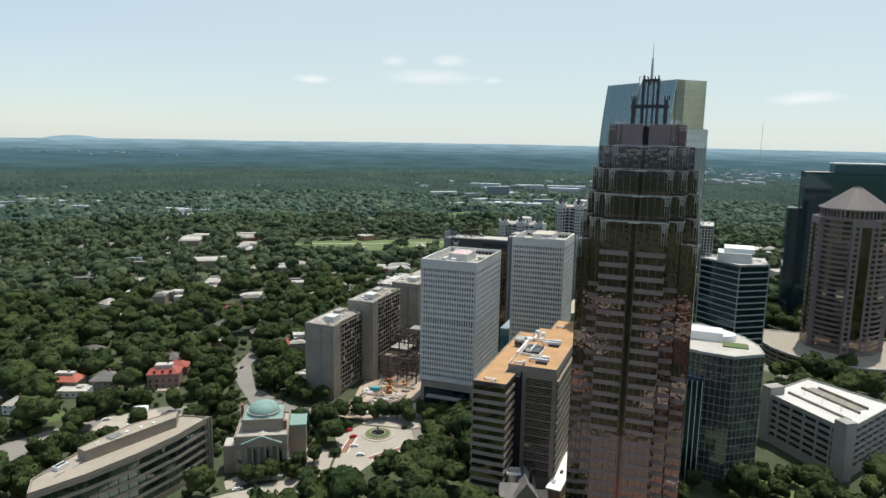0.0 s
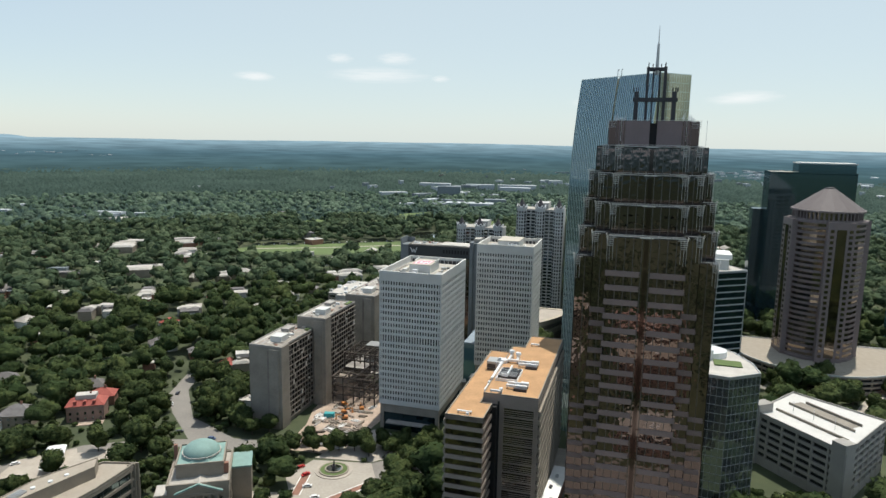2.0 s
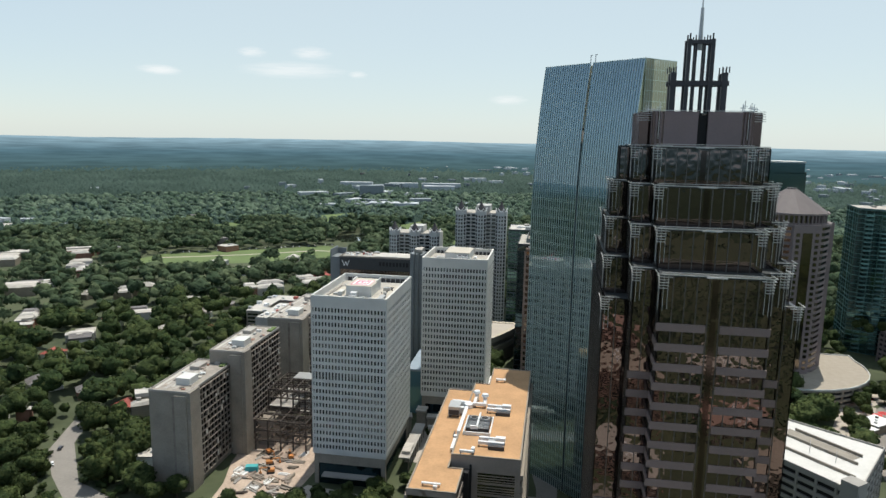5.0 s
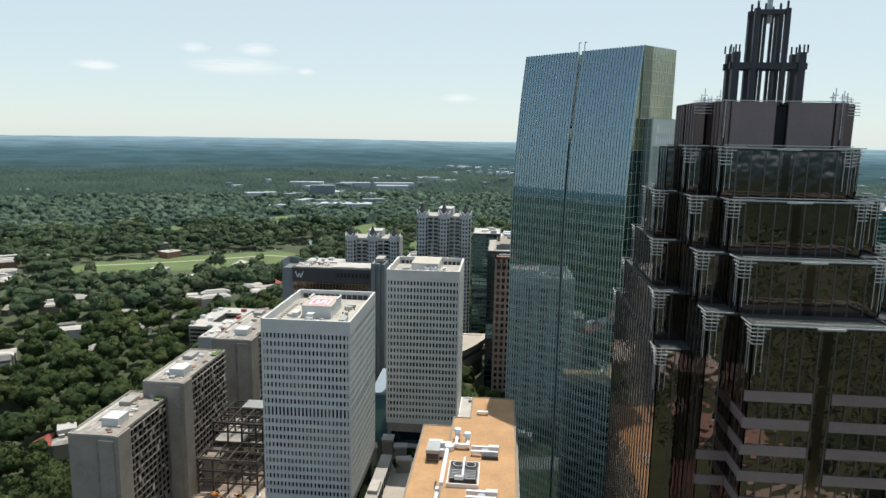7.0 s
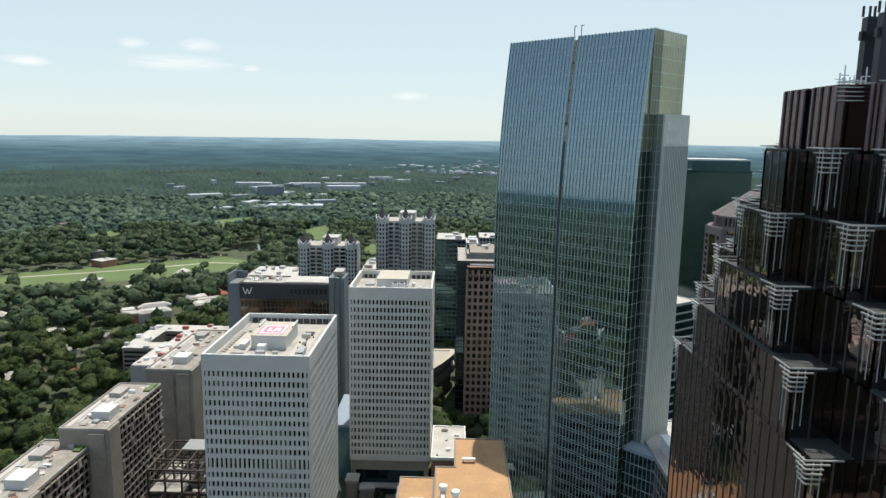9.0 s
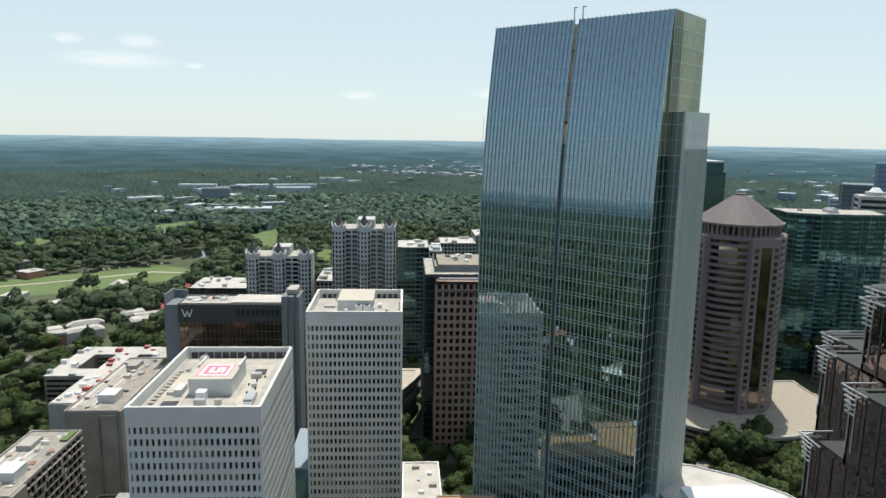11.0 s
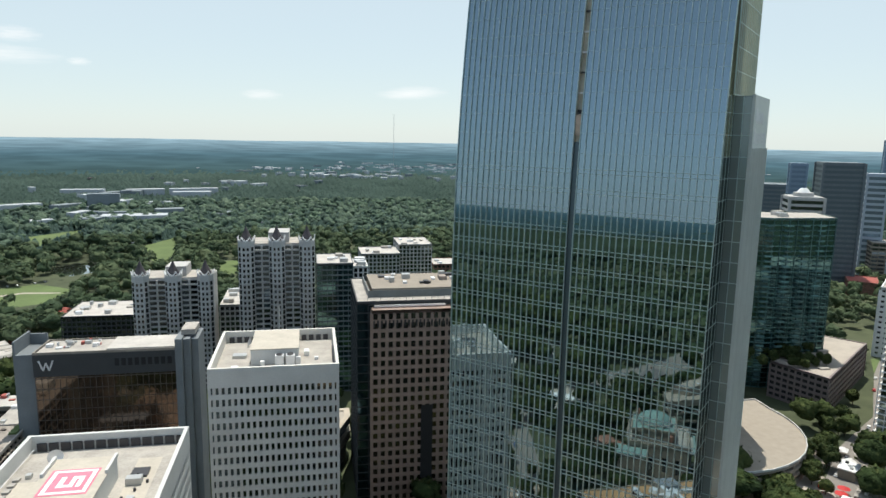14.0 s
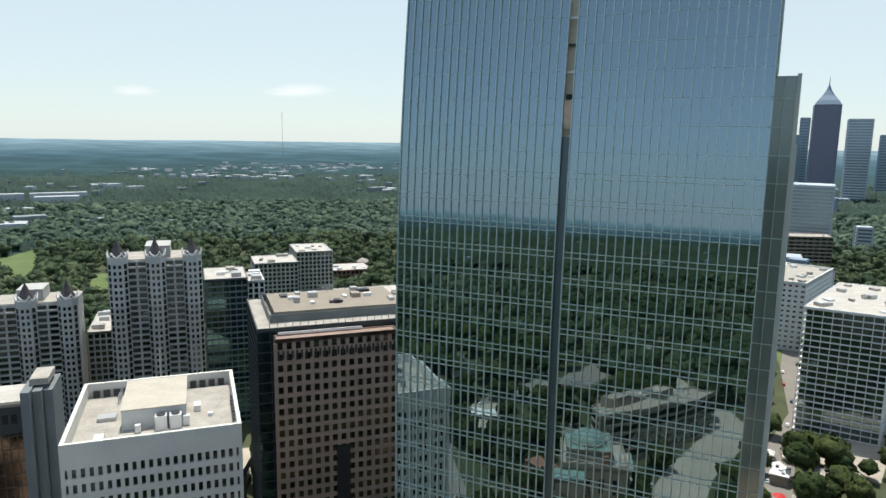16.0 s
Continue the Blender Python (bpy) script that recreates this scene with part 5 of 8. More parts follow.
# ---- turreted apartment towers ----
def turret_tower(x, y, w, d, top, label):
    t = thing("apartment_tower", label, "apartment tower", x, y, 0, group="turreted towers")
    block("body", t, PALE, -w / 2 + 1.5, w / 2 - 1.5, 2, d, 0, top - 4)
    block("roof", t, ROOF_GREY, -w / 2 + 2, w / 2 - 2, 2.5, d - 0.5, top - 4, top - 3.5)
    block("plant_room", t, PALE, -5, 7, 6, d - 3, top - 3.5, top + 2.5)
    cs = (-w / 2 + 5, 0, w / 2 - 5)
    floors = int((top - 6) / 3.2)
    panes = Soup()
    for c in cs:
        prism("bay", t, PALE_TOP, [(c - 4.65, 0.5), (c - 2.45, -2.06), (c + 2.45, -2.06), (c + 4.65, 0.5), (c + 4.65, 6), (c - 4.65, 6)], top - 27, top - 1.45, "whiter upper storeys")
        prism("bay", t, PALE, [(c - 4.6, 0.5), (c - 2.4, -2.0), (c + 2.4, -2.0), (c + 4.6, 0.5), (c + 4.6, 6), (c - 4.6, 6)], 0, top - 1.5)
        # scalloped white cornice
        s = Soup()
        edge = [(c - 4.9, 5.5), (c - 4.9, 0.4), (c - 2.5, -2.4), (c + 2.5, -2.4), (c + 4.9, 0.4), (c + 4.9, 5.5)]
        for a, b in zip(edge, edge[1:]):
            n = len(s.v)
            for k in range(5):
                u = k / 4
                px, py = a[0] + (b[0] - a[0]) * u, a[1] + (b[1] - a[1]) * u
                h = top + 1.2 - 2.4 * math.sin(math.pi * u)
                s.v += [(px, py, h - 1.0), (px, py, h), (c + (px - c) * 0.9, py * 0.9 + 0.3, h)]
            for k in range(4):
                b_ = n + 3 * k
                s.f += [(b_, b_ + 3, b_ + 4, b_ + 1), (b_ + 1, b_ + 4, b_ + 5, b_ + 2)]
        put("cornice", s.mesh("cornice", WHITE_TRIM), t, "white scalloped cornice")
        hexa = [(c + 4.2 * math.cos(a * math.pi / 4 + 0.39), 2 + 4.2 * math.sin(a * math.pi / 4 + 0.39)) for a in range(8)]
        put("turret_roof", Soup().prism(hexa, top - 1.5, top + 3.0, 0.45, (c, 2)).prism([(c + (px - c) * 0.45, 2 + (py - 2) * 0.45) for px, py in hexa], top + 3.0, top + 7.0, 0.08, (c, 2)).mesh("turret_roof", SLATE), t, "dark slate turret roof")
        block("finial", t, DARK_METAL, c - 0.12, c + 0.12, 1.9, 2.1, top + 6.5, top + 9)
        for i in range(floors):
            z = 4 + i * 3.2
            for k in (-1, 1):
                panes.box(c + k * 1.15 - 0.6, c + k * 1.15 + 0.6, -2.14, -1.9, z, z + 1.7)
                panes.box(c + k * 3.55 - 0.8, c + k * 3.55 + 0.8, -0.95, -0.65, z - 0.2, z + 2.1, k * 49)
    tagged(put("window", panes.mesh("window", WINDOW_DIM), t, "dark windows of the bays"), kind="stuff")
    # balconies between the bays
    for i in range(floors):
        z = 4 + i * 3.2
        for a, b in ((cs[0] + 4.7, cs[1] - 4.7), (cs[1] + 4.7, cs[2] - 4.7)):
            if b - a > 1:
                block("loggia", t, WINDOW, a, b, 1.85, 1.99, z, z + 2.2)
                block("balcony", t, PALE, a, b, 0.2, 2.0, z - 0.5, z + 0.3)
                m = (a + b) / 2
                block("pier", t, PALE, m - 0.5, m + 0.5, 0.6, 2.0, z + 0.3, z + 2.7)
    return t


PALE_TOP = material("white_render", (0.50, 0.505, 0.49), 0.85, vary=0.1, scale=0.2, fine=2.0)
PALE = material("pale_render", (0.43, 0.425, 0.405), 0.85, vary=0.12, scale=0.2, fine=2.0)
SLATE = material("dark_slate", (0.055, 0.05, 0.055), 0.8, vary=0.25)
turret_tower(-112, 673, 45, 28, 104, "tall pale grey apartment tower with three dark slate turrets")
turret_tower(-173.5, 686, 47, 26, 82, "pale grey apartment tower with three dark slate turrets")


# ---- other city blocks: banded and gridded towers ----
def grid_tower(name, label, cat, poly, top, wall, glass, floors, bay, band=1.2, deep=0.5, pier_w=0.6, roof=None, base=0.0, clutter=6, seed=0):
    cx_, cy_ = sum(p[0] for p in poly) / len(poly), sum(p[1] for p in poly) / len(poly)
    t = thing(name, label, cat, cx_, cy_, 0)
    loc = [(x - cx_, y - cy_) for x, y in poly]
    h = (top - base - 1.5) / floors
    if base:
        prism("plinth", t, wall, loc, 0, base)
    banded(t, loc, base, floors, h, band, wall, glass, deep, piers=bay, pier_w=pier_w)
    prism("roof", t, roof or ROOF_GREY, inset(loc, 0.4), top - 1.6, top - 0.4)
    parapet(t, wall, loc, top - 1.5, top, 0.5)
    rnd = random.Random(seed)
    box = inset(loc, 4)
    for i in range(clutter):
        a, b = rnd.choice(box), rnd.choice(box)
        u = rnd.uniform(0.3, 0.7)
        gear(t, a[0] * u + b[0] * (1 - u) * 0.6, a[1] * u + b[1] * (1 - u) * 0.6, top - 0.4, rnd.uniform(2, 7), rnd.uniform(2, 6), rnd.uniform(0.8, 2.6), rnd.choice((WHITE_METAL, METAL, ROOF_GREY)))
    return t


BAND_GREY = material("pale_grey_band", (0.36, 0.37, 0.37), 0.7, vary=0.12, scale=0.2)
SLATE_BAND = material("slate_band", (0.13, 0.15, 0.155), 0.5, vary=0.2)
SAIL_GLASS = mirror_glass("grey_blue_glass", (0.46, 0.52, 0.54), 0.03, 0.09, 0.3, (0.075, 0.085, 0.088), 0.5)
# brown granite office with a dark glass shell
brown_office = grid_tower("office_tower", "brown granite office tower with a grid of dark windows", "office tower", rect(-67.3, -22, 543.5, 550), 92, BROWN, WINDOW_BROWN, 22, 3.35, 1.5, 0.55, 1.35, BROWN, seed=2, clutter=0)
# Black strips and a panel on the flat front stand for shaded openings.
for i in range(27):
    block("cornice_slot", brown_office, BLACK, -22.0 + i * 1.65, -21.3 + i * 1.65, -3.42, -3.2, 84.6, 87.6)
block("blind_bay", brown_office, BLACK, -1.2, 4.0, -3.40, -3.22, 6, 49, "black panel painted as a dark recessed centre bay")
block("ledge_rail", brown_office, WHITE_METAL, -21, 10, 2.2, 2.6, 92.0, 92.9)
dark = grid_tower("office_tower", "black glass office shell with a cluttered flat roof", "office tower", rect(-73, -14, 550.6, 600), 94.3, FASCIA, NAVY_GLASS, 24, 5.0, 0.4, 0.2, 0.2, seed=3, clutter=0)
rnd = random.Random(8)
block("mechanical_deck", dark, BEIGE, -22, 29, -14, 18, 94, 97.4, "beige rooftop plant deck")
parapet(dark, SLATE_BAND, rect(-24, 29, -16.5, 19), 94, 97.0, 0.3)
for i in range(14):
    gear(dark, rnd.uniform(-20, 27), rnd.uniform(-10, 16), 97.4, rnd.uniform(1.5, 6), rnd.uniform(1.5, 5), rnd.uniform(0.5, 2.2), rnd.choice((DARK_METAL, METAL, TAN, WHITE_METAL)))
for i in range(20):
    block("roof_post", dark, METAL, -25 + i * 2.8, -24.8 + i * 2.8, -24.0, -23.8, 94.3, 95.8)

grid_tower("apartment_tower", "green glass apartment tower with a pale flat roof", "apartment tower", rect(-89, -66, 691, 727), 85, GREYBLUE, TEAL_GLASS, 25, 3.2, 0.8, 0.4, 0.3, ROOF_WHITE, seed=4)
grid_tower("apartment_tower", "white framed narrow apartment tower", "apartment tower", rect(-65.5, -56, 701, 727), 81, WHITE_TRIM, WINDOW, 24, 3.0, 0.6, 0.6, 1.0, ROOF_WHITE, seed=5)
grid_tower("apartment_block", "pale square apartment block with recessed balconies", "apartment building", rect(-49, -14, 862, 900), 61, PALE, WINDOW_GREEN, 17, 3.4, 0.9, 0.7, 1.0, ROOF_WHITE, seed=6)
grid_tower("apartment_block", "taller pale apartment block with recessed balconies", "apartment building", rect(-13, 18, 880, 925), 66, PALE, WINDOW_GREEN, 18, 3.4, 0.9, 0.7, 1.0, ROOF_WHITE, seed=7)
grid_tower("shop_building", "low brick building with a white roof", "low building", rect(45, 88, 1020, 1060), 20, BRICK, WINDOW, 4, 5, 1.6, 0.4, 1.2, ROOF_WHITE, seed=8)
grid_tower("shop_building", "low pale building with white roof units", "low building", rect(10, 78, 850, 895), 29, PALE, WINDOW, 6, 5, 1.6, 0.4, 1.2, ROOF_WHITE, seed=9, clutter=14)
grid_tower("apartment_block", "white roofed apartment block with dark balconies", "apartment building", rect(-259, -212, 752, 796), 40, FASCIA, WINDOW, 12, 3.2, 0.9, 0.7, 0.6, ROOF_WHITE, seed=10, clutter=12)
grid_tower("apartment_block", "small pale apartment block between two towers", "apartment building", rect(-149, -137, 700, 745), 58, PALE, WINDOW, 17, 3.4, 1.0, 0.4, 0.8, ROOF_WHITE, seed=11)
striped = grid_tower("office_tower", "dark glass office tower with white horizontal bands", "office tower", [(3, 511), (28, 487), (47, 500), (27, 532)], 86, BAND_GREY, NAVY_GLASS, 20, 40, 0.75, 0.4, 0.5, ROOF_WHITE, seed=12, clutter=3)
block("plant_room", striped, WHITE, -12, 9, -10, 10, 85.6, 92, "white louvred roof plant room")
block("plant_room", striped, WHITE_TRIM, -8, 11, -7, 12, 92, 95, "white louvred roof plant room")
sail = grid_tower("office_tower", "pale framed glass office tower with a curved roof edge", "office tower", [(-10, 350), (6, 343.5), (20.7, 341), (34.7, 351.5), (33, 366), (27, 380), (17, 391), (6, 398), (-10, 400)], 66, METAL, SAIL_GLASS, 16, 2.6, 0.16, 0.2, 0.13, ROOF_WHITE, seed=13, clutter=0)
block("roof_garden", sail, GRASS, 2, 14, -12, -4, 65.7, 66.2, "planted roof terrace")
block("penthouse", sail, WHITE_METAL, -20, 2, -4, 8, 65.5, 70.2)
put("penthouse_curve", Soup().prism([(-4 + 13 * math.cos(a * 0.26), 4 + 8 * math.sin(a * 0.26)) for a in range(24)], 65.6, 68.4).mesh("penthouse_curve", WHITE_METAL), sail)
block("lower_wing", sail, NAVY_GLASS, -26, -6, -30, -18, 0, 52)
for i in range(9):
    block("wing_fin", sail, WHITE_TRIM, -25.6 + i * 2.4, -25.3 + i * 2.4, -30.2, -29.95, 0, 52.4)


# ---- parking garage ----
# The garage sides' shade is put into this darker wall colour.
GARAGE_WALL = material("shaded_garage_concrete", (0.31, 0.295, 0.27), 0.85, vary=0.12, scale=0.2)


def garage():
    poly = [(43, 407), (76, 366.5), (106, 414), (68, 443)]
    cx_, cy_ = 73, 408
    t = thing("parking_garage", "white concrete parking garage with an open top deck", "parking garage", cx_, cy_, 0)
    loc = [(x - cx_, y - cy_) for x, y in poly]
    for i in range(7):
        put("deck", Soup().prism(loc, 3.4 + i * 3.7 if i else 0, 4.9 + i * 3.7).mesh("deck", GARAGE_WALL), t)
    # Black fill stands for the shade inside the open storeys.
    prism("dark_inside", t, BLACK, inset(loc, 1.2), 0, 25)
    prism("top_deck", t, TOPDECK, inset(loc, 0.5), 27.1, 27.3, "sunlit white top deck")
    parapet(t, GARAGE_WALL, loc, 27.1, 28.2, 0.45)
    for k in range(4):
        a, b = Vector(loc[k]), Vector(loc[(k + 1) % 4])
        d = b - a
        n = int(d.length / 7.5)
        for j in range(n + 1):
            p = a + d * (j / n)
            q = p * 0.985
            block("column", t, GARAGE_WALL, q.x - 0.5, q.x + 0.5, q.y - 0.5, q.y + 0.5, 0, 27, turn=math.degrees(math.atan2(d.y, d.x)))
    u, v = (Vector(loc[1]) - Vector(loc[0])).normalized(), (Vector(loc[2]) - Vector(loc[1])).normalized()
    ang = math.degrees(math.atan2(u.y, u.x))
    o = Vector(loc[0])
    for a0, a1, b in ((7, 48, 13), (8, 46, 27), (14, 46, 37)):
        p = o + u * (a0 + a1) / 2 + v * b
        block("ramp_wall", t, CONCRETE_DARK, p.x - (a1 - a0) / 2, p.x + (a1 - a0) / 2, p.y - 0.35, p.y + 0.35, 27.2, 28.6, turn=ang)
    # Flat slab: the ramp's shade is painted by its darker concrete.
    p = o + u * 27 + v * 32
    block("ramp", t, CONCRETE_DARK, p.x - 17, p.x + 17, p.y - 4, p.y + 4, 27.2, 27.36, "flat slab darkened as a shaded ramp to the lower deck", turn=ang)
    p = o + u * 49.5 + v * 3
    block("stair_tower", t, GARAGE_WALL, p.x - 3.5, p.x + 3.5, p.y - 3.5, p.y + 3.5, 0, 31, turn=ang)
    p = o + u * 2 + v * 4
    block("stair_tower", t, GARAGE_WALL, p.x - 3, p.x + 3, p.y - 5, p.y + 5, 0, 32, turn=ang)
    for a in (14, 26, 38):
        p = o + u * a + v * 20
        block("lamp_post", t, METAL, p.x - 0.1, p.x + 0.1, p.y - 0.1, p.y + 0.1, 27.2, 33)


TOPDECK = material("pale_deck", (0.56, 0.55, 0.52), 0.85, vary=0.1, scale=0.15, fine=1.0)
garage()


# ---- round granite tower on its podium ----
def granite_tower():
    X, Y = 109.0, 585
    t = thing("office_tower", "pink granite round-cornered office tower with a conical roof", "office tower", X, Y, 0, -36)
    R, n = 25.5, 16
    ring_ = [(R * math.cos(2 * math.pi * (i + 0.5) / n), R * math.sin(2 * math.pi * (i + 0.5) / n)) for i in range(n)]
    banded(t, ring_, 14, 25, 3.9, 1.7, PINK, WINDOW_BRONZE, 0.5, piers=0)
    for k in range(4):
        a = math.pi / 4 + k * math.pi / 2
        x, y = 24.0 * math.cos(a), 24.0 * math.sin(a)
        block("wall_bay", t, PINK, x - 9, x + 9, y - 2.6, y + 2.6, 0, 113, turn=math.degrees(a) + 90)
        for j in (-1, 1):
            for i in range(24):
                px, py = 26.7 * math.cos(a) - j * 6.2 * math.sin(a), 26.7 * math.sin(a) + j * 6.2 * math.cos(a)
                block("window", t, WINDOW_BRONZE, px - 1.2, px + 1.2, py - 0.08, py + 0.08, 16 + i * 3.9, 18.2 + i * 3.9, turn=math.degrees(a) + 90)
        px, py = 26.65 * math.cos(a), 26.65 * math.sin(a)
        block("window_strip", t, WINDOW_BRONZE, px - 3.2, px + 3.2, py - 0.1, py + 0.1, 16, 108, turn=math.degrees(a) + 90)
    prism("base", t, PINK, [(x * 1.04, y * 1.04) for x, y in ring_], 0, 14.5)
    prism("cornice", t, PINK, [(x * 1.03, y * 1.03) for x, y in ring_], 111.5, 113)
    drum = [(x * 0.9, y * 0.9) for x, y in ring_]
    banded(t, drum, 113, 1, 6.0, 0.8, PINK, WINDOW_BRONZE, 1.2, piers=2.6, pier_w=1.0)
    prism("eaves", t, PINK, [(x * 0.96, y * 0.96) for x, y in ring_], 119, 120.2)
    put("roof", Soup().prism([(x * 0.93, y * 0.93) for x, y in ring_], 120.2, 134.6, 0.16).mesh("roof", ROOF_MAUVE), t, "grey mauve conical roof")
    round_part("roof_cap", t, ROOF_MAUVE, 0, 0, 134.6, 3.2, 0.9)
    p = thing("podium_garage", "curved podium garage with a pale open deck", "parking garage", X, Y, 0)
    arc = [(58 * math.cos(radians(a)), 58 * math.sin(radians(a)) ) for a in range(-190, 11, 10)] + [(58, 24), (-52, 24)]
    for i in range(4):
        put("deck", Soup().prism(arc, i * 3.4 + (1.3 if i else 0), i * 3.4 + 2.6).mesh("deck", BEIGE), p)
    # A black block takes the place of shade under the decks.
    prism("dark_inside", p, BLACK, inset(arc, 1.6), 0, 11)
    prism("top_deck", p, BEIGE_DECK, inset(arc, 0.5), 12.7, 12.85, "pale beige top deck")
    parapet(p, WHITE, arc, 12.7, 13.7, 0.45)
    for a in range(-180, 1, 9):
        x, y = 57.2 * math.cos(radians(a)), 57.2 * math.sin(radians(a))
        block("column", p, BEIGE, x - 0.5, x + 0.5, y - 0.5, y + 0.5, 0, 12)


SLATE_GLASS = mirror_glass("slate_blue_glass", (0.22, 0.32, 0.35), 0.08, 0.01, 0.2, (0.036, 0.066, 0.074), 0.5)
TEAL_BAND = material("teal_balcony_glass", (0.10, 0.19, 0.18), 0.25, vary=0.35, scale=0.08, fine=0.5, pick=0.5)
ROOF_MAUVE = material("mauve_roof", (0.125, 0.105, 0.103), 0.7, vary=0.12)
BEIGE_DECK = material("beige_deck", (0.32, 0.28, 0.225), 0.9, vary=0.12)
granite_tower()
dk = grid_tower("skyscraper", "dark blue glass skyscraper with a pale roof rim", "skyscraper", rect(89.5, 160, 712, 745), 141, SLATE_GLASS, SLATE_GLASS, 34, 4, 0.5, 0.15, 0.2, seed=20, clutter=0)
block("upper_storeys", dk, SLATE_GLASS, -12, 34, -15, 12, 140, 148.5)
block("roof_rim", dk, WHITE, -12.6, 34.6, -15.6, 12.6, 148.5, 149.6, "pale roof rim")
block("side_block", dk, SLATE_GLASS, -46, -35, -8, 10, 0, 106)
teal = grid_tower("skyscraper", "teal green glass apartment skyscraper with balconies", "skyscraper", [(186, 668), (205, 657), (250, 655), (262, 690), (190, 700)], 116, TEAL_BAND, TEAL_GLASS, 33, 6.0, 0.45, 0.5, 0.35, ROOF_GREY, seed=21, clutter=5)
for i in range(32):
    for k in range(5):
        block("balcony", teal, TEAL_BAND, -30 + k * 12, -25 + k * 12, -19.8 if k > 1 else -15, -17.2, 5 + i * 3.4, 6.0 + i * 3.4)
# The black core between the bands is painted shade, not glass.
pod = grid_tower("podium_garage", "pink granite podium garage planted along the top", "parking garage", [(201, 643), (215, 607), (297, 668), (279, 692)], 24, PINK, BLACK, 6, 4.5, 1.6, 0.8, 1.0, PAVING, seed=22, clutter=2)

# ---- blocks beside the far street ----
grid_tower("hotel", "white rendered hotel block with small square windows", "hotel", [(340, 706), (352, 693), (430, 735), (412, 770)], 55, WHITE_TRIM, WINDOW, 13, 4.2, 2.4, 0.5, 2.3, ROOF_GREY, seed=23, clutter=8)
glassy = grid_tower("apartment_tower", "glass apartment tower with white balcony slabs", "apartment tower", [(227, 584), (254, 550), (335, 592), (306, 628)], 73, WHITE_TRIM, WINDOW_GREEN, 20, 5.0, 0.45, 1.3, 0.35, ROOF_WHITE, seed=24, clutter=18)
grid_tower("office_block", "long beige office block with ribbon windows", "office building", [(584, 975), (668, 936), (690, 965), (604, 1010)], 45, BEIGE, WINDOW, 9, 8, 2.0, 0.5, 0.6, ROOF_GREY, seed=25)
grid_tower("museum_building", "red brick building with a hipped clay roof", "building", [(486, 900), (508, 880), (536, 912), (512, 934)], 16, BRICK, WINDOW, 6, 5, 1.8, 0.4, 1.4, RED_TILE, seed=26, clutter=0)


# ---- streets, lawns and water ----
BEIGE_PALE = material("pale_beige_concrete", (0.44, 0.385, 0.31), 0.85, vary=0.12, scale=0.2)
LINK_GLASS = mirror_glass("pale_blue_glass", (0.45, 0.62, 0.68), 0.08, 0.01, 0.3, (0.12, 0.24, 0.29), 0.35)
ORANGE_CLAY = material("orange_clay", (0.55, 0.26, 0.12), 0.95, vary=0.2)
PINKISH = material("pinkish_stone", (0.32, 0.21, 0.17), 0.85, vary=0.15)
ORANGE_TILE = material("orange_tile", (0.40, 0.12, 0.08), 0.85, vary=0.25, fine=3.0)
PALE_ROAD = material("sun_bleached_asphalt", (0.37, 0.335, 0.285), 0.95, vary=0.18, scale=0.05, fine=0.8)
STREETS = [
    [(-330, 150), (-300, 146), (-240, 168), (-205, 232), (-187, 255), (-164, 279), (-171, 300), (-181, 314), (-176, 334), (-146, 340), (-136, 322), (-149, 293), (-152, 270), (-160, 250), (-190, 214), (-225, 150), (-330, 120)],
    [(-318, 422), (-307, 420), (-298, 396), (-268, 360), (-258, 356), (-229, 343), (-206, 346), (-200, 338), (-222, 331), (-264, 322), (-270, 328), (-252, 334), (-284, 362), (-305, 385)],
    [(-428, 60), (-395, 115), (-350, 205), (-340, 238), (-331, 266), (-313, 291), (-300, 310), (-268, 330), (-262, 322), (-289, 295), (-310, 278), (-318, 258), (-317, 227), (-330, 190), (-380, 105), (-412, 52)],
    [(-136, 322), (-146, 340), (-110, 372), (-100, 480), (-104, 560), (-92, 640), (-84, 640), (-94, 556), (-90, 480), (-96, 360)],
    [(-52, 200), (-46, 270), (-50, 330), (-52, 396), (-60, 440), (-52, 442), (-42, 398), (-44, 330), (-40, 270), (-44, 200)],
    [(100, 340), (128, 480), (150, 532), (192, 569), (244, 602), (306, 668), (420, 770), (430, 762), (330, 668), (256, 598), (200, 556), (168, 528), (140, 470), (112, 340)],
    [(30, 560), (82, 510), (112, 470), (140, 470), (100, 500), (40, 570)],
]
for poly in STREETS:
    sheet("road", poly, PALE_ROAD if poly is STREETS[0] else ASPHALT, "worn pale asphalt street between trees", "road", 0.08)
PAVED = [
    [(-187, 262), (-166, 281), (-173, 300), (-190, 296), (-206, 250), (-200, 244)],
    [(-176, 336), (-146, 341), (-118, 372), (-160, 378), (-172, 350)],
    [(-120, 410), (-90, 412), (-90, 500), (-120, 500)],
    [(-64, 352), (-56, 366), (-52, 316), (-66, 296)],
    [(-300, 300), (-276, 312), (-268, 300), (-292, 286)],
    [(150, 536), (190, 571), (170, 590), (146, 560)],
    [(-318, 286), (-300, 306), (-284, 290), (-296, 272), (-312, 268)],
    [(109, 483), (140, 546), (158, 540), (128, 478)],
    [(-60, 334), (-60, 388), (-49.5, 388), (-49.5, 334)],
    [(205, 548), (262, 590), (280, 560), (215, 520)],
]
for i, poly in enumerate(PAVED):
    me = Soup().prism(poly, 0.0, 0.20 + 0.008 * i).mesh("pavement", PAVING)
    tagged(new("pavement", me), "pale concrete pavement with a low kerb", "pavement", kind="structure")
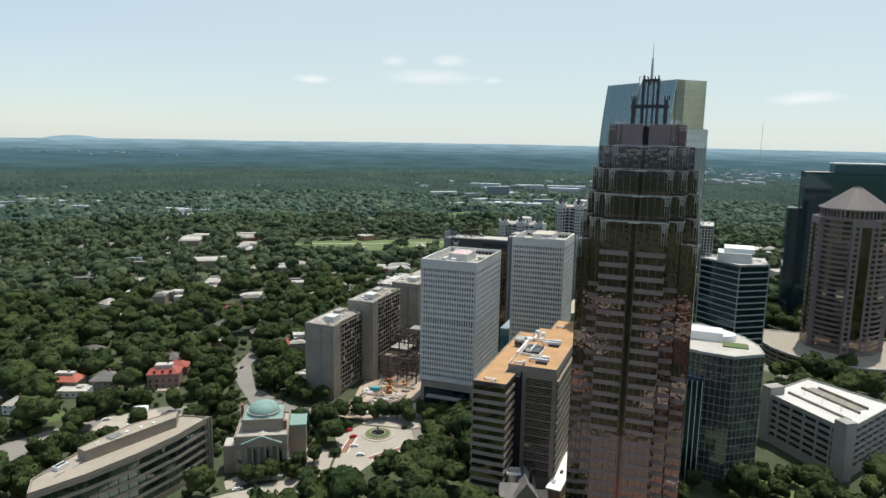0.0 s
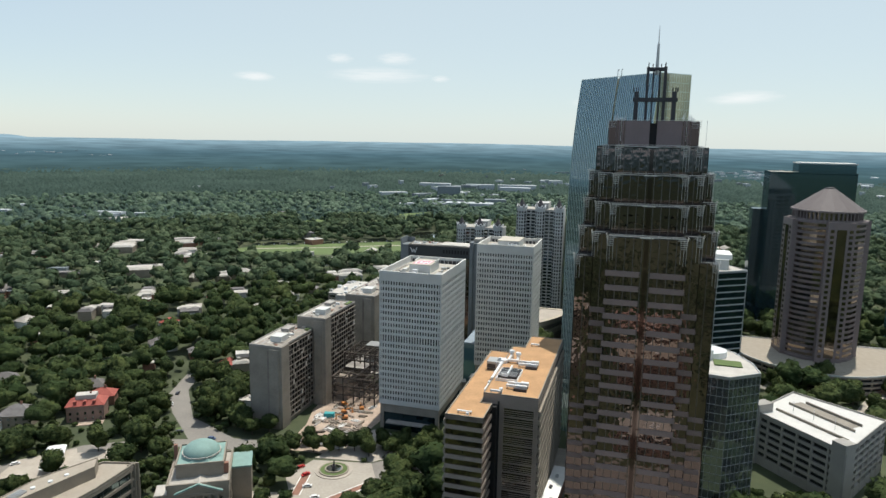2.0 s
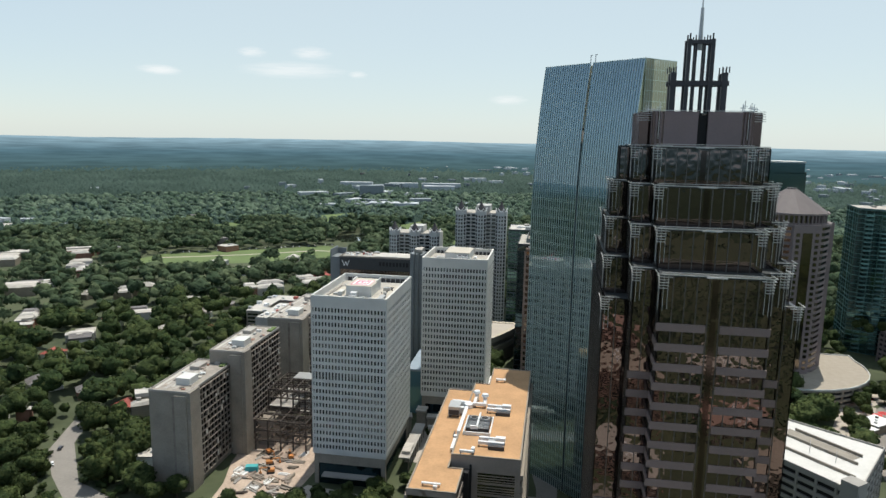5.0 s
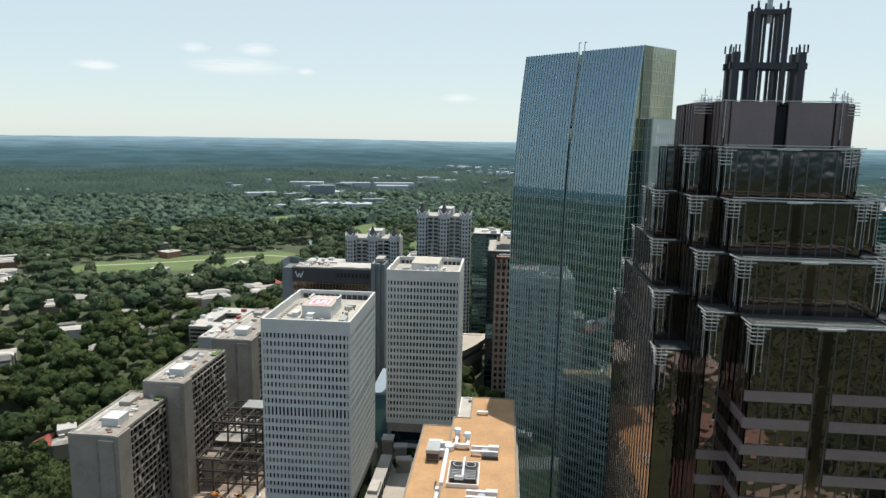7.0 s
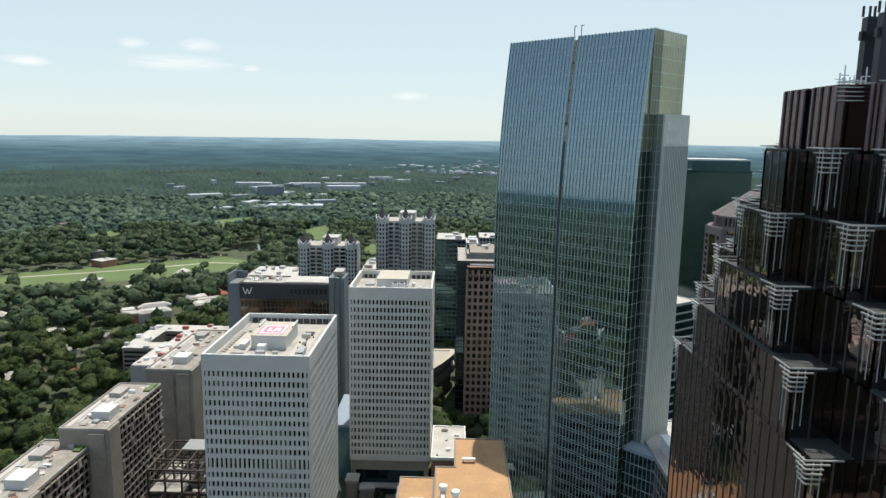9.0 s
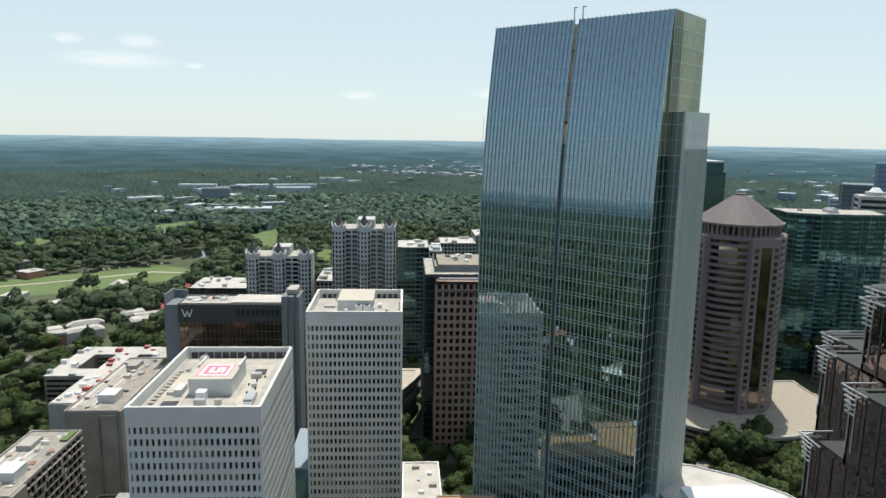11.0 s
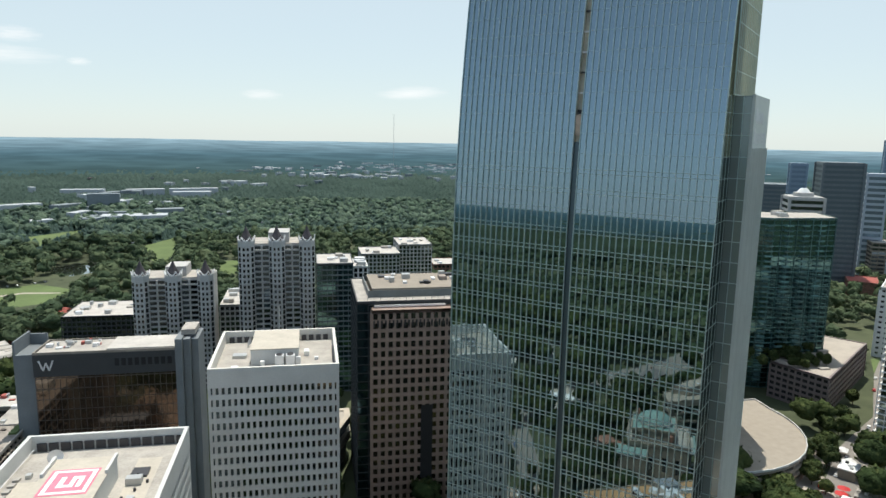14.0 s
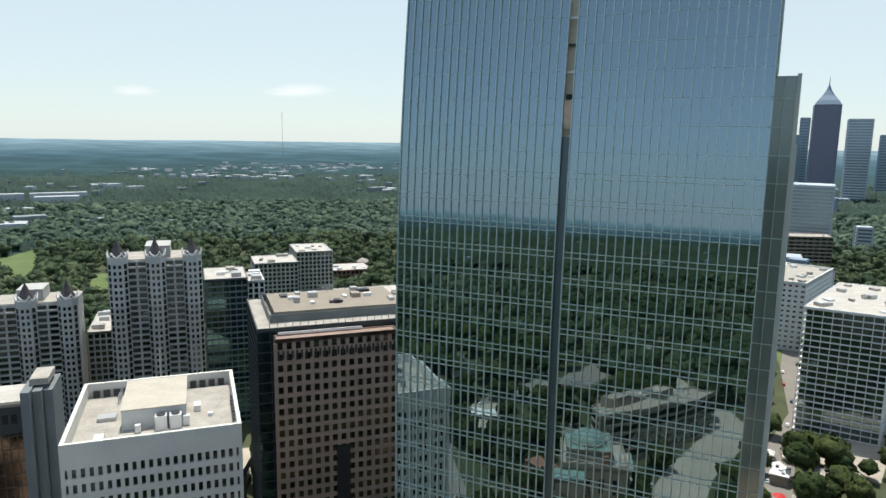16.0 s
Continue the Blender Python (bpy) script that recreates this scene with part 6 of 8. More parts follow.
LAWNS = [
    [(-592, 864), (-572, 930), (-472, 990), (-383, 1052), (-338, 1022), (-345, 962), (-421, 906), (-536, 842)],
    [(-534, 1400), (-468, 1494), (-436, 1420), (-462, 1290)],
    [(-335, 1302), (-301, 1400), (-274, 1240), (-276, 1150), (-312, 1220)],
    [(-208, 1175), (-185, 1178), (-178, 1090), (-199, 1070)],
    [(-660, 1200), (-640, 1260), (-600, 1240), (-610, 1180)],
    [(38, 354), (54, 374), (62, 352), (48, 336)],
    [(-268, 344), (-258, 353), (-256, 345), (-262, 338)],
    [(-182, 276), (-174, 283), (-178, 290), (-187, 284)],
    [(-345, 262), (-338, 276), (-348, 284), (-356, 270)],
    [(309, 671), (322, 672), (350, 702), (333, 700)],
]
for poly in LAWNS:
    sheet("lawn", poly, GRASS, "mown green park lawn among trees", "lawn", 0.06)
sheet("infield", [(-433, 912), (-421, 917), (-409, 890), (-418, 880)], ORANGE_CLAY, "orange clay infield on a lawn", "ball field", 0.12)
sheet("pond", [(-400, 1150), (-366, 1180), (-338, 1120), (-362, 1092), (-390, 1110)], WATER, "still grey park pond between trees", "pond", 0.1)
PATHS = [[(-560, 900), (-470, 946), (-380, 1006), (-345, 1004), (-345, 1008), (-382, 1012), (-470, 951), (-562, 905)]]
for poly in PATHS:
    sheet("path", poly, PAVING, "pale path across the park lawn", "path", 0.10)

# brick crossings and white stop lines at the junction
for (x, y, w, d, a) in ((-170, 309, 3.2, 19, 12), (-146, 309, 3.2, 24, -32)):
    c = thing("crosswalk", "red brick crosswalk with white edges", "crosswalk", x, y, 0.09, a)
    block("brick_band", c, BRICK, -w / 2, w / 2, -d / 2, d / 2, 0, 0.03)
    for s in (-1, 1):
        block("edge_line", c, WHITE_TRIM, s * (w / 2 + 0.5) - 0.2, s * (w / 2 + 0.5) + 0.2, -d / 2, d / 2, 0, 0.03)
fount = thing("fountain", "round stone fountain with planted rings", "fountain", -161, 327, 0)
for r, h, m in ((9.5, 0.35, PAVING), (7.6, 0.8, BEIGE), (6.8, 0.82, GRASS), (4.6, 1.3, BEIGE), (3.8, 1.32, WATER), (1.0, 2.6, DARK_METAL), (0.4, 5.0, DARK_METAL)):
    round_part("tier", fount, m, 0, 0, 0.05, r, h, n=20)


# ---- cars ----
def car_meshes(mat):
    body = Soup().prism([(-2.2, -0.88), (2.2, -0.88), (2.3, -0.5), (2.3, 0.5), (2.2, 0.88), (-2.2, 0.88), (-2.3, 0.5), (-2.3, -0.5)], 0.35, 0.95).prism(rect(-1.5, 1.1, -0.8, 0.8), 1.42, 1.5, 0.9).mesh("body", mat)
    cabin = Soup().prism(rect(-1.7, 1.3, -0.82, 0.82), 0.95, 1.43, 0.8).mesh("cabin", WINDOW)
    return body, cabin


CAR_COLOURS = [(0.7, 0.7, 0.7), (0.05, 0.05, 0.06), (0.35, 0.36, 0.38), (0.45, 0.03, 0.03), (0.8, 0.8, 0.78), (0.06, 0.1, 0.2)]
CAR_SETS = [car_meshes(material("car_paint", c, 0.3, vary=0.04)) for c in CAR_COLOURS]
WHEEL = Soup().prism([(0.34 * math.cos(a * 0.785), 0.34 * math.sin(a * 0.785)) for a in range(8)], -0.1, 0.1).mesh("wheel", DARK_METAL)
CAR_WORDS = ["silver", "black", "grey", "red", "white", "dark blue"]


def car(x, y, turn, k, z=0.09, wheels=True):
    t = thing("car", CAR_WORDS[k] + " passenger car standing on a street", "car", x, y, z, turn, "cars on the streets")
    put("body", CAR_SETS[k][0], t)
    put("cabin", CAR_SETS[k][1], t, "dark car windows")
    for a in (-1.4, 1.4) if wheels else ():
        for b in (-0.8, 0.8):
            w = put("wheel", WHEEL, t, at=(a, b, 0.34))
            w.rotation_euler = (radians(90), 0, 0)


rnd = random.Random(31)
for x, y, a in ((-166, 308, 30), (-172, 318, 60), (-158, 300, 30), (-178, 324, 60), (-262, 340, 30), (-240, 338, 10), (-292, 372, 130), (-300, 388, 110), (-195, 246, 50), (-205, 228, 55), (-175, 268, 40), (-46, 300, 90), (-46, 330, 92), (-48, 360, 95), (-97, 470, 90), (-98, 520, 88), (130, 475, 70), (165, 540, 35), (185, 556, 38), (206, 572, 36), (228, 588, 40), (260, 615, 44), (280, 640, 46), (300, 660, 44), (62, 535, 140), (90, 505, 130), (175, 545, 35), (218, 576, 40), (-328, 245, 70), (-315, 282, 50)):
    car(x, y, a, rnd.randrange(6))
for i in range(14):
    x, y = rnd.uniform(150, 182), rnd.uniform(545, 575)
    car(x, y, rnd.choice((40, 130)), rnd.randrange(6), 0.23)
for i in range(22):
    u = i / 21 + rnd.uniform(-0.015, 0.015)
    car(-575 + 195 * u, 934 + 126 * u, 33 + 90, rnd.choice((0, 4, 2, 4)), 0.0, False)
RED_CANOPY = material("red_canopy", (0.55, 0.03, 0.03), 0.7, vary=0.1)
for x, y in ((150, 520), (155, 524), (146, 526)):
    u = thing("umbrella", "red street umbrella beside low shops", "umbrella", x, y, 0)
    put("canopy", Soup().prism([(3 * math.cos(a * 0.785), 3 * math.sin(a * 0.785)) for a in range(8)], 3.0, 4.2, 0.08).mesh("canopy", RED_CANOPY), u)
    block("pole", u, METAL, -0.1, 0.1, -0.1, 0.1, 0, 3.2)


# ---- houses ----
def house(x, y, turn, w, d, h, wall, roof, label, name="house", chimney=True, flat=False, panes=True):
    t = thing(name, label, name, x, y, 0, turn)
    block("wall", t, wall, -w / 2, w / 2, -d / 2, d / 2, 0, h)
    if flat:
        block("roof", t, roof, -w / 2 - 0.3, w / 2 + 0.3, -d / 2 - 0.3, d / 2 + 0.3, h, h + 0.5)
        gear(t, w * 0.15, 0, h + 0.5, w * 0.2, d * 0.25, 1.0, METAL)
    else:
        a, b = w / 2 + 0.6, d / 2 + 0.6
        r = max(0.4, a - b)
        s = Soup()
        s.v += [(-a, -b, h), (a, -b, h), (a, b, h), (-a, b, h), (-r, 0, h + b * 0.62), (r, 0, h + b * 0.62)]
        s.f += [(0, 1, 5, 4), (2, 3, 4, 5), (1, 2, 5), (3, 0, 4), (3, 2, 1, 0)]
        put("roof", s.mesh("roof", roof), t, "hipped roof")
        if chimney:
            block("chimney", t, BRICK, r * 0.5, r * 0.5 + 1, -0.5, 0.5, h + 1, h + b * 0.62 + 1.5)
    for i in range(int(w / 4) if panes else 0):
        for z in ((1.0,) if h < 5.5 else (1.0, 4.2)):
            px = -w / 2 + 2 + i * 4
            block("window", t, WINDOW, px - 0.6, px + 0.6, -d / 2 - 0.04, -d / 2 + 0.04, z, z + 1.6)
    return t


mansion = house(-326, 341, 32, 20, 13, 9.5, PINKISH, RED_TILE, "pink brick mansion with a red tiled roof and white deck")
block("roof_deck", mansion, ROOF_WHITE, -5.5, 5.5, -3, 3, 12.0, 14.6, "pale flat roof deck")
for i in range(3):
    block("dormer", mansion, RED_TILE, -6 + i * 5, -4.4 + i * 5, -6.2, -3.8, 10.2, 12.2)
block("terrace", mansion, CLAY, -4, 10, -13, -8, 0, 0.5)
orange_house = house(-379, 310, 20, 20, 13, 7, BEIGE, ORANGE_TILE, "pale house with an orange tiled roof")
block("roof_deck", orange_house, ROOF_WHITE, -6, 6, -2.5, 2.5, 9.2, 11.4)
house(-356, 322, 25, 18, 14, 7, BEIGE, SHINGLE, "house with a dark grey shingle roof")
house(-395, 265, 15, 17, 12, 6, BEIGE, SHINGLE, "house with a pale grey shingle roof")
house(-372, 272, 15, 14, 12, 6, WHITE_TRIM, ROOF_GREY, "house with a pale grey shingle roof")
house(-334, 362, 30, 14, 11, 6, BRICK, RED_TILE, "low house with a dark red roof")
house(-352, 372, 30, 18, 12, 6, BEIGE, SHINGLE, "house with a dark grey shingle roof")
house(-365, 305, 25, 18, 12, 4, WHITE_TRIM, ROOF_WHITE, "low building with a white flat roof", flat=True)
house(-318, 214, 60, 16, 12, 6, BRICK, SHINGLE, "brown gabled house among trees")
house(-241, 377, 10, 12, 9, 9, WHITE_TRIM, ROOF_WHITE, "small white building with a white roof", flat=True)
house(-220, 292, -10, 14, 9, 8, BRICK, BRICK, "low brick annex beside the church", chimney=False)
def gable(parent, x, y, w, d, h, rise_, wall, roof, turn=0.0):
    """A gabled wing: walls up to the ridge and two roof slopes with eaves."""
    g = Soup()
    g.v += [(-w / 2, -d / 2, 0), (w / 2, -d / 2, 0), (w / 2, -d / 2, h), (0, -d / 2, h + rise_), (-w / 2, -d / 2, h)]
    g.v += [(p[0], d / 2, p[2]) for p in g.v]
    g.f += [(0, 1, 2, 3, 4), (9, 8, 7, 6, 5), (1, 6, 7, 2), (5, 0, 4, 9)]
    put("wall", g.mesh("wall", wall), parent, at=(x, y, 0), turn=turn)
    for k in (-1, 1):
        r = Soup()
        e = w / 2 + 0.6
        drop = rise_ * 0.6 / (w / 2)
        for yy in (-d / 2 - 0.5, d / 2 + 0.5):
            r.v += [(k * e, yy, h - drop), (0, yy, h + rise_), (0, yy, h + rise_ + 0.35), (k * e, yy, h - drop + 0.35)]
        r.f += [(0, 1, 2, 3), (7, 6, 5, 4), (3, 2, 6, 7), (0, 4, 5, 1), (0, 3, 7, 4)]
        put("roof_slope", r.mesh("roof_slope", roof), parent, "steep grey slate slope", at=(x, y, 0), turn=turn)


old = thing("house", "old grey stone house with steep gabled slate roofs", "house", -66, 286, 0, 20)
gable(old, 0, 0, 10, 19, 8.5, 6.5, CONCRETE_DARK, SHINGLE)
gable(old, -6, -3, 7.5, 11, 7.0, 5.0, CONCRETE_DARK, ROOF_GREY, 90)
gable(old, 5, -5, 6.0, 9, 6.0, 4.0, CONCRETE_DARK, SHINGLE, 90)
block("chimney", old, BLACK, 2.0, 3.2, -2.6, -1.0, 9, 17.5)
block("chimney_pot", old, DARK_METAL, 2.2, 3.0, -2.3, -1.3, 17.5, 18.3)
round_part("turret", old, CONCRETE, -5.2, 3.5, 0, 2.3, 13.5, n=10)
block("balcony", old, ROOF_WHITE, -8.0, -1.8, 1.4, 6.6, 13.5, 13.8, "white walled roof terrace")
parapet(old, WHITE_TRIM, rect(-8.2, -1.6, 1.2, 6.8), 13.6, 14.9, 0.3)
for k in range(4):
    block("railing", old, WHITE_TRIM, -9 + k * 3.2, -7 + k * 3.2, -11.2, -11.0, 3.6, 4.4)
low_wing = thing("low_wing", "long low wing with a bright white roof beside an alley", "low building", -52.3, 322, 0, -3)
block("wall", low_wing, BRICK, -3.2, 3.2, -30, 31, 0, 6.6)
block("roof", low_wing, WHITE_TRIM, -3.5, 3.5, -30.3, 31.3, 6.6, 7.2, "bright white roof")
for k in range(5):
    gear(low_wing, -1.2 + k % 3, -24 + k * 11, 7.2, 1.4, 2.2, 0.9, (METAL, DARK_METAL)[k % 2])

# schools and halls with pale roofs among the woods
HALLS = [(-719, 826, 36, 60, 9), (-600, 800, 30, 40, 10), (-565, 772, 26, 44, 12), (-582, 690, 34, 40, 9), (-560, 700, 14, 26, 11), (-772, 729, 26, 18, 8), (-791, 693, 19, 14, 7), (-490, 586, 14, 36, 8), (-478, 578, 12, 30, 8),
         (-492, 520, 12, 30, 8), (-480, 527, 10, 22, 8), (-472, 443, 18, 10, 7), (-563, 560, 12, 12, 8), (-416, 556, 20, 34, 7), (-345, 416, 9, 8, 8), (-285, 435, 13, 16, 12), (-938, 1061, 50, 40, 10), (-628, 547, 23, 14, 8), (-475, 699, 26, 30, 8), (-404, 622, 22, 26, 9), (-660, 880, 40, 30, 9), (-640, 640, 22, 14, 8), (-340, 750, 32, 26, 9), (-357, 734, 14, 29, 9), (-308, 786, 29, 35, 9)]
HALL_POLYS = []
rnd = random.Random(19)
for k, (x, y, w, d, h) in enumerate(HALLS):
    hb = thing("hall", "low pale building with a bright flat roof among trees", "low building", x, y, 0, 28 + (k * 13) % 9, "pale roofs among the woods")
    wall = (BEIGE, PALE, BRICK)[k % 3]
    cuts = [0.0, rnd.uniform(0.28, 0.42), rnd.uniform(0.6, 0.75), 1.0] if d > 16 else [0.0, rnd.uniform(0.4, 0.6), 1.0]
    for q in range(len(cuts) - 1):
        y0, y1 = -d / 2 + d * cuts[q], -d / 2 + d * cuts[q + 1]
        ww, hh, off = w * rnd.uniform(0.6, 1.0), h * rnd.uniform(0.75, 1.1), rnd.uniform(-0.2, 0.2) * w
        block("wing", hb, wall, off - ww / 2, off + ww / 2, y0, y1 - 0.1, 0, hh)
        put("roof", Soup().prism(rect(off - ww / 2 - 0.4, off + ww / 2 + 0.4, y0 - 0.3, y1 + 0.2), hh, hh + rnd.choice((0.6, 1.6, 2.4)), rnd.choice((1.0, 0.8, 0.6))).mesh("roof", (ROOF_WHITE, ROOF_GREY, ROOF_WHITE, SHINGLE)[(k * 3 + q) % 4]), hb)
    gear(hb, 0, -d * 0.2, h * 0.9, w * 0.2, d * 0.12, 1.8, ROOF_GREY)
    HALL_POLYS.append(rect(x - w / 2 - 1, x + w / 2 + 1, y - d / 2 - 1, y + d / 2 + 1))

# shops, stalls and tents by the far street
for k, (x, y, w, d, h, m) in enumerate(((143, 505, 16, 11, 5, 0), (171, 539, 11, 8, 5, 0), (172, 519, 14, 10, 5, 1), (158, 514, 9, 8, 4.5, 2), (154, 492, 12, 9, 5, 1), (132, 492, 10, 8, 5, 0), (190, 530, 12, 9, 6, 2))):
    sb = thing("shop", "low shop with a pale flat roof and roof vents", "shop", x, y, 0, 38, "shops by the far street")
    block("wall", sb, (BEIGE, PALE, BRICK)[m], -w / 2, w / 2, -d / 2, d / 2, 0, h)
    block("roof", sb, (WHITE_TRIM, ROOF_WHITE, ROOF_GREY)[m], -w / 2 - 0.4, w / 2 + 0.4, -d / 2 - 0.4, d / 2 + 0.4, h, h + 0.5)
    for q in range(3):
        gear(sb, -w * 0.3 + q * w * 0.28, (q - 1) * d * 0.2, h + 0.5, 1.4, 1.6, 0.9, (METAL, WHITE_METAL, DARK_METAL)[q])
for k, (x, y) in enumerate(((192, 553), (186, 560), (180, 548), (199, 560))):
    tb = thing("market_tent", "white market tent with a peaked canopy", "tent", x, y, 0.2, 40 * k, "market tents")
    put("canopy", Soup().prism(rect(-3, 3, -2.4, 2.4), 2.6, 4.3, 0.1).mesh("canopy", WHITE_TRIM), tb)
    for a in (-2.8, 2.8):
        for b in (-2.2, 2.2):
            block("pole", tb, METAL, a - 0.06, a + 0.06, b - 0.06, b + 0.06, 0, 2.6)

WALLS, ROOFS = [BEIGE, WHITE_TRIM, BRICK, PALE], [SHINGLE, ROOF_GREY, ROOF_WHITE, SHINGLE, ROOF_GREY, RED_TILE]
ROOF_WORDS = {"grey_shingle": "dark grey shingle", "gravel_roof": "pale grey", "white_membrane": "white", "red_tile": "red tiled"}
FOOT = [(-95, -50, 270, 400), (-162, -80, 376, 500), (-236, -160, 336, 536), (-64, 12, 210, 440), (-222, -176, 248, 300), (-262, -216, 172, 266), (-204, -128, 515, 548), (-138, -86, 665, 705), (-200, -146, 680, 716), (-92, -52, 688, 730),
        (-75, -12, 540, 604), (-54, 90, 845, 930), (40, 92, 1015, 1064), (-262, -208, 748, 800), (-152, -134, 696, 748), (-12, 50, 338, 404), (0, 50, 484, 536), (40, 110, 362, 446), (55, 176, 540, 630), (86, 164, 706, 750), (180, 300, 600, 704), (224, 338, 546, 632), (334, 434, 690, 775), (580, 695, 930, 1015), (484, 540, 878, 938), (-300, -215, 590, 660), (-66, 46, 55, 150), (-110, -72, 560, 655), (-88, -66, 452, 496), (-250, -232, 362, 372)]


FOOT += [(-150 + (i % 4) * 72 - 30, -150 + (i % 4) * 72 + 30, 140 - (i // 4) * 95 - 30, 140 - (i // 4) * 95 + 30) for i in range(16)]


def inside(x, y, poly):
    hit, n = False, len(poly)
    for i in range(n):
        (ax, ay), (bx, by) = poly[i], poly[(i + 1) % n]
        if (ay > y) != (by > y) and x < (bx - ax) * (y - ay) / (by - ay) + ax:
            hit = not hit
    return hit


BLOCKS = [(p, min(q[0] for q in p), max(q[0] for q in p), min(q[1] for q in p), max(q[1] for q in p)) for p in STREETS + LAWNS + PAVED + HALL_POLYS + [[(-200, 372), (-206, 392), (-211, 434), (-166, 452), (-161, 392), (-164, 362), (-171, 342), (-197, 340)], [(-400, 1150), (-366, 1180), (-338, 1120), (-362, 1092), (-390, 1110)], [(-172, 318), (-150, 318), (-150, 338), (-172, 338)]]]
HOUSES = [(o.location.x, o.location.y) for o in scene.objects if o.parent is None and "category" in o and o["category"] == "house"]


def free(x, y, margin=0.0):
    for a, b, c, d in FOOT:
        if a - margin < x < b + margin and c - margin < y < d + margin:
            return False
    for p, a, b, c, d in BLOCKS:
        if a - 3 < x < b + 3 and c - 3 < y < d + 3 and inside(x, y, p):
            return False
    return True


# the neighbourhood under the trees: 150 houses one by one, the rest as one spread
rnd = random.Random(77)
# Both colours are greyed and blued to hold the haze of distance.
FAR_ROOF = material("hazed_far_roof", (0.42, 0.45, 0.47), 0.8, vary=0.15)
FAR_DIM = material("hazed_far_wall", (0.20, 0.235, 0.25), 0.8, vary=0.15)
far_roofs = {m.name: Soup() for m in (FAR_ROOF, FAR_DIM, SHINGLE)}
far_mats = {m.name: m for m in (FAR_ROOF, FAR_DIM, SHINGLE)}
count = 0
tries = 0
while count < 78 and tries < 4000:
    tries += 1
    ang, r = rnd.uniform(60, 175), 150 + 800 * rnd.random() ** 0.7
    x, y = CX + r * math.cos(radians(ang)), CY + r * math.sin(radians(ang))
    if not free(x, y, 8) or any((x - a) ** 2 + (y - b) ** 2 < 26 ** 2 for a, b in HOUSES):
        continue
    roof = rnd.choice(ROOFS)
    if r > 500 and rnd.random() < 0.15:
        house(x, y, rnd.uniform(0, 90), rnd.uniform(18, 40), rnd.uniform(14, 22), rnd.uniform(5, 9), rnd.choice(WALLS), ROOF_WHITE, "low building with a white flat roof among trees", "low_building", flat=True, panes=False)
    else:
        house(x, y, rnd.uniform(0, 90), rnd.uniform(12, 20), rnd.uniform(9, 13), rnd.uniform(5, 7.5), rnd.choice(WALLS), roof, "house with a %s roof among trees" % ROOF_WORDS[roof.name], panes=False, chimney=False)
    HOUSES.append((x, y))
    count += 1
# farther clusters of pale commercial roofs, by true plan position and spread
CLUSTERS = [(-100, 3000, 150, 34), (119, 3500, 250, 50), (400, 3800, 350, 50), (650, 3700, 250, 34), (-180, 3400, 150, 24), (97, 2880, 120, 22), (-300, 2500, 150, 18), (431, 2242, 60, 10), (-520, 2130, 160, 18), (-420, 1600, 90, 14),
            (-500, 1830, 90, 10), (-1320, 1080, 90, 22), (-4400, 3650, 500, 40), (1200, 2000, 300, 60), (900, 2600, 350, 44), (500, 2900, 250, 24), (1500, 3400, 600, 60), (-954, 1080, 60, 8)]
for cx_, cy_, spread, n in CLUSTERS:
    for i in range(int(n * 0.6)):
        x, y = rnd.gauss(cx_, spread), rnd.gauss(cy_, spread * 0.5)
        if math.hypot(x - CX, y - CY) < 900:
            continue
        fx, fy, fz, k = far(x, y)
        w, d, h = 12 * 5.5 ** rnd.random() * k, rnd.uniform(10, 30) * k, rnd.uniform(5, 12) * k
        m = rnd.choice((FAR_ROOF, FAR_ROOF, FAR_DIM))
        far_roofs[m.name].box(fx - w / 2, fx + w / 2, fy - d / 2, fy + d / 2, fz, fz + h + 7 * k, rnd.uniform(0, 90))
# single large roofs and a mid-rise beyond the park
for x, y, w, d, h, turn, m in ((-524, 1812, 62, 20, 34, 12, FAR_DIM), (-655, 1730, 74, 24, 20, 40, FAR_ROOF), (-663, 2133, 100, 30, 18, 8, FAR_ROOF), (-517, 2150, 90, 26, 18, 15, FAR_ROOF), (-387, 2058, 90, 30, 19, 10, FAR_ROOF), (-406, 1573, 110, 40, 16, 8, FAR_ROOF), (-360, 1643, 50, 26, 20, 20, FAR_DIM), (-398, 2150, 120, 24, 20, 14, FAR_ROOF)):
    fx, fy, fz, k = far(x, y)
    far_roofs[m.name].box(fx - w * k / 2, fx + w * k / 2, fy - d * k / 2, fy + d * k / 2, fz, fz + h * k, turn)
for i in range(80):
    ang, r = rnd.uniform(10, 250), rnd.uniform(650, 2600)
    x, y = CX + r * math.cos(radians(ang)), CY + r * math.sin(radians(ang))
    if r < 1500 and not free(x, y, 6):
        continue
    fx, fy, fz, k = far(x, y)
    w, d, h = rnd.uniform(10, 24) * k, rnd.uniform(9, 16) * k, rnd.uniform(6, 11) * k
    m = rnd.choice((FAR_ROOF, FAR_DIM, SHINGLE, FAR_DIM))
    far_roofs[m.name].box(fx - w / 2, fx + w / 2, fy - d / 2, fy + d / 2, fz, fz + h + 3 * k, rnd.uniform(0, 90))
for key, s in far_roofs.items():
    tagged(new("distant_buildings", s.mesh("distant_buildings", far_mats[key])), "many small distant roofs among the woods", "distant roofs", kind="stuff")

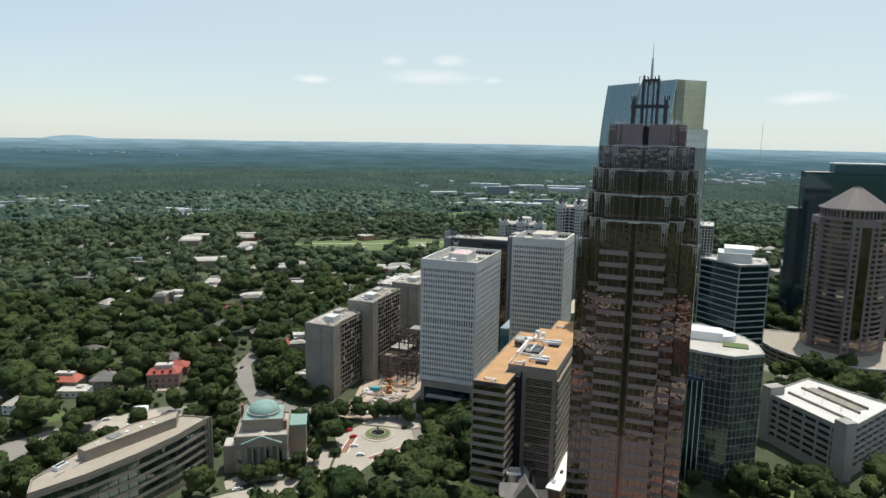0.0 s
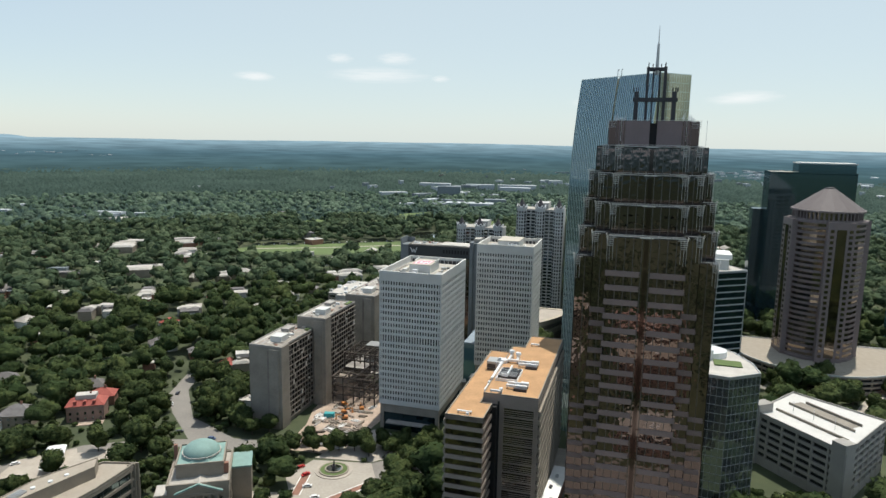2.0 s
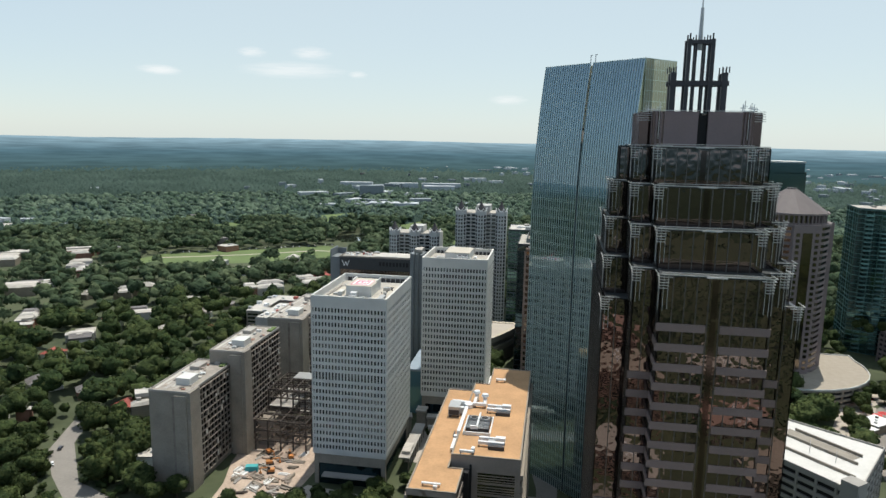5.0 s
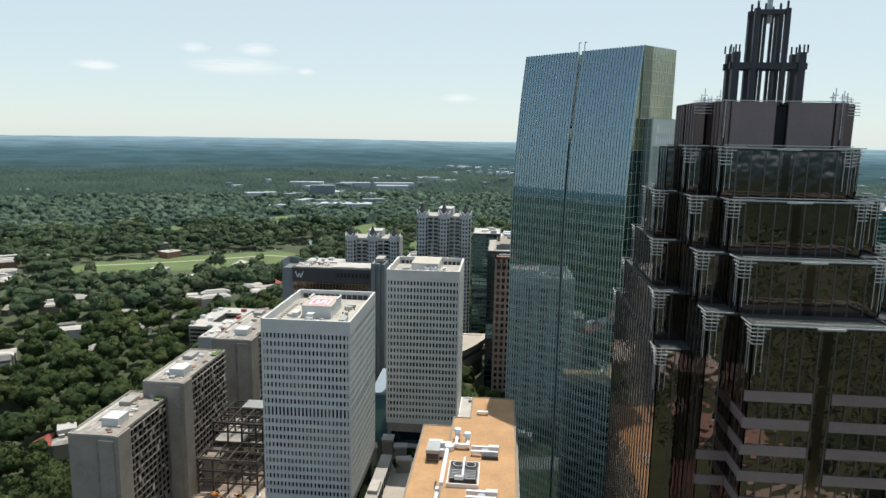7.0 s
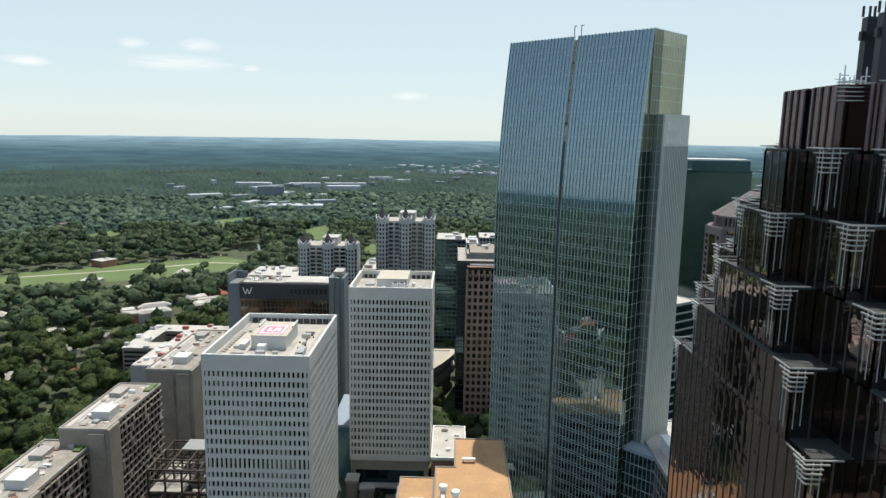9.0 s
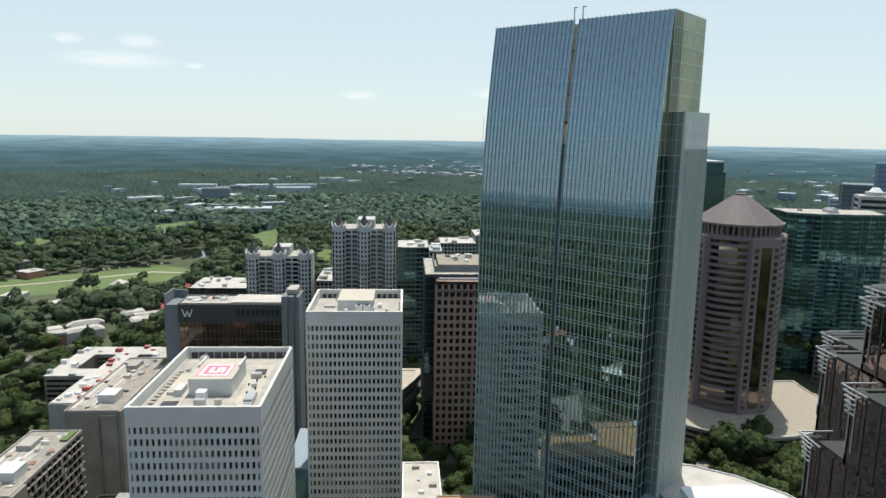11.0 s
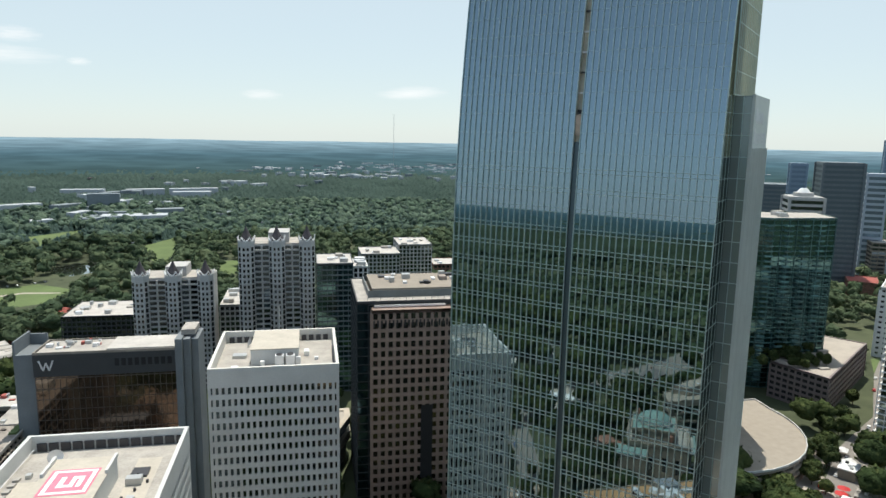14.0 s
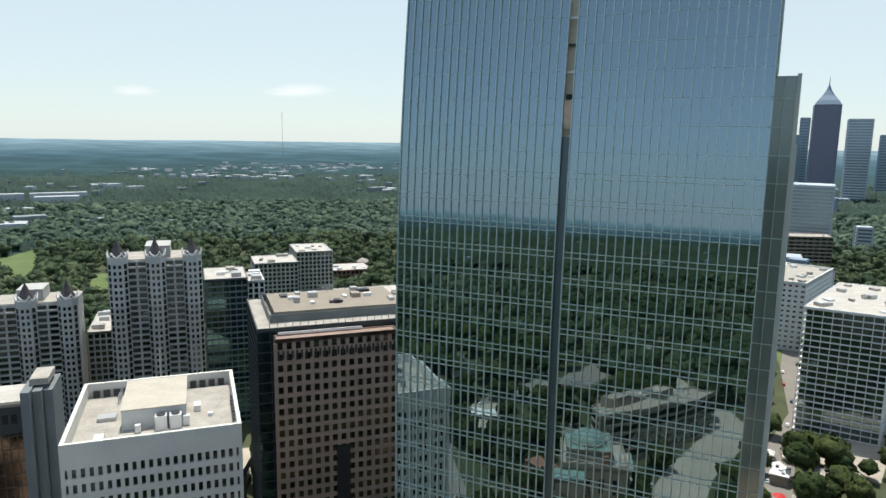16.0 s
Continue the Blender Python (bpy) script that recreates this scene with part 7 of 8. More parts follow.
# parking deck with curved beige fronts behind the second white tower
deck = thing("parking_deck", "beige curved parking deck with open dark storeys", "parking garage", -88, 601, 0)
front = [(-14, 8)] + [(-12 + 26.5 * (k / 8), -46 + 44 * (k / 8) ** 1.7) for k in range(9)] + [(14.5, 8)]
prism("core", deck, CONCRETE_DARK, inset(front, 2.2), 0, 21.5)
for z in (10.5, 18.5):
    put("deck_band", Soup().ring(front, 0, 4.0, 3.0).mesh("deck_band", BEIGE_PALE), deck, at=(0, 0, z))
prism("roof", deck, PAVING, inset(front, 1.0), 21.5, 22.0)
wb = thing("low_building", "low building with a white flat roof and brick side", "low building", -72, 474, 0)
block("wall", wb, BRICK, -11.5, 4, -17, 17, 0, 18.5)
block("roof", wb, ROOF_WHITE, -11.7, 4.2, -17.2, 17.2, 18.5, 19.6, "white membrane roof")
parapet(wb, WHITE_TRIM, rect(-11.9, 4.4, -17.4, 17.4), 19.0, 20.2, 0.5)
for k in range(6):
    gear(wb, -9 + (k * 5) % 11, -14 + k * 5.2, 19.6, 1.2 + k % 3, 1.6, 0.8 + 0.3 * (k % 3), (METAL, WHITE_METAL, ROOF_GREY)[k % 3])
hall = thing("glass_hall", "blue glass link hall with a white roof between towers", "glass hall", -127.5, 487, 0)
block("glazing", hall, LINK_GLASS, -4.5, 4.5, -14, 24, 0, 26.5, "pale blue glass wall")
block("roof", hall, ROOF_BLUE, -4.9, 4.9, -14.4, 24.4, 26.5, 27.6)
block("fascia", hall, WHITE_TRIM, 4.6, 5.1, -14.5, 24.5, 26.3, 27.9)
for k in range(10):
    block("mullion", hall, WHITE_METAL, 4.45, 4.65, -13.8 + k * 4, -13.6 + k * 4, 0, 26.5)
walk_roof = thing("canopy_roof", "long pale concrete canopy beside a white tower", "canopy", -117.5, 419, 0)
block("slab", walk_roof, CONCRETE, -2.8, 2.8, -20, 22, 7.2, 8.0)
block("slab", walk_roof, ROOF_WHITE, -2.2, 2.2, -16, -6, 8.0, 9.6, "raised pale roof light")
for k in range(8):
    block("post", walk_roof, CONCRETE_DARK, 1.8, 2.3, -19 + k * 5.6, -18.5 + k * 5.6, 0, 7.2)
for k, (x, y, w, d, h) in enumerate(((-119, 452, 5, 6, 12), (-112, 449, 6, 4, 9.5), (-118, 463, 4, 7, 13.5), (-109, 440, 7, 4, 7), (-126, 446, 4, 5, 10))):
    pv = thing("pavilion", "small grey concrete pavilion on a paved court", "pavilion", x, y, 0.2, 4 * k, "court pavilions")
    block("wall", pv, CONCRETE_DARK, -w / 2, w / 2, -d / 2, d / 2, 0, h - 1)
    block("roof", pv, (ROOF_GREY, CONCRETE, ROOF_WHITE)[k % 3], -w / 2 - 0.5, w / 2 + 0.5, -d / 2 - 0.5, d / 2 + 0.5, h - 1, h)
tent = thing("marquee", "white event marquee on a paved lot", "marquee", -299, 290, 0, -52)
for k in range(3):
    put("canopy", Soup().prism(rect(-13.5 + k * 9, -4.7 + k * 9, -4.6, 4.6), 3.0, 4.0, 0.7).mesh("canopy", WHITE_TRIM), tent)
    for sy_ in (-4.4, 4.4):
        block("pole", tent, WHITE_METAL, -13.3 + k * 9, -13.1 + k * 9, sy_ - 0.1, sy_ + 0.1, 0, 3.0)

# low white complex with courtyards behind the hotel
for i, (x0, x1, y0, y1, m) in enumerate(((-296, -232, 600, 612, ROOF_WHITE), (-296, -284, 612, 655, ROOF_WHITE), (-246, -226, 612, 655, ROOF_GREY), (-284, -246, 640, 655, ROOF_WHITE), (-270, -256, 612, 640, ROOF_WHITE))):
    b = thing("apartment_wing", "low cream apartment wing with a white roof", "apartment building", (x0 + x1) / 2, (y0 + y1) / 2, 0, group="wings round courtyards")
    w, d = (x1 - x0) / 2, (y1 - y0) / 2
    block("wall", b, BEIGE, -w, w, -d, d, 0, 21)
    block("roof", b, m, -w - 0.3, w + 0.3, -d - 0.3, d + 0.3, 21, 21.6)
    for j in range(5):
        gear(b, rnd.uniform(-w + 1, w - 1), rnd.uniform(-d + 1, d - 1), 21.6, rnd.uniform(1, 4), rnd.uniform(1, 4), rnd.uniform(0.6, 2.5), rnd.choice((RED_TILE, METAL, WHITE_METAL)))
    for f_ in range(6):
        block("window_row", b, WINDOW, -w + 1, w - 1, -d - 0.05, -d + 0.05, 2 + f_ * 3.1, 3.6 + f_ * 3.1)


# ---- unseen low blocks on the near side, added to be mirrored in the bronze tower ----
rnd = random.Random(91)
for i in range(16):
    x, y = -150 + (i % 4) * 72 + rnd.uniform(-8, 8), 140 - (i // 4) * 95 + rnd.uniform(-12, 12)
    wall = (BRICK, BEIGE, PINKISH, BEIGE)[(i * 7) % 4]
    b = thing("low_block", "unseen low masonry block with a pale roof, added for reflections", "low building", x, y, 0, rnd.uniform(-8, 8), "blocks along the near street")
    w, d, h = rnd.uniform(14, 24), rnd.uniform(12, 20), rnd.uniform(8, 34)
    block("wall", b, wall, -w, w, -d, d, 0, h)
    block("roof", b, (ROOF_GREY, ROOF_TAN, PINKISH)[i % 3], -w - 0.2, w + 0.2, -d - 0.2, d + 0.2, h, h + 0.6)
    for f_ in range(int(h / 4)):
        block("window_row", b, WINDOW, -w + 1, w - 1, d - 0.05, d + 0.06, 1.5 + f_ * 4, 3.4 + f_ * 4)
    gear(b, 3, 2, h + 0.6, 5, 4, 2)
sheet("car_park", [(-60, 60), (40, 60), (40, 120), (-20, 150), (-60, 140)], ASPHALT, "unseen grey car park between low blocks, added for reflections", "car park", 0.05)


# ---- the far skyline ----
def skyline(label, x, y, w, top, mat, glass, floors, turn=40.0, base=0.0, cap=None):
    t = thing("skyscraper", label, "skyscraper", x, y, base, turn, "distant downtown towers")
    top -= base
    a = w / 2 / 1.2
    prism("glazing", t, glass, rect(-a + 0.4, a - 0.4, -a + 0.4, a - 0.4), 0, top - 0.5)
    floors = int(floors * 0.72)
    h = top / floors
    me = Soup().ring(rect(-a, a, -a, a), 0, h * 0.45, 0.8).mesh("floor_band", mat)
    for i in range(floors):
        put("floor_band", me, t, at=(0, 0, i * h + h * 0.5))
    block("roof", t, mat, -a * 0.97, a * 0.97, -a * 0.97, a * 0.97, top - 0.5, top + 0.5)
    for sx_ in (-1, 1):
        for sy_ in (-1, 1):
            block("corner_pier", t, mat, sx_ * a - 1.2, sx_ * a + 1.2, sy_ * a - 1.2, sy_ * a + 1.2, 0, top)
    return t, a, top


# Skyline walls and glass carry the blue-grey of distance haze in their colours.
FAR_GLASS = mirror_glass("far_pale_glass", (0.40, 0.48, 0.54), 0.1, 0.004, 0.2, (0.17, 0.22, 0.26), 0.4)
FAR_RED = material("hazed_red_granite", (0.185, 0.19, 0.255), 0.6, vary=0.1)
FAR_DARK = material("hazed_dark_wall", (0.135, 0.16, 0.17), 0.5, vary=0.15)
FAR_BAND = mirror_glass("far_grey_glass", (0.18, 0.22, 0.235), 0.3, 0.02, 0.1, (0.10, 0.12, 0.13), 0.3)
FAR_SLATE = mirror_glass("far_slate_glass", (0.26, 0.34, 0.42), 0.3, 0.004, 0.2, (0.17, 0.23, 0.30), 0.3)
FAR_BLUE = material("hazed_blue_wall", (0.23, 0.31, 0.39), 0.6, vary=0.1)
FAR_PALE = material("hazed_pale_wall", (0.42, 0.47, 0.52), 0.7, vary=0.1)
big, a, top = skyline("dark red granite skyscraper, tinted by haze, with an open gold spire", 1645, 1814, 80, 272, FAR_RED, FAR_RED, 52, 45)
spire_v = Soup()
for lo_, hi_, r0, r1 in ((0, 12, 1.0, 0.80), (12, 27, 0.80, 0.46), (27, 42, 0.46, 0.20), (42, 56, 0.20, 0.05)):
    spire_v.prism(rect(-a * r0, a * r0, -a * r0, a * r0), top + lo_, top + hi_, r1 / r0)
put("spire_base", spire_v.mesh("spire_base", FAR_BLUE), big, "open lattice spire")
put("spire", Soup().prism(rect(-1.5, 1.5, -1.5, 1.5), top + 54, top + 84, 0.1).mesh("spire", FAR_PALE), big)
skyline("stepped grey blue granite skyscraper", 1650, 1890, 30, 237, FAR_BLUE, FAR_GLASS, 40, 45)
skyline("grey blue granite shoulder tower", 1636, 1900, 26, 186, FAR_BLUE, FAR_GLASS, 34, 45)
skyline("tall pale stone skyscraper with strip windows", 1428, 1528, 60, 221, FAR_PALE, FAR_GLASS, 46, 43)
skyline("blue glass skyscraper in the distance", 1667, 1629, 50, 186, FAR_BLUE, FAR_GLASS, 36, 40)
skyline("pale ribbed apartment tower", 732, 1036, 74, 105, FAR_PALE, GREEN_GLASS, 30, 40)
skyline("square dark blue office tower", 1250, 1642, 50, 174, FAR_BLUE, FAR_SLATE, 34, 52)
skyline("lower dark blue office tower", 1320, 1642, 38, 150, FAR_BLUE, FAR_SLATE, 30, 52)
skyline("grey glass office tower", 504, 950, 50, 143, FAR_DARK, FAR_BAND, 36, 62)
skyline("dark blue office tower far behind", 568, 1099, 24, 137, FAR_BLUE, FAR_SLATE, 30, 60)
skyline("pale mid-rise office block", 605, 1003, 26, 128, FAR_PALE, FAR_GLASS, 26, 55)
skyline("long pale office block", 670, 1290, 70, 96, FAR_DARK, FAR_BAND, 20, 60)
domed, a, top = skyline("pale stone tower with a round-topped roof", 371, 839, 36, 114, PALE, WINDOW, 28, 65)
round_part("dome_base", domed, PALE, 0, 0, top, 9, 4, n=16)
round_part("dome_top", domed, WHITE_TRIM, 0, 0, top + 4, 6, 4, 0.5, n=16)
rnd = random.Random(41)
for i in range(26):
    x, y = rnd.uniform(420, 1500), rnd.uniform(760, 1900)
    if abs(math.atan2(x + 90, y - 300) - 0.72) > 0.3:
        continue
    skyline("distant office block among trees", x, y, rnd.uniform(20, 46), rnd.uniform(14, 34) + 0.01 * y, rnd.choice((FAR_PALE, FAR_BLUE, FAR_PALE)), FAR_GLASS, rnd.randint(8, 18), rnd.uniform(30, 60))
mast = thing("radio_mast", "thin lattice radio mast on the horizon", "radio mast", 174, 2494, 60)
block("lattice", mast, METAL, -0.45, 0.45, -0.45, 0.45, 0, 174)
# a low granite hill far to the side
hill = Soup()
for k in range(7):
    for i in range(24):
        a = 2 * math.pi * i / 24
        r = (1 - k / 6.5)
        hill.v.append((-3404 + 230 * r * math.cos(a), 2944 + 200 * r * math.sin(a), 110 + 30 * math.sin(k / 6 * math.pi / 2)))
for k in range(6):
    hill.f += [(k * 24 + i, k * 24 + (i + 1) % 24, (k + 1) * 24 + (i + 1) % 24, (k + 1) * 24 + i) for i in range(24)]
# The hill takes the ridges' glowing colour, haze painted in.
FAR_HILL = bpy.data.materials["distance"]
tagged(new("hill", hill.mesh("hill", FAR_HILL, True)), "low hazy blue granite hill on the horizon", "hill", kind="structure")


# ---- clouds ----
def cloud_material():
    m = bpy.data.materials.new("cloud")
    m.use_nodes = True
    nt = m.node_tree
    nt.nodes.remove(nt.nodes["Principled BSDF"])
    tc, tex, grad, ramp, mul, tr, em, mix, vm = [nt.nodes.new("ShaderNode" + s) for s in ("TexCoord", "TexNoise", "TexGradient", "ValToRGB", "Math", "BsdfTransparent", "Emission", "MixShader", "Mapping")]
    grad.gradient_type = "SPHERICAL"
    tex.inputs["Scale"].default_value, tex.inputs["Detail"].default_value = 2.2, 6
    nt.links.new(tc.outputs["Object"], grad.inputs[0])
    vm.inputs["Scale"].default_value = (1, 1, 2.0)
    nt.links.new(tc.outputs["Object"], vm.inputs[0])
    nt.links.new(vm.outputs[0], tex.inputs[0])
    mul.operation = "MULTIPLY"
    nt.links.new(grad.outputs["Fac"], mul.inputs[0])
    nt.links.new(tex.outputs[0], mul.inputs[1])
    nt.links.new(mul.outputs[0], ramp.inputs[0])
    ramp.color_ramp.elements[0].position, ramp.color_ramp.elements[1].position = 0.08, 0.42
    ramp.color_ramp.elements[1].color = (0.5, 0.5, 0.5, 1)
    # Clouds glow: their daylight is put into an emitted near-white.
    em.inputs[0].default_value = (0.93, 0.95, 0.95, 1)
    nt.links.new(ramp.outputs[0], mix.inputs[0])
    nt.links.new(tr.outputs[0], mix.inputs[1])
    nt.links.new(em.outputs[0], mix.inputs[2])
    nt.links.new(mix.outputs[0], nt.nodes["Material Output"].inputs[0])
    return m


CLOUD_SPOTS = [(-2447, 3954, 529, 157, 38), (-1960, 4217, 658, 115, 44), (-1625, 4357, 665, 167, 56), (-1736, 4314, 557, 428, 69), (-1345, 4451, 542, 83, 31), (579, 4614, 440, 235, 50), (-394, 4765, 407, 167, 44), (514, 4845, 433, 235, 44), (-2484, 4097, 533, 130, 38)]
CLOUD = cloud_material()
CLOUD_ME = mesh_of("cloud", [(-1, 0, -1), (1, 0, -1), (1, 0, 1), (-1, 0, 1)], [(0, 1, 2, 3)], CLOUD)
for x, y, z, w, h in CLOUD_SPOTS:
    c = tagged(new("cloud", CLOUD_ME), "thin pale cloud low in a hazy sky", "cloud", kind="structure")
    c.location = (x, y, z)
    c.rotation_euler = (0, 0, math.atan2(y, x) - math.pi / 2)
    c.scale = (w, 1, h)
    c.visible_shadow = False


# ---- trees ----
def ball(sub):
    bm = bmesh.new()
    bmesh.ops.create_icosphere(bm, subdivisions=sub, radius=1.0)
    bm.verts.ensure_lookup_table()
    v, f = np.array([p.co[:] for p in bm.verts]), np.array([[p.index for p in q.verts] for q in bm.faces])
    bm.free()
    return v, f


BALLS = {k: ball(k) for k in (2, 3)}


def leaf_crown(seed, sub, lumps, cards, size, low=-1.0):
    """A billowing crown of boughs grown together, ragged with loose leaf clumps; height 1, foot at 0."""
    rng = np.random.default_rng(seed)
    cen = rng.normal(size=(lumps, 3))
    cen /= np.linalg.norm(cen, axis=1)[:, None]
    cen[:, 2] = np.abs(cen[:, 2]) * rng.choice([1, 1, 1, -0.6], lumps)
    cen *= rng.uniform(0.16, 0.33, lumps)[:, None]
    rad = rng.uniform(0.10, 0.20, lumps)
    cen[0], rad[0] = 0, 0.26
    squash = np.array([1.0, 1.0, rng.uniform(0.86, 1.05)])

    def skin(d):
        dc = d @ cen.T
        disc = rad[None] ** 2 - (cen ** 2).sum(1)[None] + dc ** 2
        t = np.where(disc > 0, dc + np.sqrt(np.maximum(disc, 0)), 0)
        k = t.argmax(1)
        p = d * t.max(1)[:, None]
        n = p - cen[k]
        n /= np.linalg.norm(n, axis=1)[:, None]
        n = n * 0.8 + d * 0.35
        return p, n / np.linalg.norm(n, axis=1)[:, None]

    d, f = BALLS[sub]
    p, n = skin(d)
    p = p * rng.uniform(0.84, 1.08, len(p))[:, None]
    f = f[d[f].mean(1)[:, 2] > low]
    dc = rng.normal(size=(cards, 3))
    dc /= np.linalg.norm(dc, axis=1)[:, None]
    dc[:, 2] = np.where(dc[:, 2] < -0.5, -dc[:, 2], dc[:, 2])
    q, m = skin(dc)
    q = q * rng.uniform(0.96, 1.07, cards)[:, None]
    w = m + rng.normal(0, 0.6, (cards, 3))
    w /= np.linalg.norm(w, axis=1)[:, None]
    u = np.cross(w, rng.normal(size=(cards, 3)))
    u /= np.linalg.norm(u, axis=1)[:, None]
    e = np.cross(w, u)
    s = (size * rng.uniform(0.6, 1.3, cards))[:, None]
    tri = np.stack([q - u * s - e * s * 0.8, q + u * s * 1.1 - e * s * 0.5, q + e * s * 1.2 + w * s * 0.3], 1).reshape(-1, 3)
    v = np.concatenate([p, tri]) * squash + np.array([0, 0, 0.58])
    return v, np.concatenate([f, np.arange(cards * 3).reshape(-1, 3) + len(p)]), np.concatenate([n, np.repeat(m, 3, 0)])


def quads_mesh(name, v, f, mat, normals=None):
    me = bpy.data.meshes.new(name)
    me.vertices.add(len(v))
    me.vertices.foreach_set("co", np.asarray(v, dtype=np.float32).ravel())
    me.loops.add(f.size)
    me.loops.foreach_set("vertex_index", f.astype(np.int32).ravel())
    me.polygons.add(len(f))
    me.polygons.foreach_set("loop_start", (np.arange(len(f)) * f.shape[1]).astype(np.int32))
    me.materials.append(mat)
    me.update(calc_edges=True)
    if normals is not None:
        me.attributes.new("custom_normal", "FLOAT_VECTOR", "POINT").data.foreach_set("vector", np.asarray(normals, dtype=np.float32).ravel())
    return me


def spread(name, kinds, spots, mat, label):
    """Trees of several kinds over many spots (x, y, z, height, width), joined into one mesh."""
    rng = np.random.default_rng(len(spots))
    spots = np.asarray(spots)
    kind = rng.integers(0, len(kinds), len(spots))
    vs, fs, ns, base = [], [], [], 0
    for k, (v, f, nor) in enumerate(kinds):
        s = spots[kind == k]
        if not len(s):
            continue
        a = rng.uniform(0, 2 * np.pi, len(s))
        x = (v[None, :, 0] * np.cos(a)[:, None] - v[None, :, 1] * np.sin(a)[:, None]) * s[:, 4:5] + s[:, 0:1]
        y = (v[None, :, 0] * np.sin(a)[:, None] + v[None, :, 1] * np.cos(a)[:, None]) * s[:, 4:5] + s[:, 1:2]
        z = v[None, :, 2] * s[:, 3:4] + s[:, 2:3]
        vs.append(np.stack([x, y, z], 2).reshape(-1, 3))
        nx = nor[None, :, 0] * np.cos(a)[:, None] - nor[None, :, 1] * np.sin(a)[:, None]
        ny = nor[None, :, 0] * np.sin(a)[:, None] + nor[None, :, 1] * np.cos(a)[:, None]
        ns.append(np.stack([nx, ny, np.broadcast_to(nor[None, :, 2], nx.shape)], 2).reshape(-1, 3))
        fs.append((f[None] + (np.arange(len(s)) * len(v))[:, None, None]).reshape(-1, f.shape[1]) + base)
        base += len(v) * len(s)
    me = quads_mesh(name, np.concatenate(vs), np.concatenate(fs), mat, np.concatenate(ns))
    return tagged(new(name, me), label, "trees", kind="stuff")


rng = np.random.default_rng(5)
near_spots, mid_spots, back_spots = [], [], []


def house_gap(x, y):
    return all((x - a) ** 2 + (y - b) ** 2 > 9.5 ** 2 for a, b in HOUSES)


OPEN_HOUSES = [(-326, 341), (-379, 310), (-356, 322), (-395, 265), (-372, 272), (-365, 305)]


def hides(x, y, r):
    """Whether a tree here would stand between the high viewpoint and a lawn, a street or a house."""
    for hx_, hy_ in OPEN_HOUSES:
        d = math.hypot(hx_, hy_)
        along, across = (hx_ * (hx_ - x) + hy_ * (hy_ - y)) / d, abs(hx_ * (hy_ - y) - hy_ * (hx_ - x)) / d
        if 0 < along < 34 and across < 11:
            return True
    vx, vy = x + 75, y - 150
    d = math.hypot(vx, vy)
    if d < 120 or y < 150:
        return False
    span = 13 * d / 165
    for k in (0.35, 0.7, 1.0):
        px, py = x + vx / d * span * k, y + vy / d * span * k
        for p, a, b, c, e in BLOCKS:
            if a < px < b and c < py < e and inside(px, py, p):
                return rng.random() < (0.75 if p in HALL_POLYS else 0.35 if p in STREETS[1:] else 0.45 if p in PAVED else 0.9)
        if k < 0.9 and any((px - a) ** 2 + (py - b) ** 2 < 10 ** 2 for a, b in HOUSE_CELLS.get((int(px // 20), int(py // 20)), ())):
            return rng.random() < 0.28
    return False


cell = 11.6
HOUSE_CELLS = {}
for a, b in HOUSES:
    for i in (-1, 0, 1):
        for j in (-1, 0, 1):
            HOUSE_CELLS.setdefault((int(a // 20) + i, int(b // 20) + j), []).append((a, b))
for ix in range(-114, 90):
    for iy in range(-70, 116):
        x, y = CX + (ix + rng.uniform(-0.7, 0.7)) * cell, CY + (iy + rng.uniform(-0.7, 0.7)) * cell
        r = math.hypot(x - CX, y - CY)
        if r > 1150 or not free(x, y, 3.0):
            continue
        if any((x - a) ** 2 + (y - b) ** 2 < 9.0 ** 2 for a, b in HOUSE_CELLS.get((int(x // 20), int(y // 20)), ())):
            continue
        if hides(x, y, r):
            continue
        if rng.random() < (0.06 if r < 560 else 0.22):
            continue
        h = rng.uniform(11, 23) * (1 + 0.25 * noise.noise((x * 0.02, y * 0.02, 0)))
        w = h * rng.uniform(0.75, 1.35) * (1.0 if r < 560 else 1.15)
        if rng.random() < 0.18:
            h, w = h * 0.6, w * 0.65
        ahead = y > 120 + 0.15 * abs(x)
        if -330 < x < -60 and 200 < y < 420 and len(near_spots) < 85:
            near_spots.append((x, y, 0, h * 0.82, w * 0.8))
        elif ahead and r < 560:
            mid_spots.append((x, y, 0, h, w))
        else:
            if (ahead or r < 700 or rng.random() < 0.35) and (ahead or x < -60 or rng.random() < 0.3):
                back_spots.append((x, y, 0, h, w))
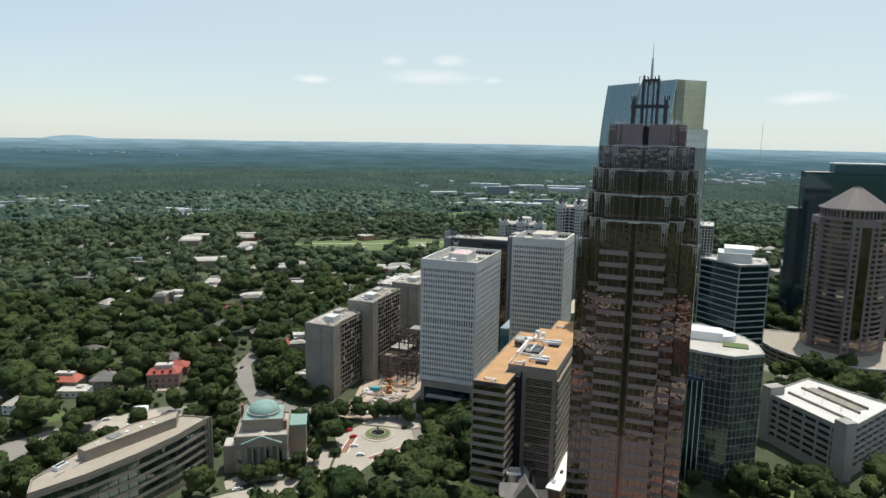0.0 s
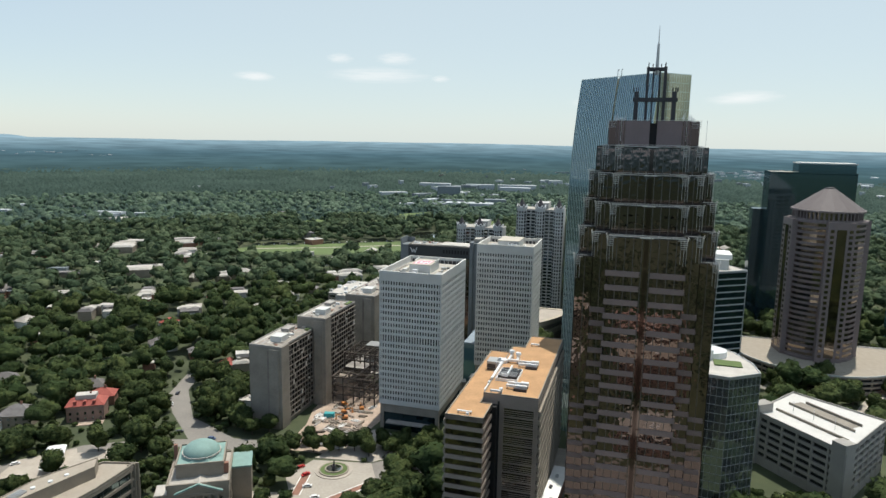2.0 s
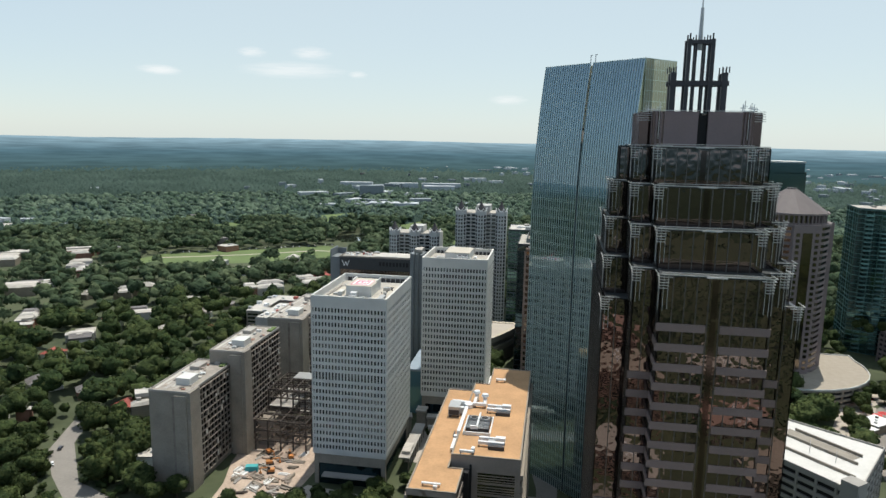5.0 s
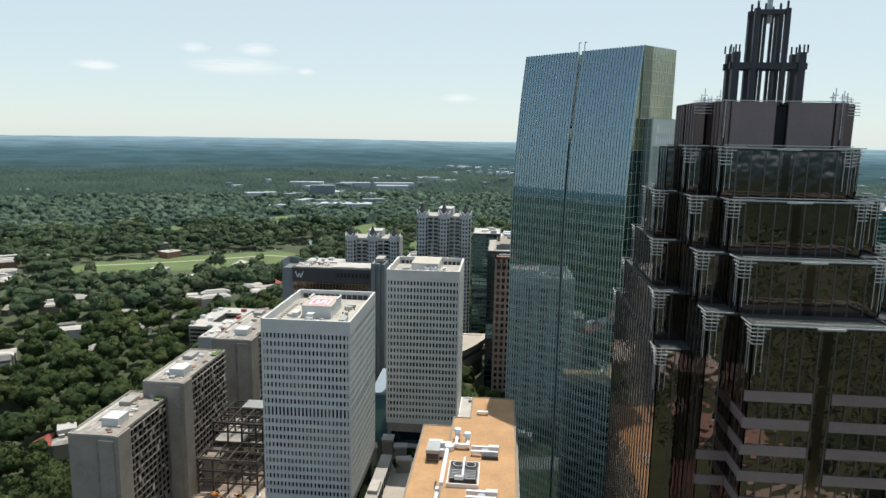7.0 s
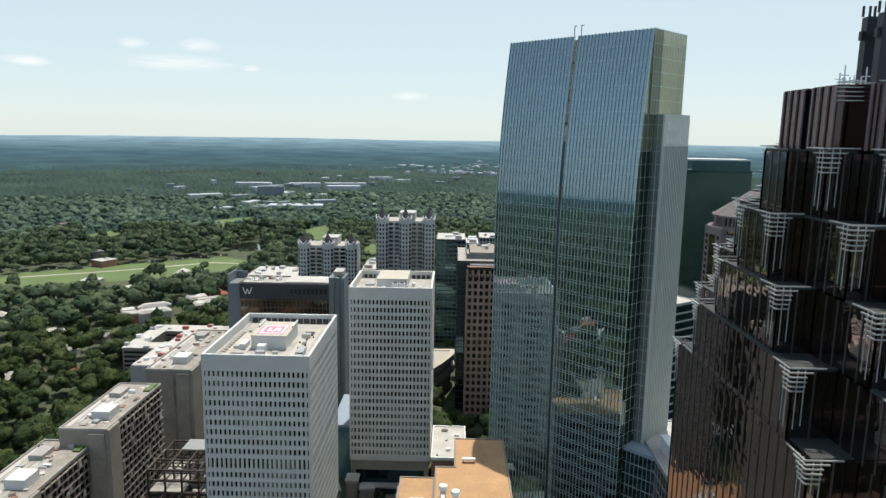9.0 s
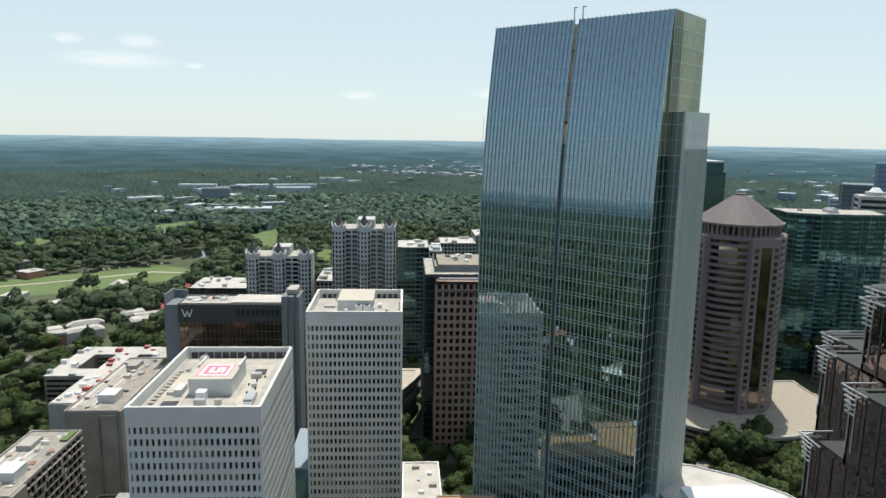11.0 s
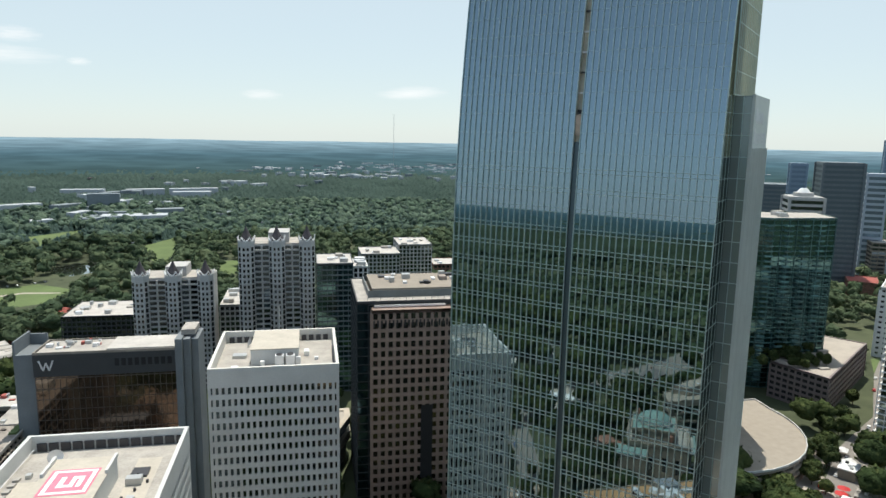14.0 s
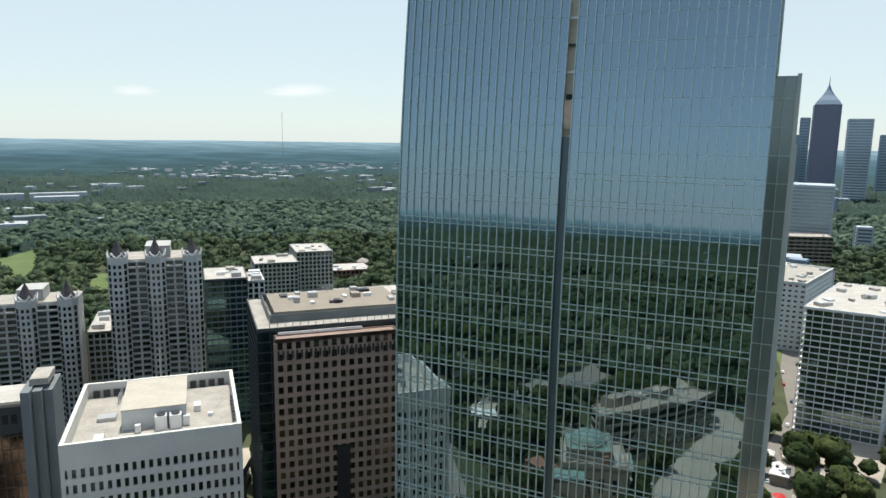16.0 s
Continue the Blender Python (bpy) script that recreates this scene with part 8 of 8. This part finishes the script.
# single trees by the streets and round the garages
for x, y, h in ((-184, 268, 9), (-176, 264, 9), (-190, 256, 9), (-168, 262, 10), (-156, 262, 10), (-142, 290, 8), (-135, 296, 8), (-150, 346, 11), (-140, 352, 10), (-160, 350, 11), (-172, 344, 11), (-130, 346, 10), (-118, 362, 9), (-124, 340, 12), (-112, 338, 10), (-108, 352, 9), (-120, 372, 8), (-112, 385, 9), (-206, 340, 8), (-196, 334, 10), (-214, 355, 12), (-222, 350, 11), (-208, 320, 11), (-182, 300, 9), (-112, 440, 7), (-108, 452, 7),
                (-245, 362, 19), (-252, 378, 21), (-240, 350, 17), (-258, 394, 20), (-238, 390, 18), (-262, 370, 19), (-248, 398, 20), (-256, 358, 17), (-234, 356, 15), (-228, 352, 13),
                (-200, 332, 12), (-190, 336, 13), (-180, 342, 12), (-168, 348, 12), (-156, 352, 13), (-146, 356, 11), (-136, 356, 12), (-126, 358, 13), (-118, 354, 11), (-186, 350, 10), (-150, 364, 9), (-138, 370, 9), (-126, 376, 9),
                (-128, 302, 15), (-120, 306, 16), (-112, 303, 15), (-104, 314, 15), (-116, 316, 14), (-107, 322, 13), (-124, 316, 13), (-176, 283, 12), (-178, 272, 11), (-186, 260, 11), (-194, 253, 10), (-156, 268, 9), (-150, 272, 8), (-320, 270, 15), (-316, 262, 12), (-312, 254, 11),
                (-332, 284, 15), (-324, 296, 14), (-349, 264, 14), (-385, 284, 17), (-287, 307, 15), (-273, 318, 16), (-275, 344, 15), (-290, 341, 17), (-286, 255, 13), (-342, 250, 12), (-263, 297, 14), (-348, 238, 14), (-292, 240, 14), (-262, 268, 13), (-280, 330, 13), (-246, 306, 13), (-240, 318, 14), (-252, 312, 12)):
    near_spots.append((x, y, 0.2, h, h * rng.uniform(0.9, 1.35)))

# the curving street and the mansion's front stay in view past the trees
BEND = [(-262, 320), (-252, 333), (-275, 353), (-294, 373), (-303, 397), (-303, 410), (-294, 390), (-275, 366), (-261, 352), (-247, 349), (-227, 344), (-214, 331)]
FRONT = [(-336, 326), (-310, 326), (-310, 346), (-336, 346)]


def covers(x, y, h, w, poly):
    """Whether a tree of height h and width w stands before the ground of poly, seen from high up near the origin."""
    dx, dy = x + 33, y - 58
    d = math.hypot(dx, dy)
    for k in (0.0, 0.35, 0.6, 0.8):
        for e in (-0.3, 0.0, 0.3):
            u, v = h * k * d / 166, w * e
            if inside(x + dx / d * u - dy / d * v, y + dy / d * u + dx / d * v, poly):
                return True
    return False


near_spots = [q for q in near_spots if not covers(q[0], q[1], q[3], q[4], BEND) and not covers(q[0], q[1], q[3] * 0.8, q[4], FRONT)]
mid_spots = [q for q in mid_spots if not covers(q[0], q[1], q[3], q[4], BEND) and not covers(q[0], q[1], q[3] * 0.8, q[4], FRONT)]
shrubs = []
while len(shrubs) < 420:
    x, y = rng.uniform(-350, -150), rng.uniform(225, 420)
    h = rng.uniform(1.4, 4.6)
    if free(x, y, 1.0) and house_gap(x, y) and not covers(x, y, h, h * 1.3, BEND):
        shrubs.append((x, y, -0.3 * h, h * 1.3, h * rng.uniform(1.3, 2.4)))
NEAR = []
for k in range(6):
    v, f, nor = leaf_crown(100 + k, 3, 18, 620, 0.036)
    crown = quads_mesh("crown", v, f, LEAF, nor)
    s = Soup()
    rr = random.Random(k)
    hexa = [(0.022 * math.cos(a * 1.047), 0.022 * math.sin(a * 1.047)) for a in range(6)]
    s.prism(hexa, 0, 0.5, 0.5)
    for b in range(5):
        a, l = rr.uniform(0, 6.28), rr.uniform(0.12, 0.22)
        n = len(s.v)
        for q, z, wd in ((0.0, 0.3, 0.012), (l, 0.3 + l * 1.2, 0.005)):
            s.v += [(q * math.cos(a) - wd * math.sin(a), q * math.sin(a) + wd * math.cos(a), z), (q * math.cos(a) + wd * math.sin(a), q * math.sin(a) - wd * math.cos(a), z), (q * math.cos(a), q * math.sin(a), z + wd * 2)]
        s.f += [(n, n + 1, n + 4, n + 3), (n + 1, n + 2, n + 5, n + 4), (n + 2, n, n + 3, n + 5)]
    NEAR.append((crown, s.mesh("trunk", BARK)))
for i, (x, y, z, h, w) in enumerate(near_spots):
    t = thing("tree", "broad green shade tree in full leaf", "tree", x, y, z, (i * 47) % 360, "street and garden trees")
    t.scale = (w, w, h)
    put("crown", NEAR[i % 6][0], t, at=(0, 0, -0.10))
    put("trunk", NEAR[i % 6][1], t, "brown trunk and limbs")
spread("shrubbery", [leaf_crown(400 + k, 2, 9, 40, 0.07, -0.4) for k in range(5)], shrubs, LEAF, "low green garden shrubs between trees and drives")
spread("woodland", [leaf_crown(200 + k, 3, 18, 90, 0.05, -0.7) for k in range(9)], mid_spots, LEAF, "dense green broadleaf trees between the houses")
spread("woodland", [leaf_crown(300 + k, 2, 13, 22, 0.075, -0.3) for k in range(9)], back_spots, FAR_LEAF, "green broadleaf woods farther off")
outer_spots = []
while len(outer_spots) < 5600:
    a, r = rng.uniform(32, 150), math.sqrt(rng.uniform(1100 ** 2, 1700 ** 2))
    x, y = CX + r * math.cos(radians(a)), CY + r * math.sin(radians(a))
    if not free(x, y, 4) or hides(x, y, r):
        continue
    fx, fy, fz, k = far(x, y)
    h = rng.uniform(13, 21)
    outer_spots.append((fx, fy, fz, h, h * rng.uniform(1.1, 1.5)))
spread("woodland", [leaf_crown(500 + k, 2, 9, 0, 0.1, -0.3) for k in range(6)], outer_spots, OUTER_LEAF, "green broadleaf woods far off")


def canopy(name, a0, a1, n_ang, r0, r1, n_rad, mat):
    """Closed far woods: a sheet of crowns, each a rounded bump on a jittered grid of 12 m."""
    ang = np.radians(np.linspace(a0, a1, n_ang))
    rad = 1.0 / np.linspace(1.0 / r0, 1.0 / r1, n_rad)
    R, A = np.meshgrid(rad, ang, indexing="ij")
    X, Y = CX + R * np.cos(A), CY + R * np.sin(A)
    size = 12.0
    gx, gy = np.floor(X / size).astype(np.int64), np.floor(Y / size).astype(np.int64)
    best = np.zeros_like(X)
    for i in (-1, 0, 1):
        for j in (-1, 0, 1):
            cx_, cy_ = gx + i, gy + j
            h1 = ((cx_ * 73856093) ^ (cy_ * 19349663)) & 0xFFFF
            h2 = ((cx_ * 83492791) ^ (cy_ * 29349671)) & 0xFFFF
            px, py = (cx_ + 0.15 + 0.7 * h1 / 65535.0) * size, (cy_ + 0.15 + 0.7 * h2 / 65535.0) * size
            top = 7.0 + 11.0 * (((h1 * 31 + h2 * 17) & 0xFFFF) / 65535.0)
            d2 = (X - px) ** 2 + (Y - py) ** 2
            best = np.maximum(best, top - d2 * 0.42)
    best = np.maximum(best, 0.5)
    for p, a, b, c, d in BLOCKS:
        near = np.argwhere((X > a) & (X < b) & (Y > c) & (Y < d))
        for k, m in near:
            if inside(X[k, m], Y[k, m], p):
                best[k, m] = -1.5
    for _, (fx, fy, s) in enumerate(OPENINGS):
        best[(np.abs(X - fx) < s) & (np.abs(Y - fy) < s * 0.5)] *= 0.4
    k = np.where(R <= 1500, 1.0, (1500 + 3300 * (1 - np.exp(-(R - 1500) / 5000.0))) / R)
    Z = EYE_H * (1 - k) * (R > 1500) + best * k
    v = np.stack([CX + (X - CX) * k, CY + (Y - CY) * k, Z], 2).reshape(-1, 3)
    idx = np.arange(n_rad * n_ang).reshape(n_rad, n_ang)
    f = np.stack([idx[:-1, 1:], idx[:-1, :-1], idx[1:, :-1], idx[1:, 1:]], 2).reshape(-1, 4)[:, ::-1]
    me = quads_mesh(name, v, f, mat)
    tagged(new(name, me), "distant unbroken green woods", "woods", kind="stuff")


OPENINGS = [(x, y, s * 0.5) for x, y, s, n in CLUSTERS]
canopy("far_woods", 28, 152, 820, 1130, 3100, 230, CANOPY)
canopy("far_woods", 152, 300, 300, 1120, 4600, 110, CANOPY_MIRRORED)
# trees planted on the granite podium and round the curved garage
for x0, x1, y0, y1, z, n, h in ((185, 240, 628, 664, 22.5, 26, 9), (58, 100, 480, 540, 0, 14, 12), (140, 176, 528, 560, 0, 10, 12), (66, 130, 500, 535, 0, 14, 12), (-36, 30, 300, 338, 0, 18, 11), (30, 66, 320, 364, 0, 12, 11), (230, 330, 610, 670, 0, 14, 10), (120, 150, 478, 530, 0, 8, 11), (100, 128, 500, 550, 0, 10, 13), (146, 186, 556, 592, 0, 12, 14), (196, 226, 580, 606, 0, 8, 11), (-100, -74, 498, 548, 0, 12, 11)):
    near_trees = [(rng.uniform(x0, x1), rng.uniform(y0, y1)) for _ in range(n)]
    for i, (x, y) in enumerate(near_trees):
        if z == 0 and (any(inside(x, y, p) for p in STREETS) or (math.hypot(x - 119, y - 604) < 62 and y < 632)):
            continue
        t = thing("tree", "dark green shade tree beside a garage", "tree", x, y, z, (i * 61) % 360, "trees round the garages")
        hh = h * rng.uniform(0.75, 1.2)
        t.scale = (hh, hh, hh)
        put("crown", NEAR[i % 6][0], t, at=(0, 0, -0.10))
        put("trunk", NEAR[i % 6][1], t, "brown trunk and limbs")
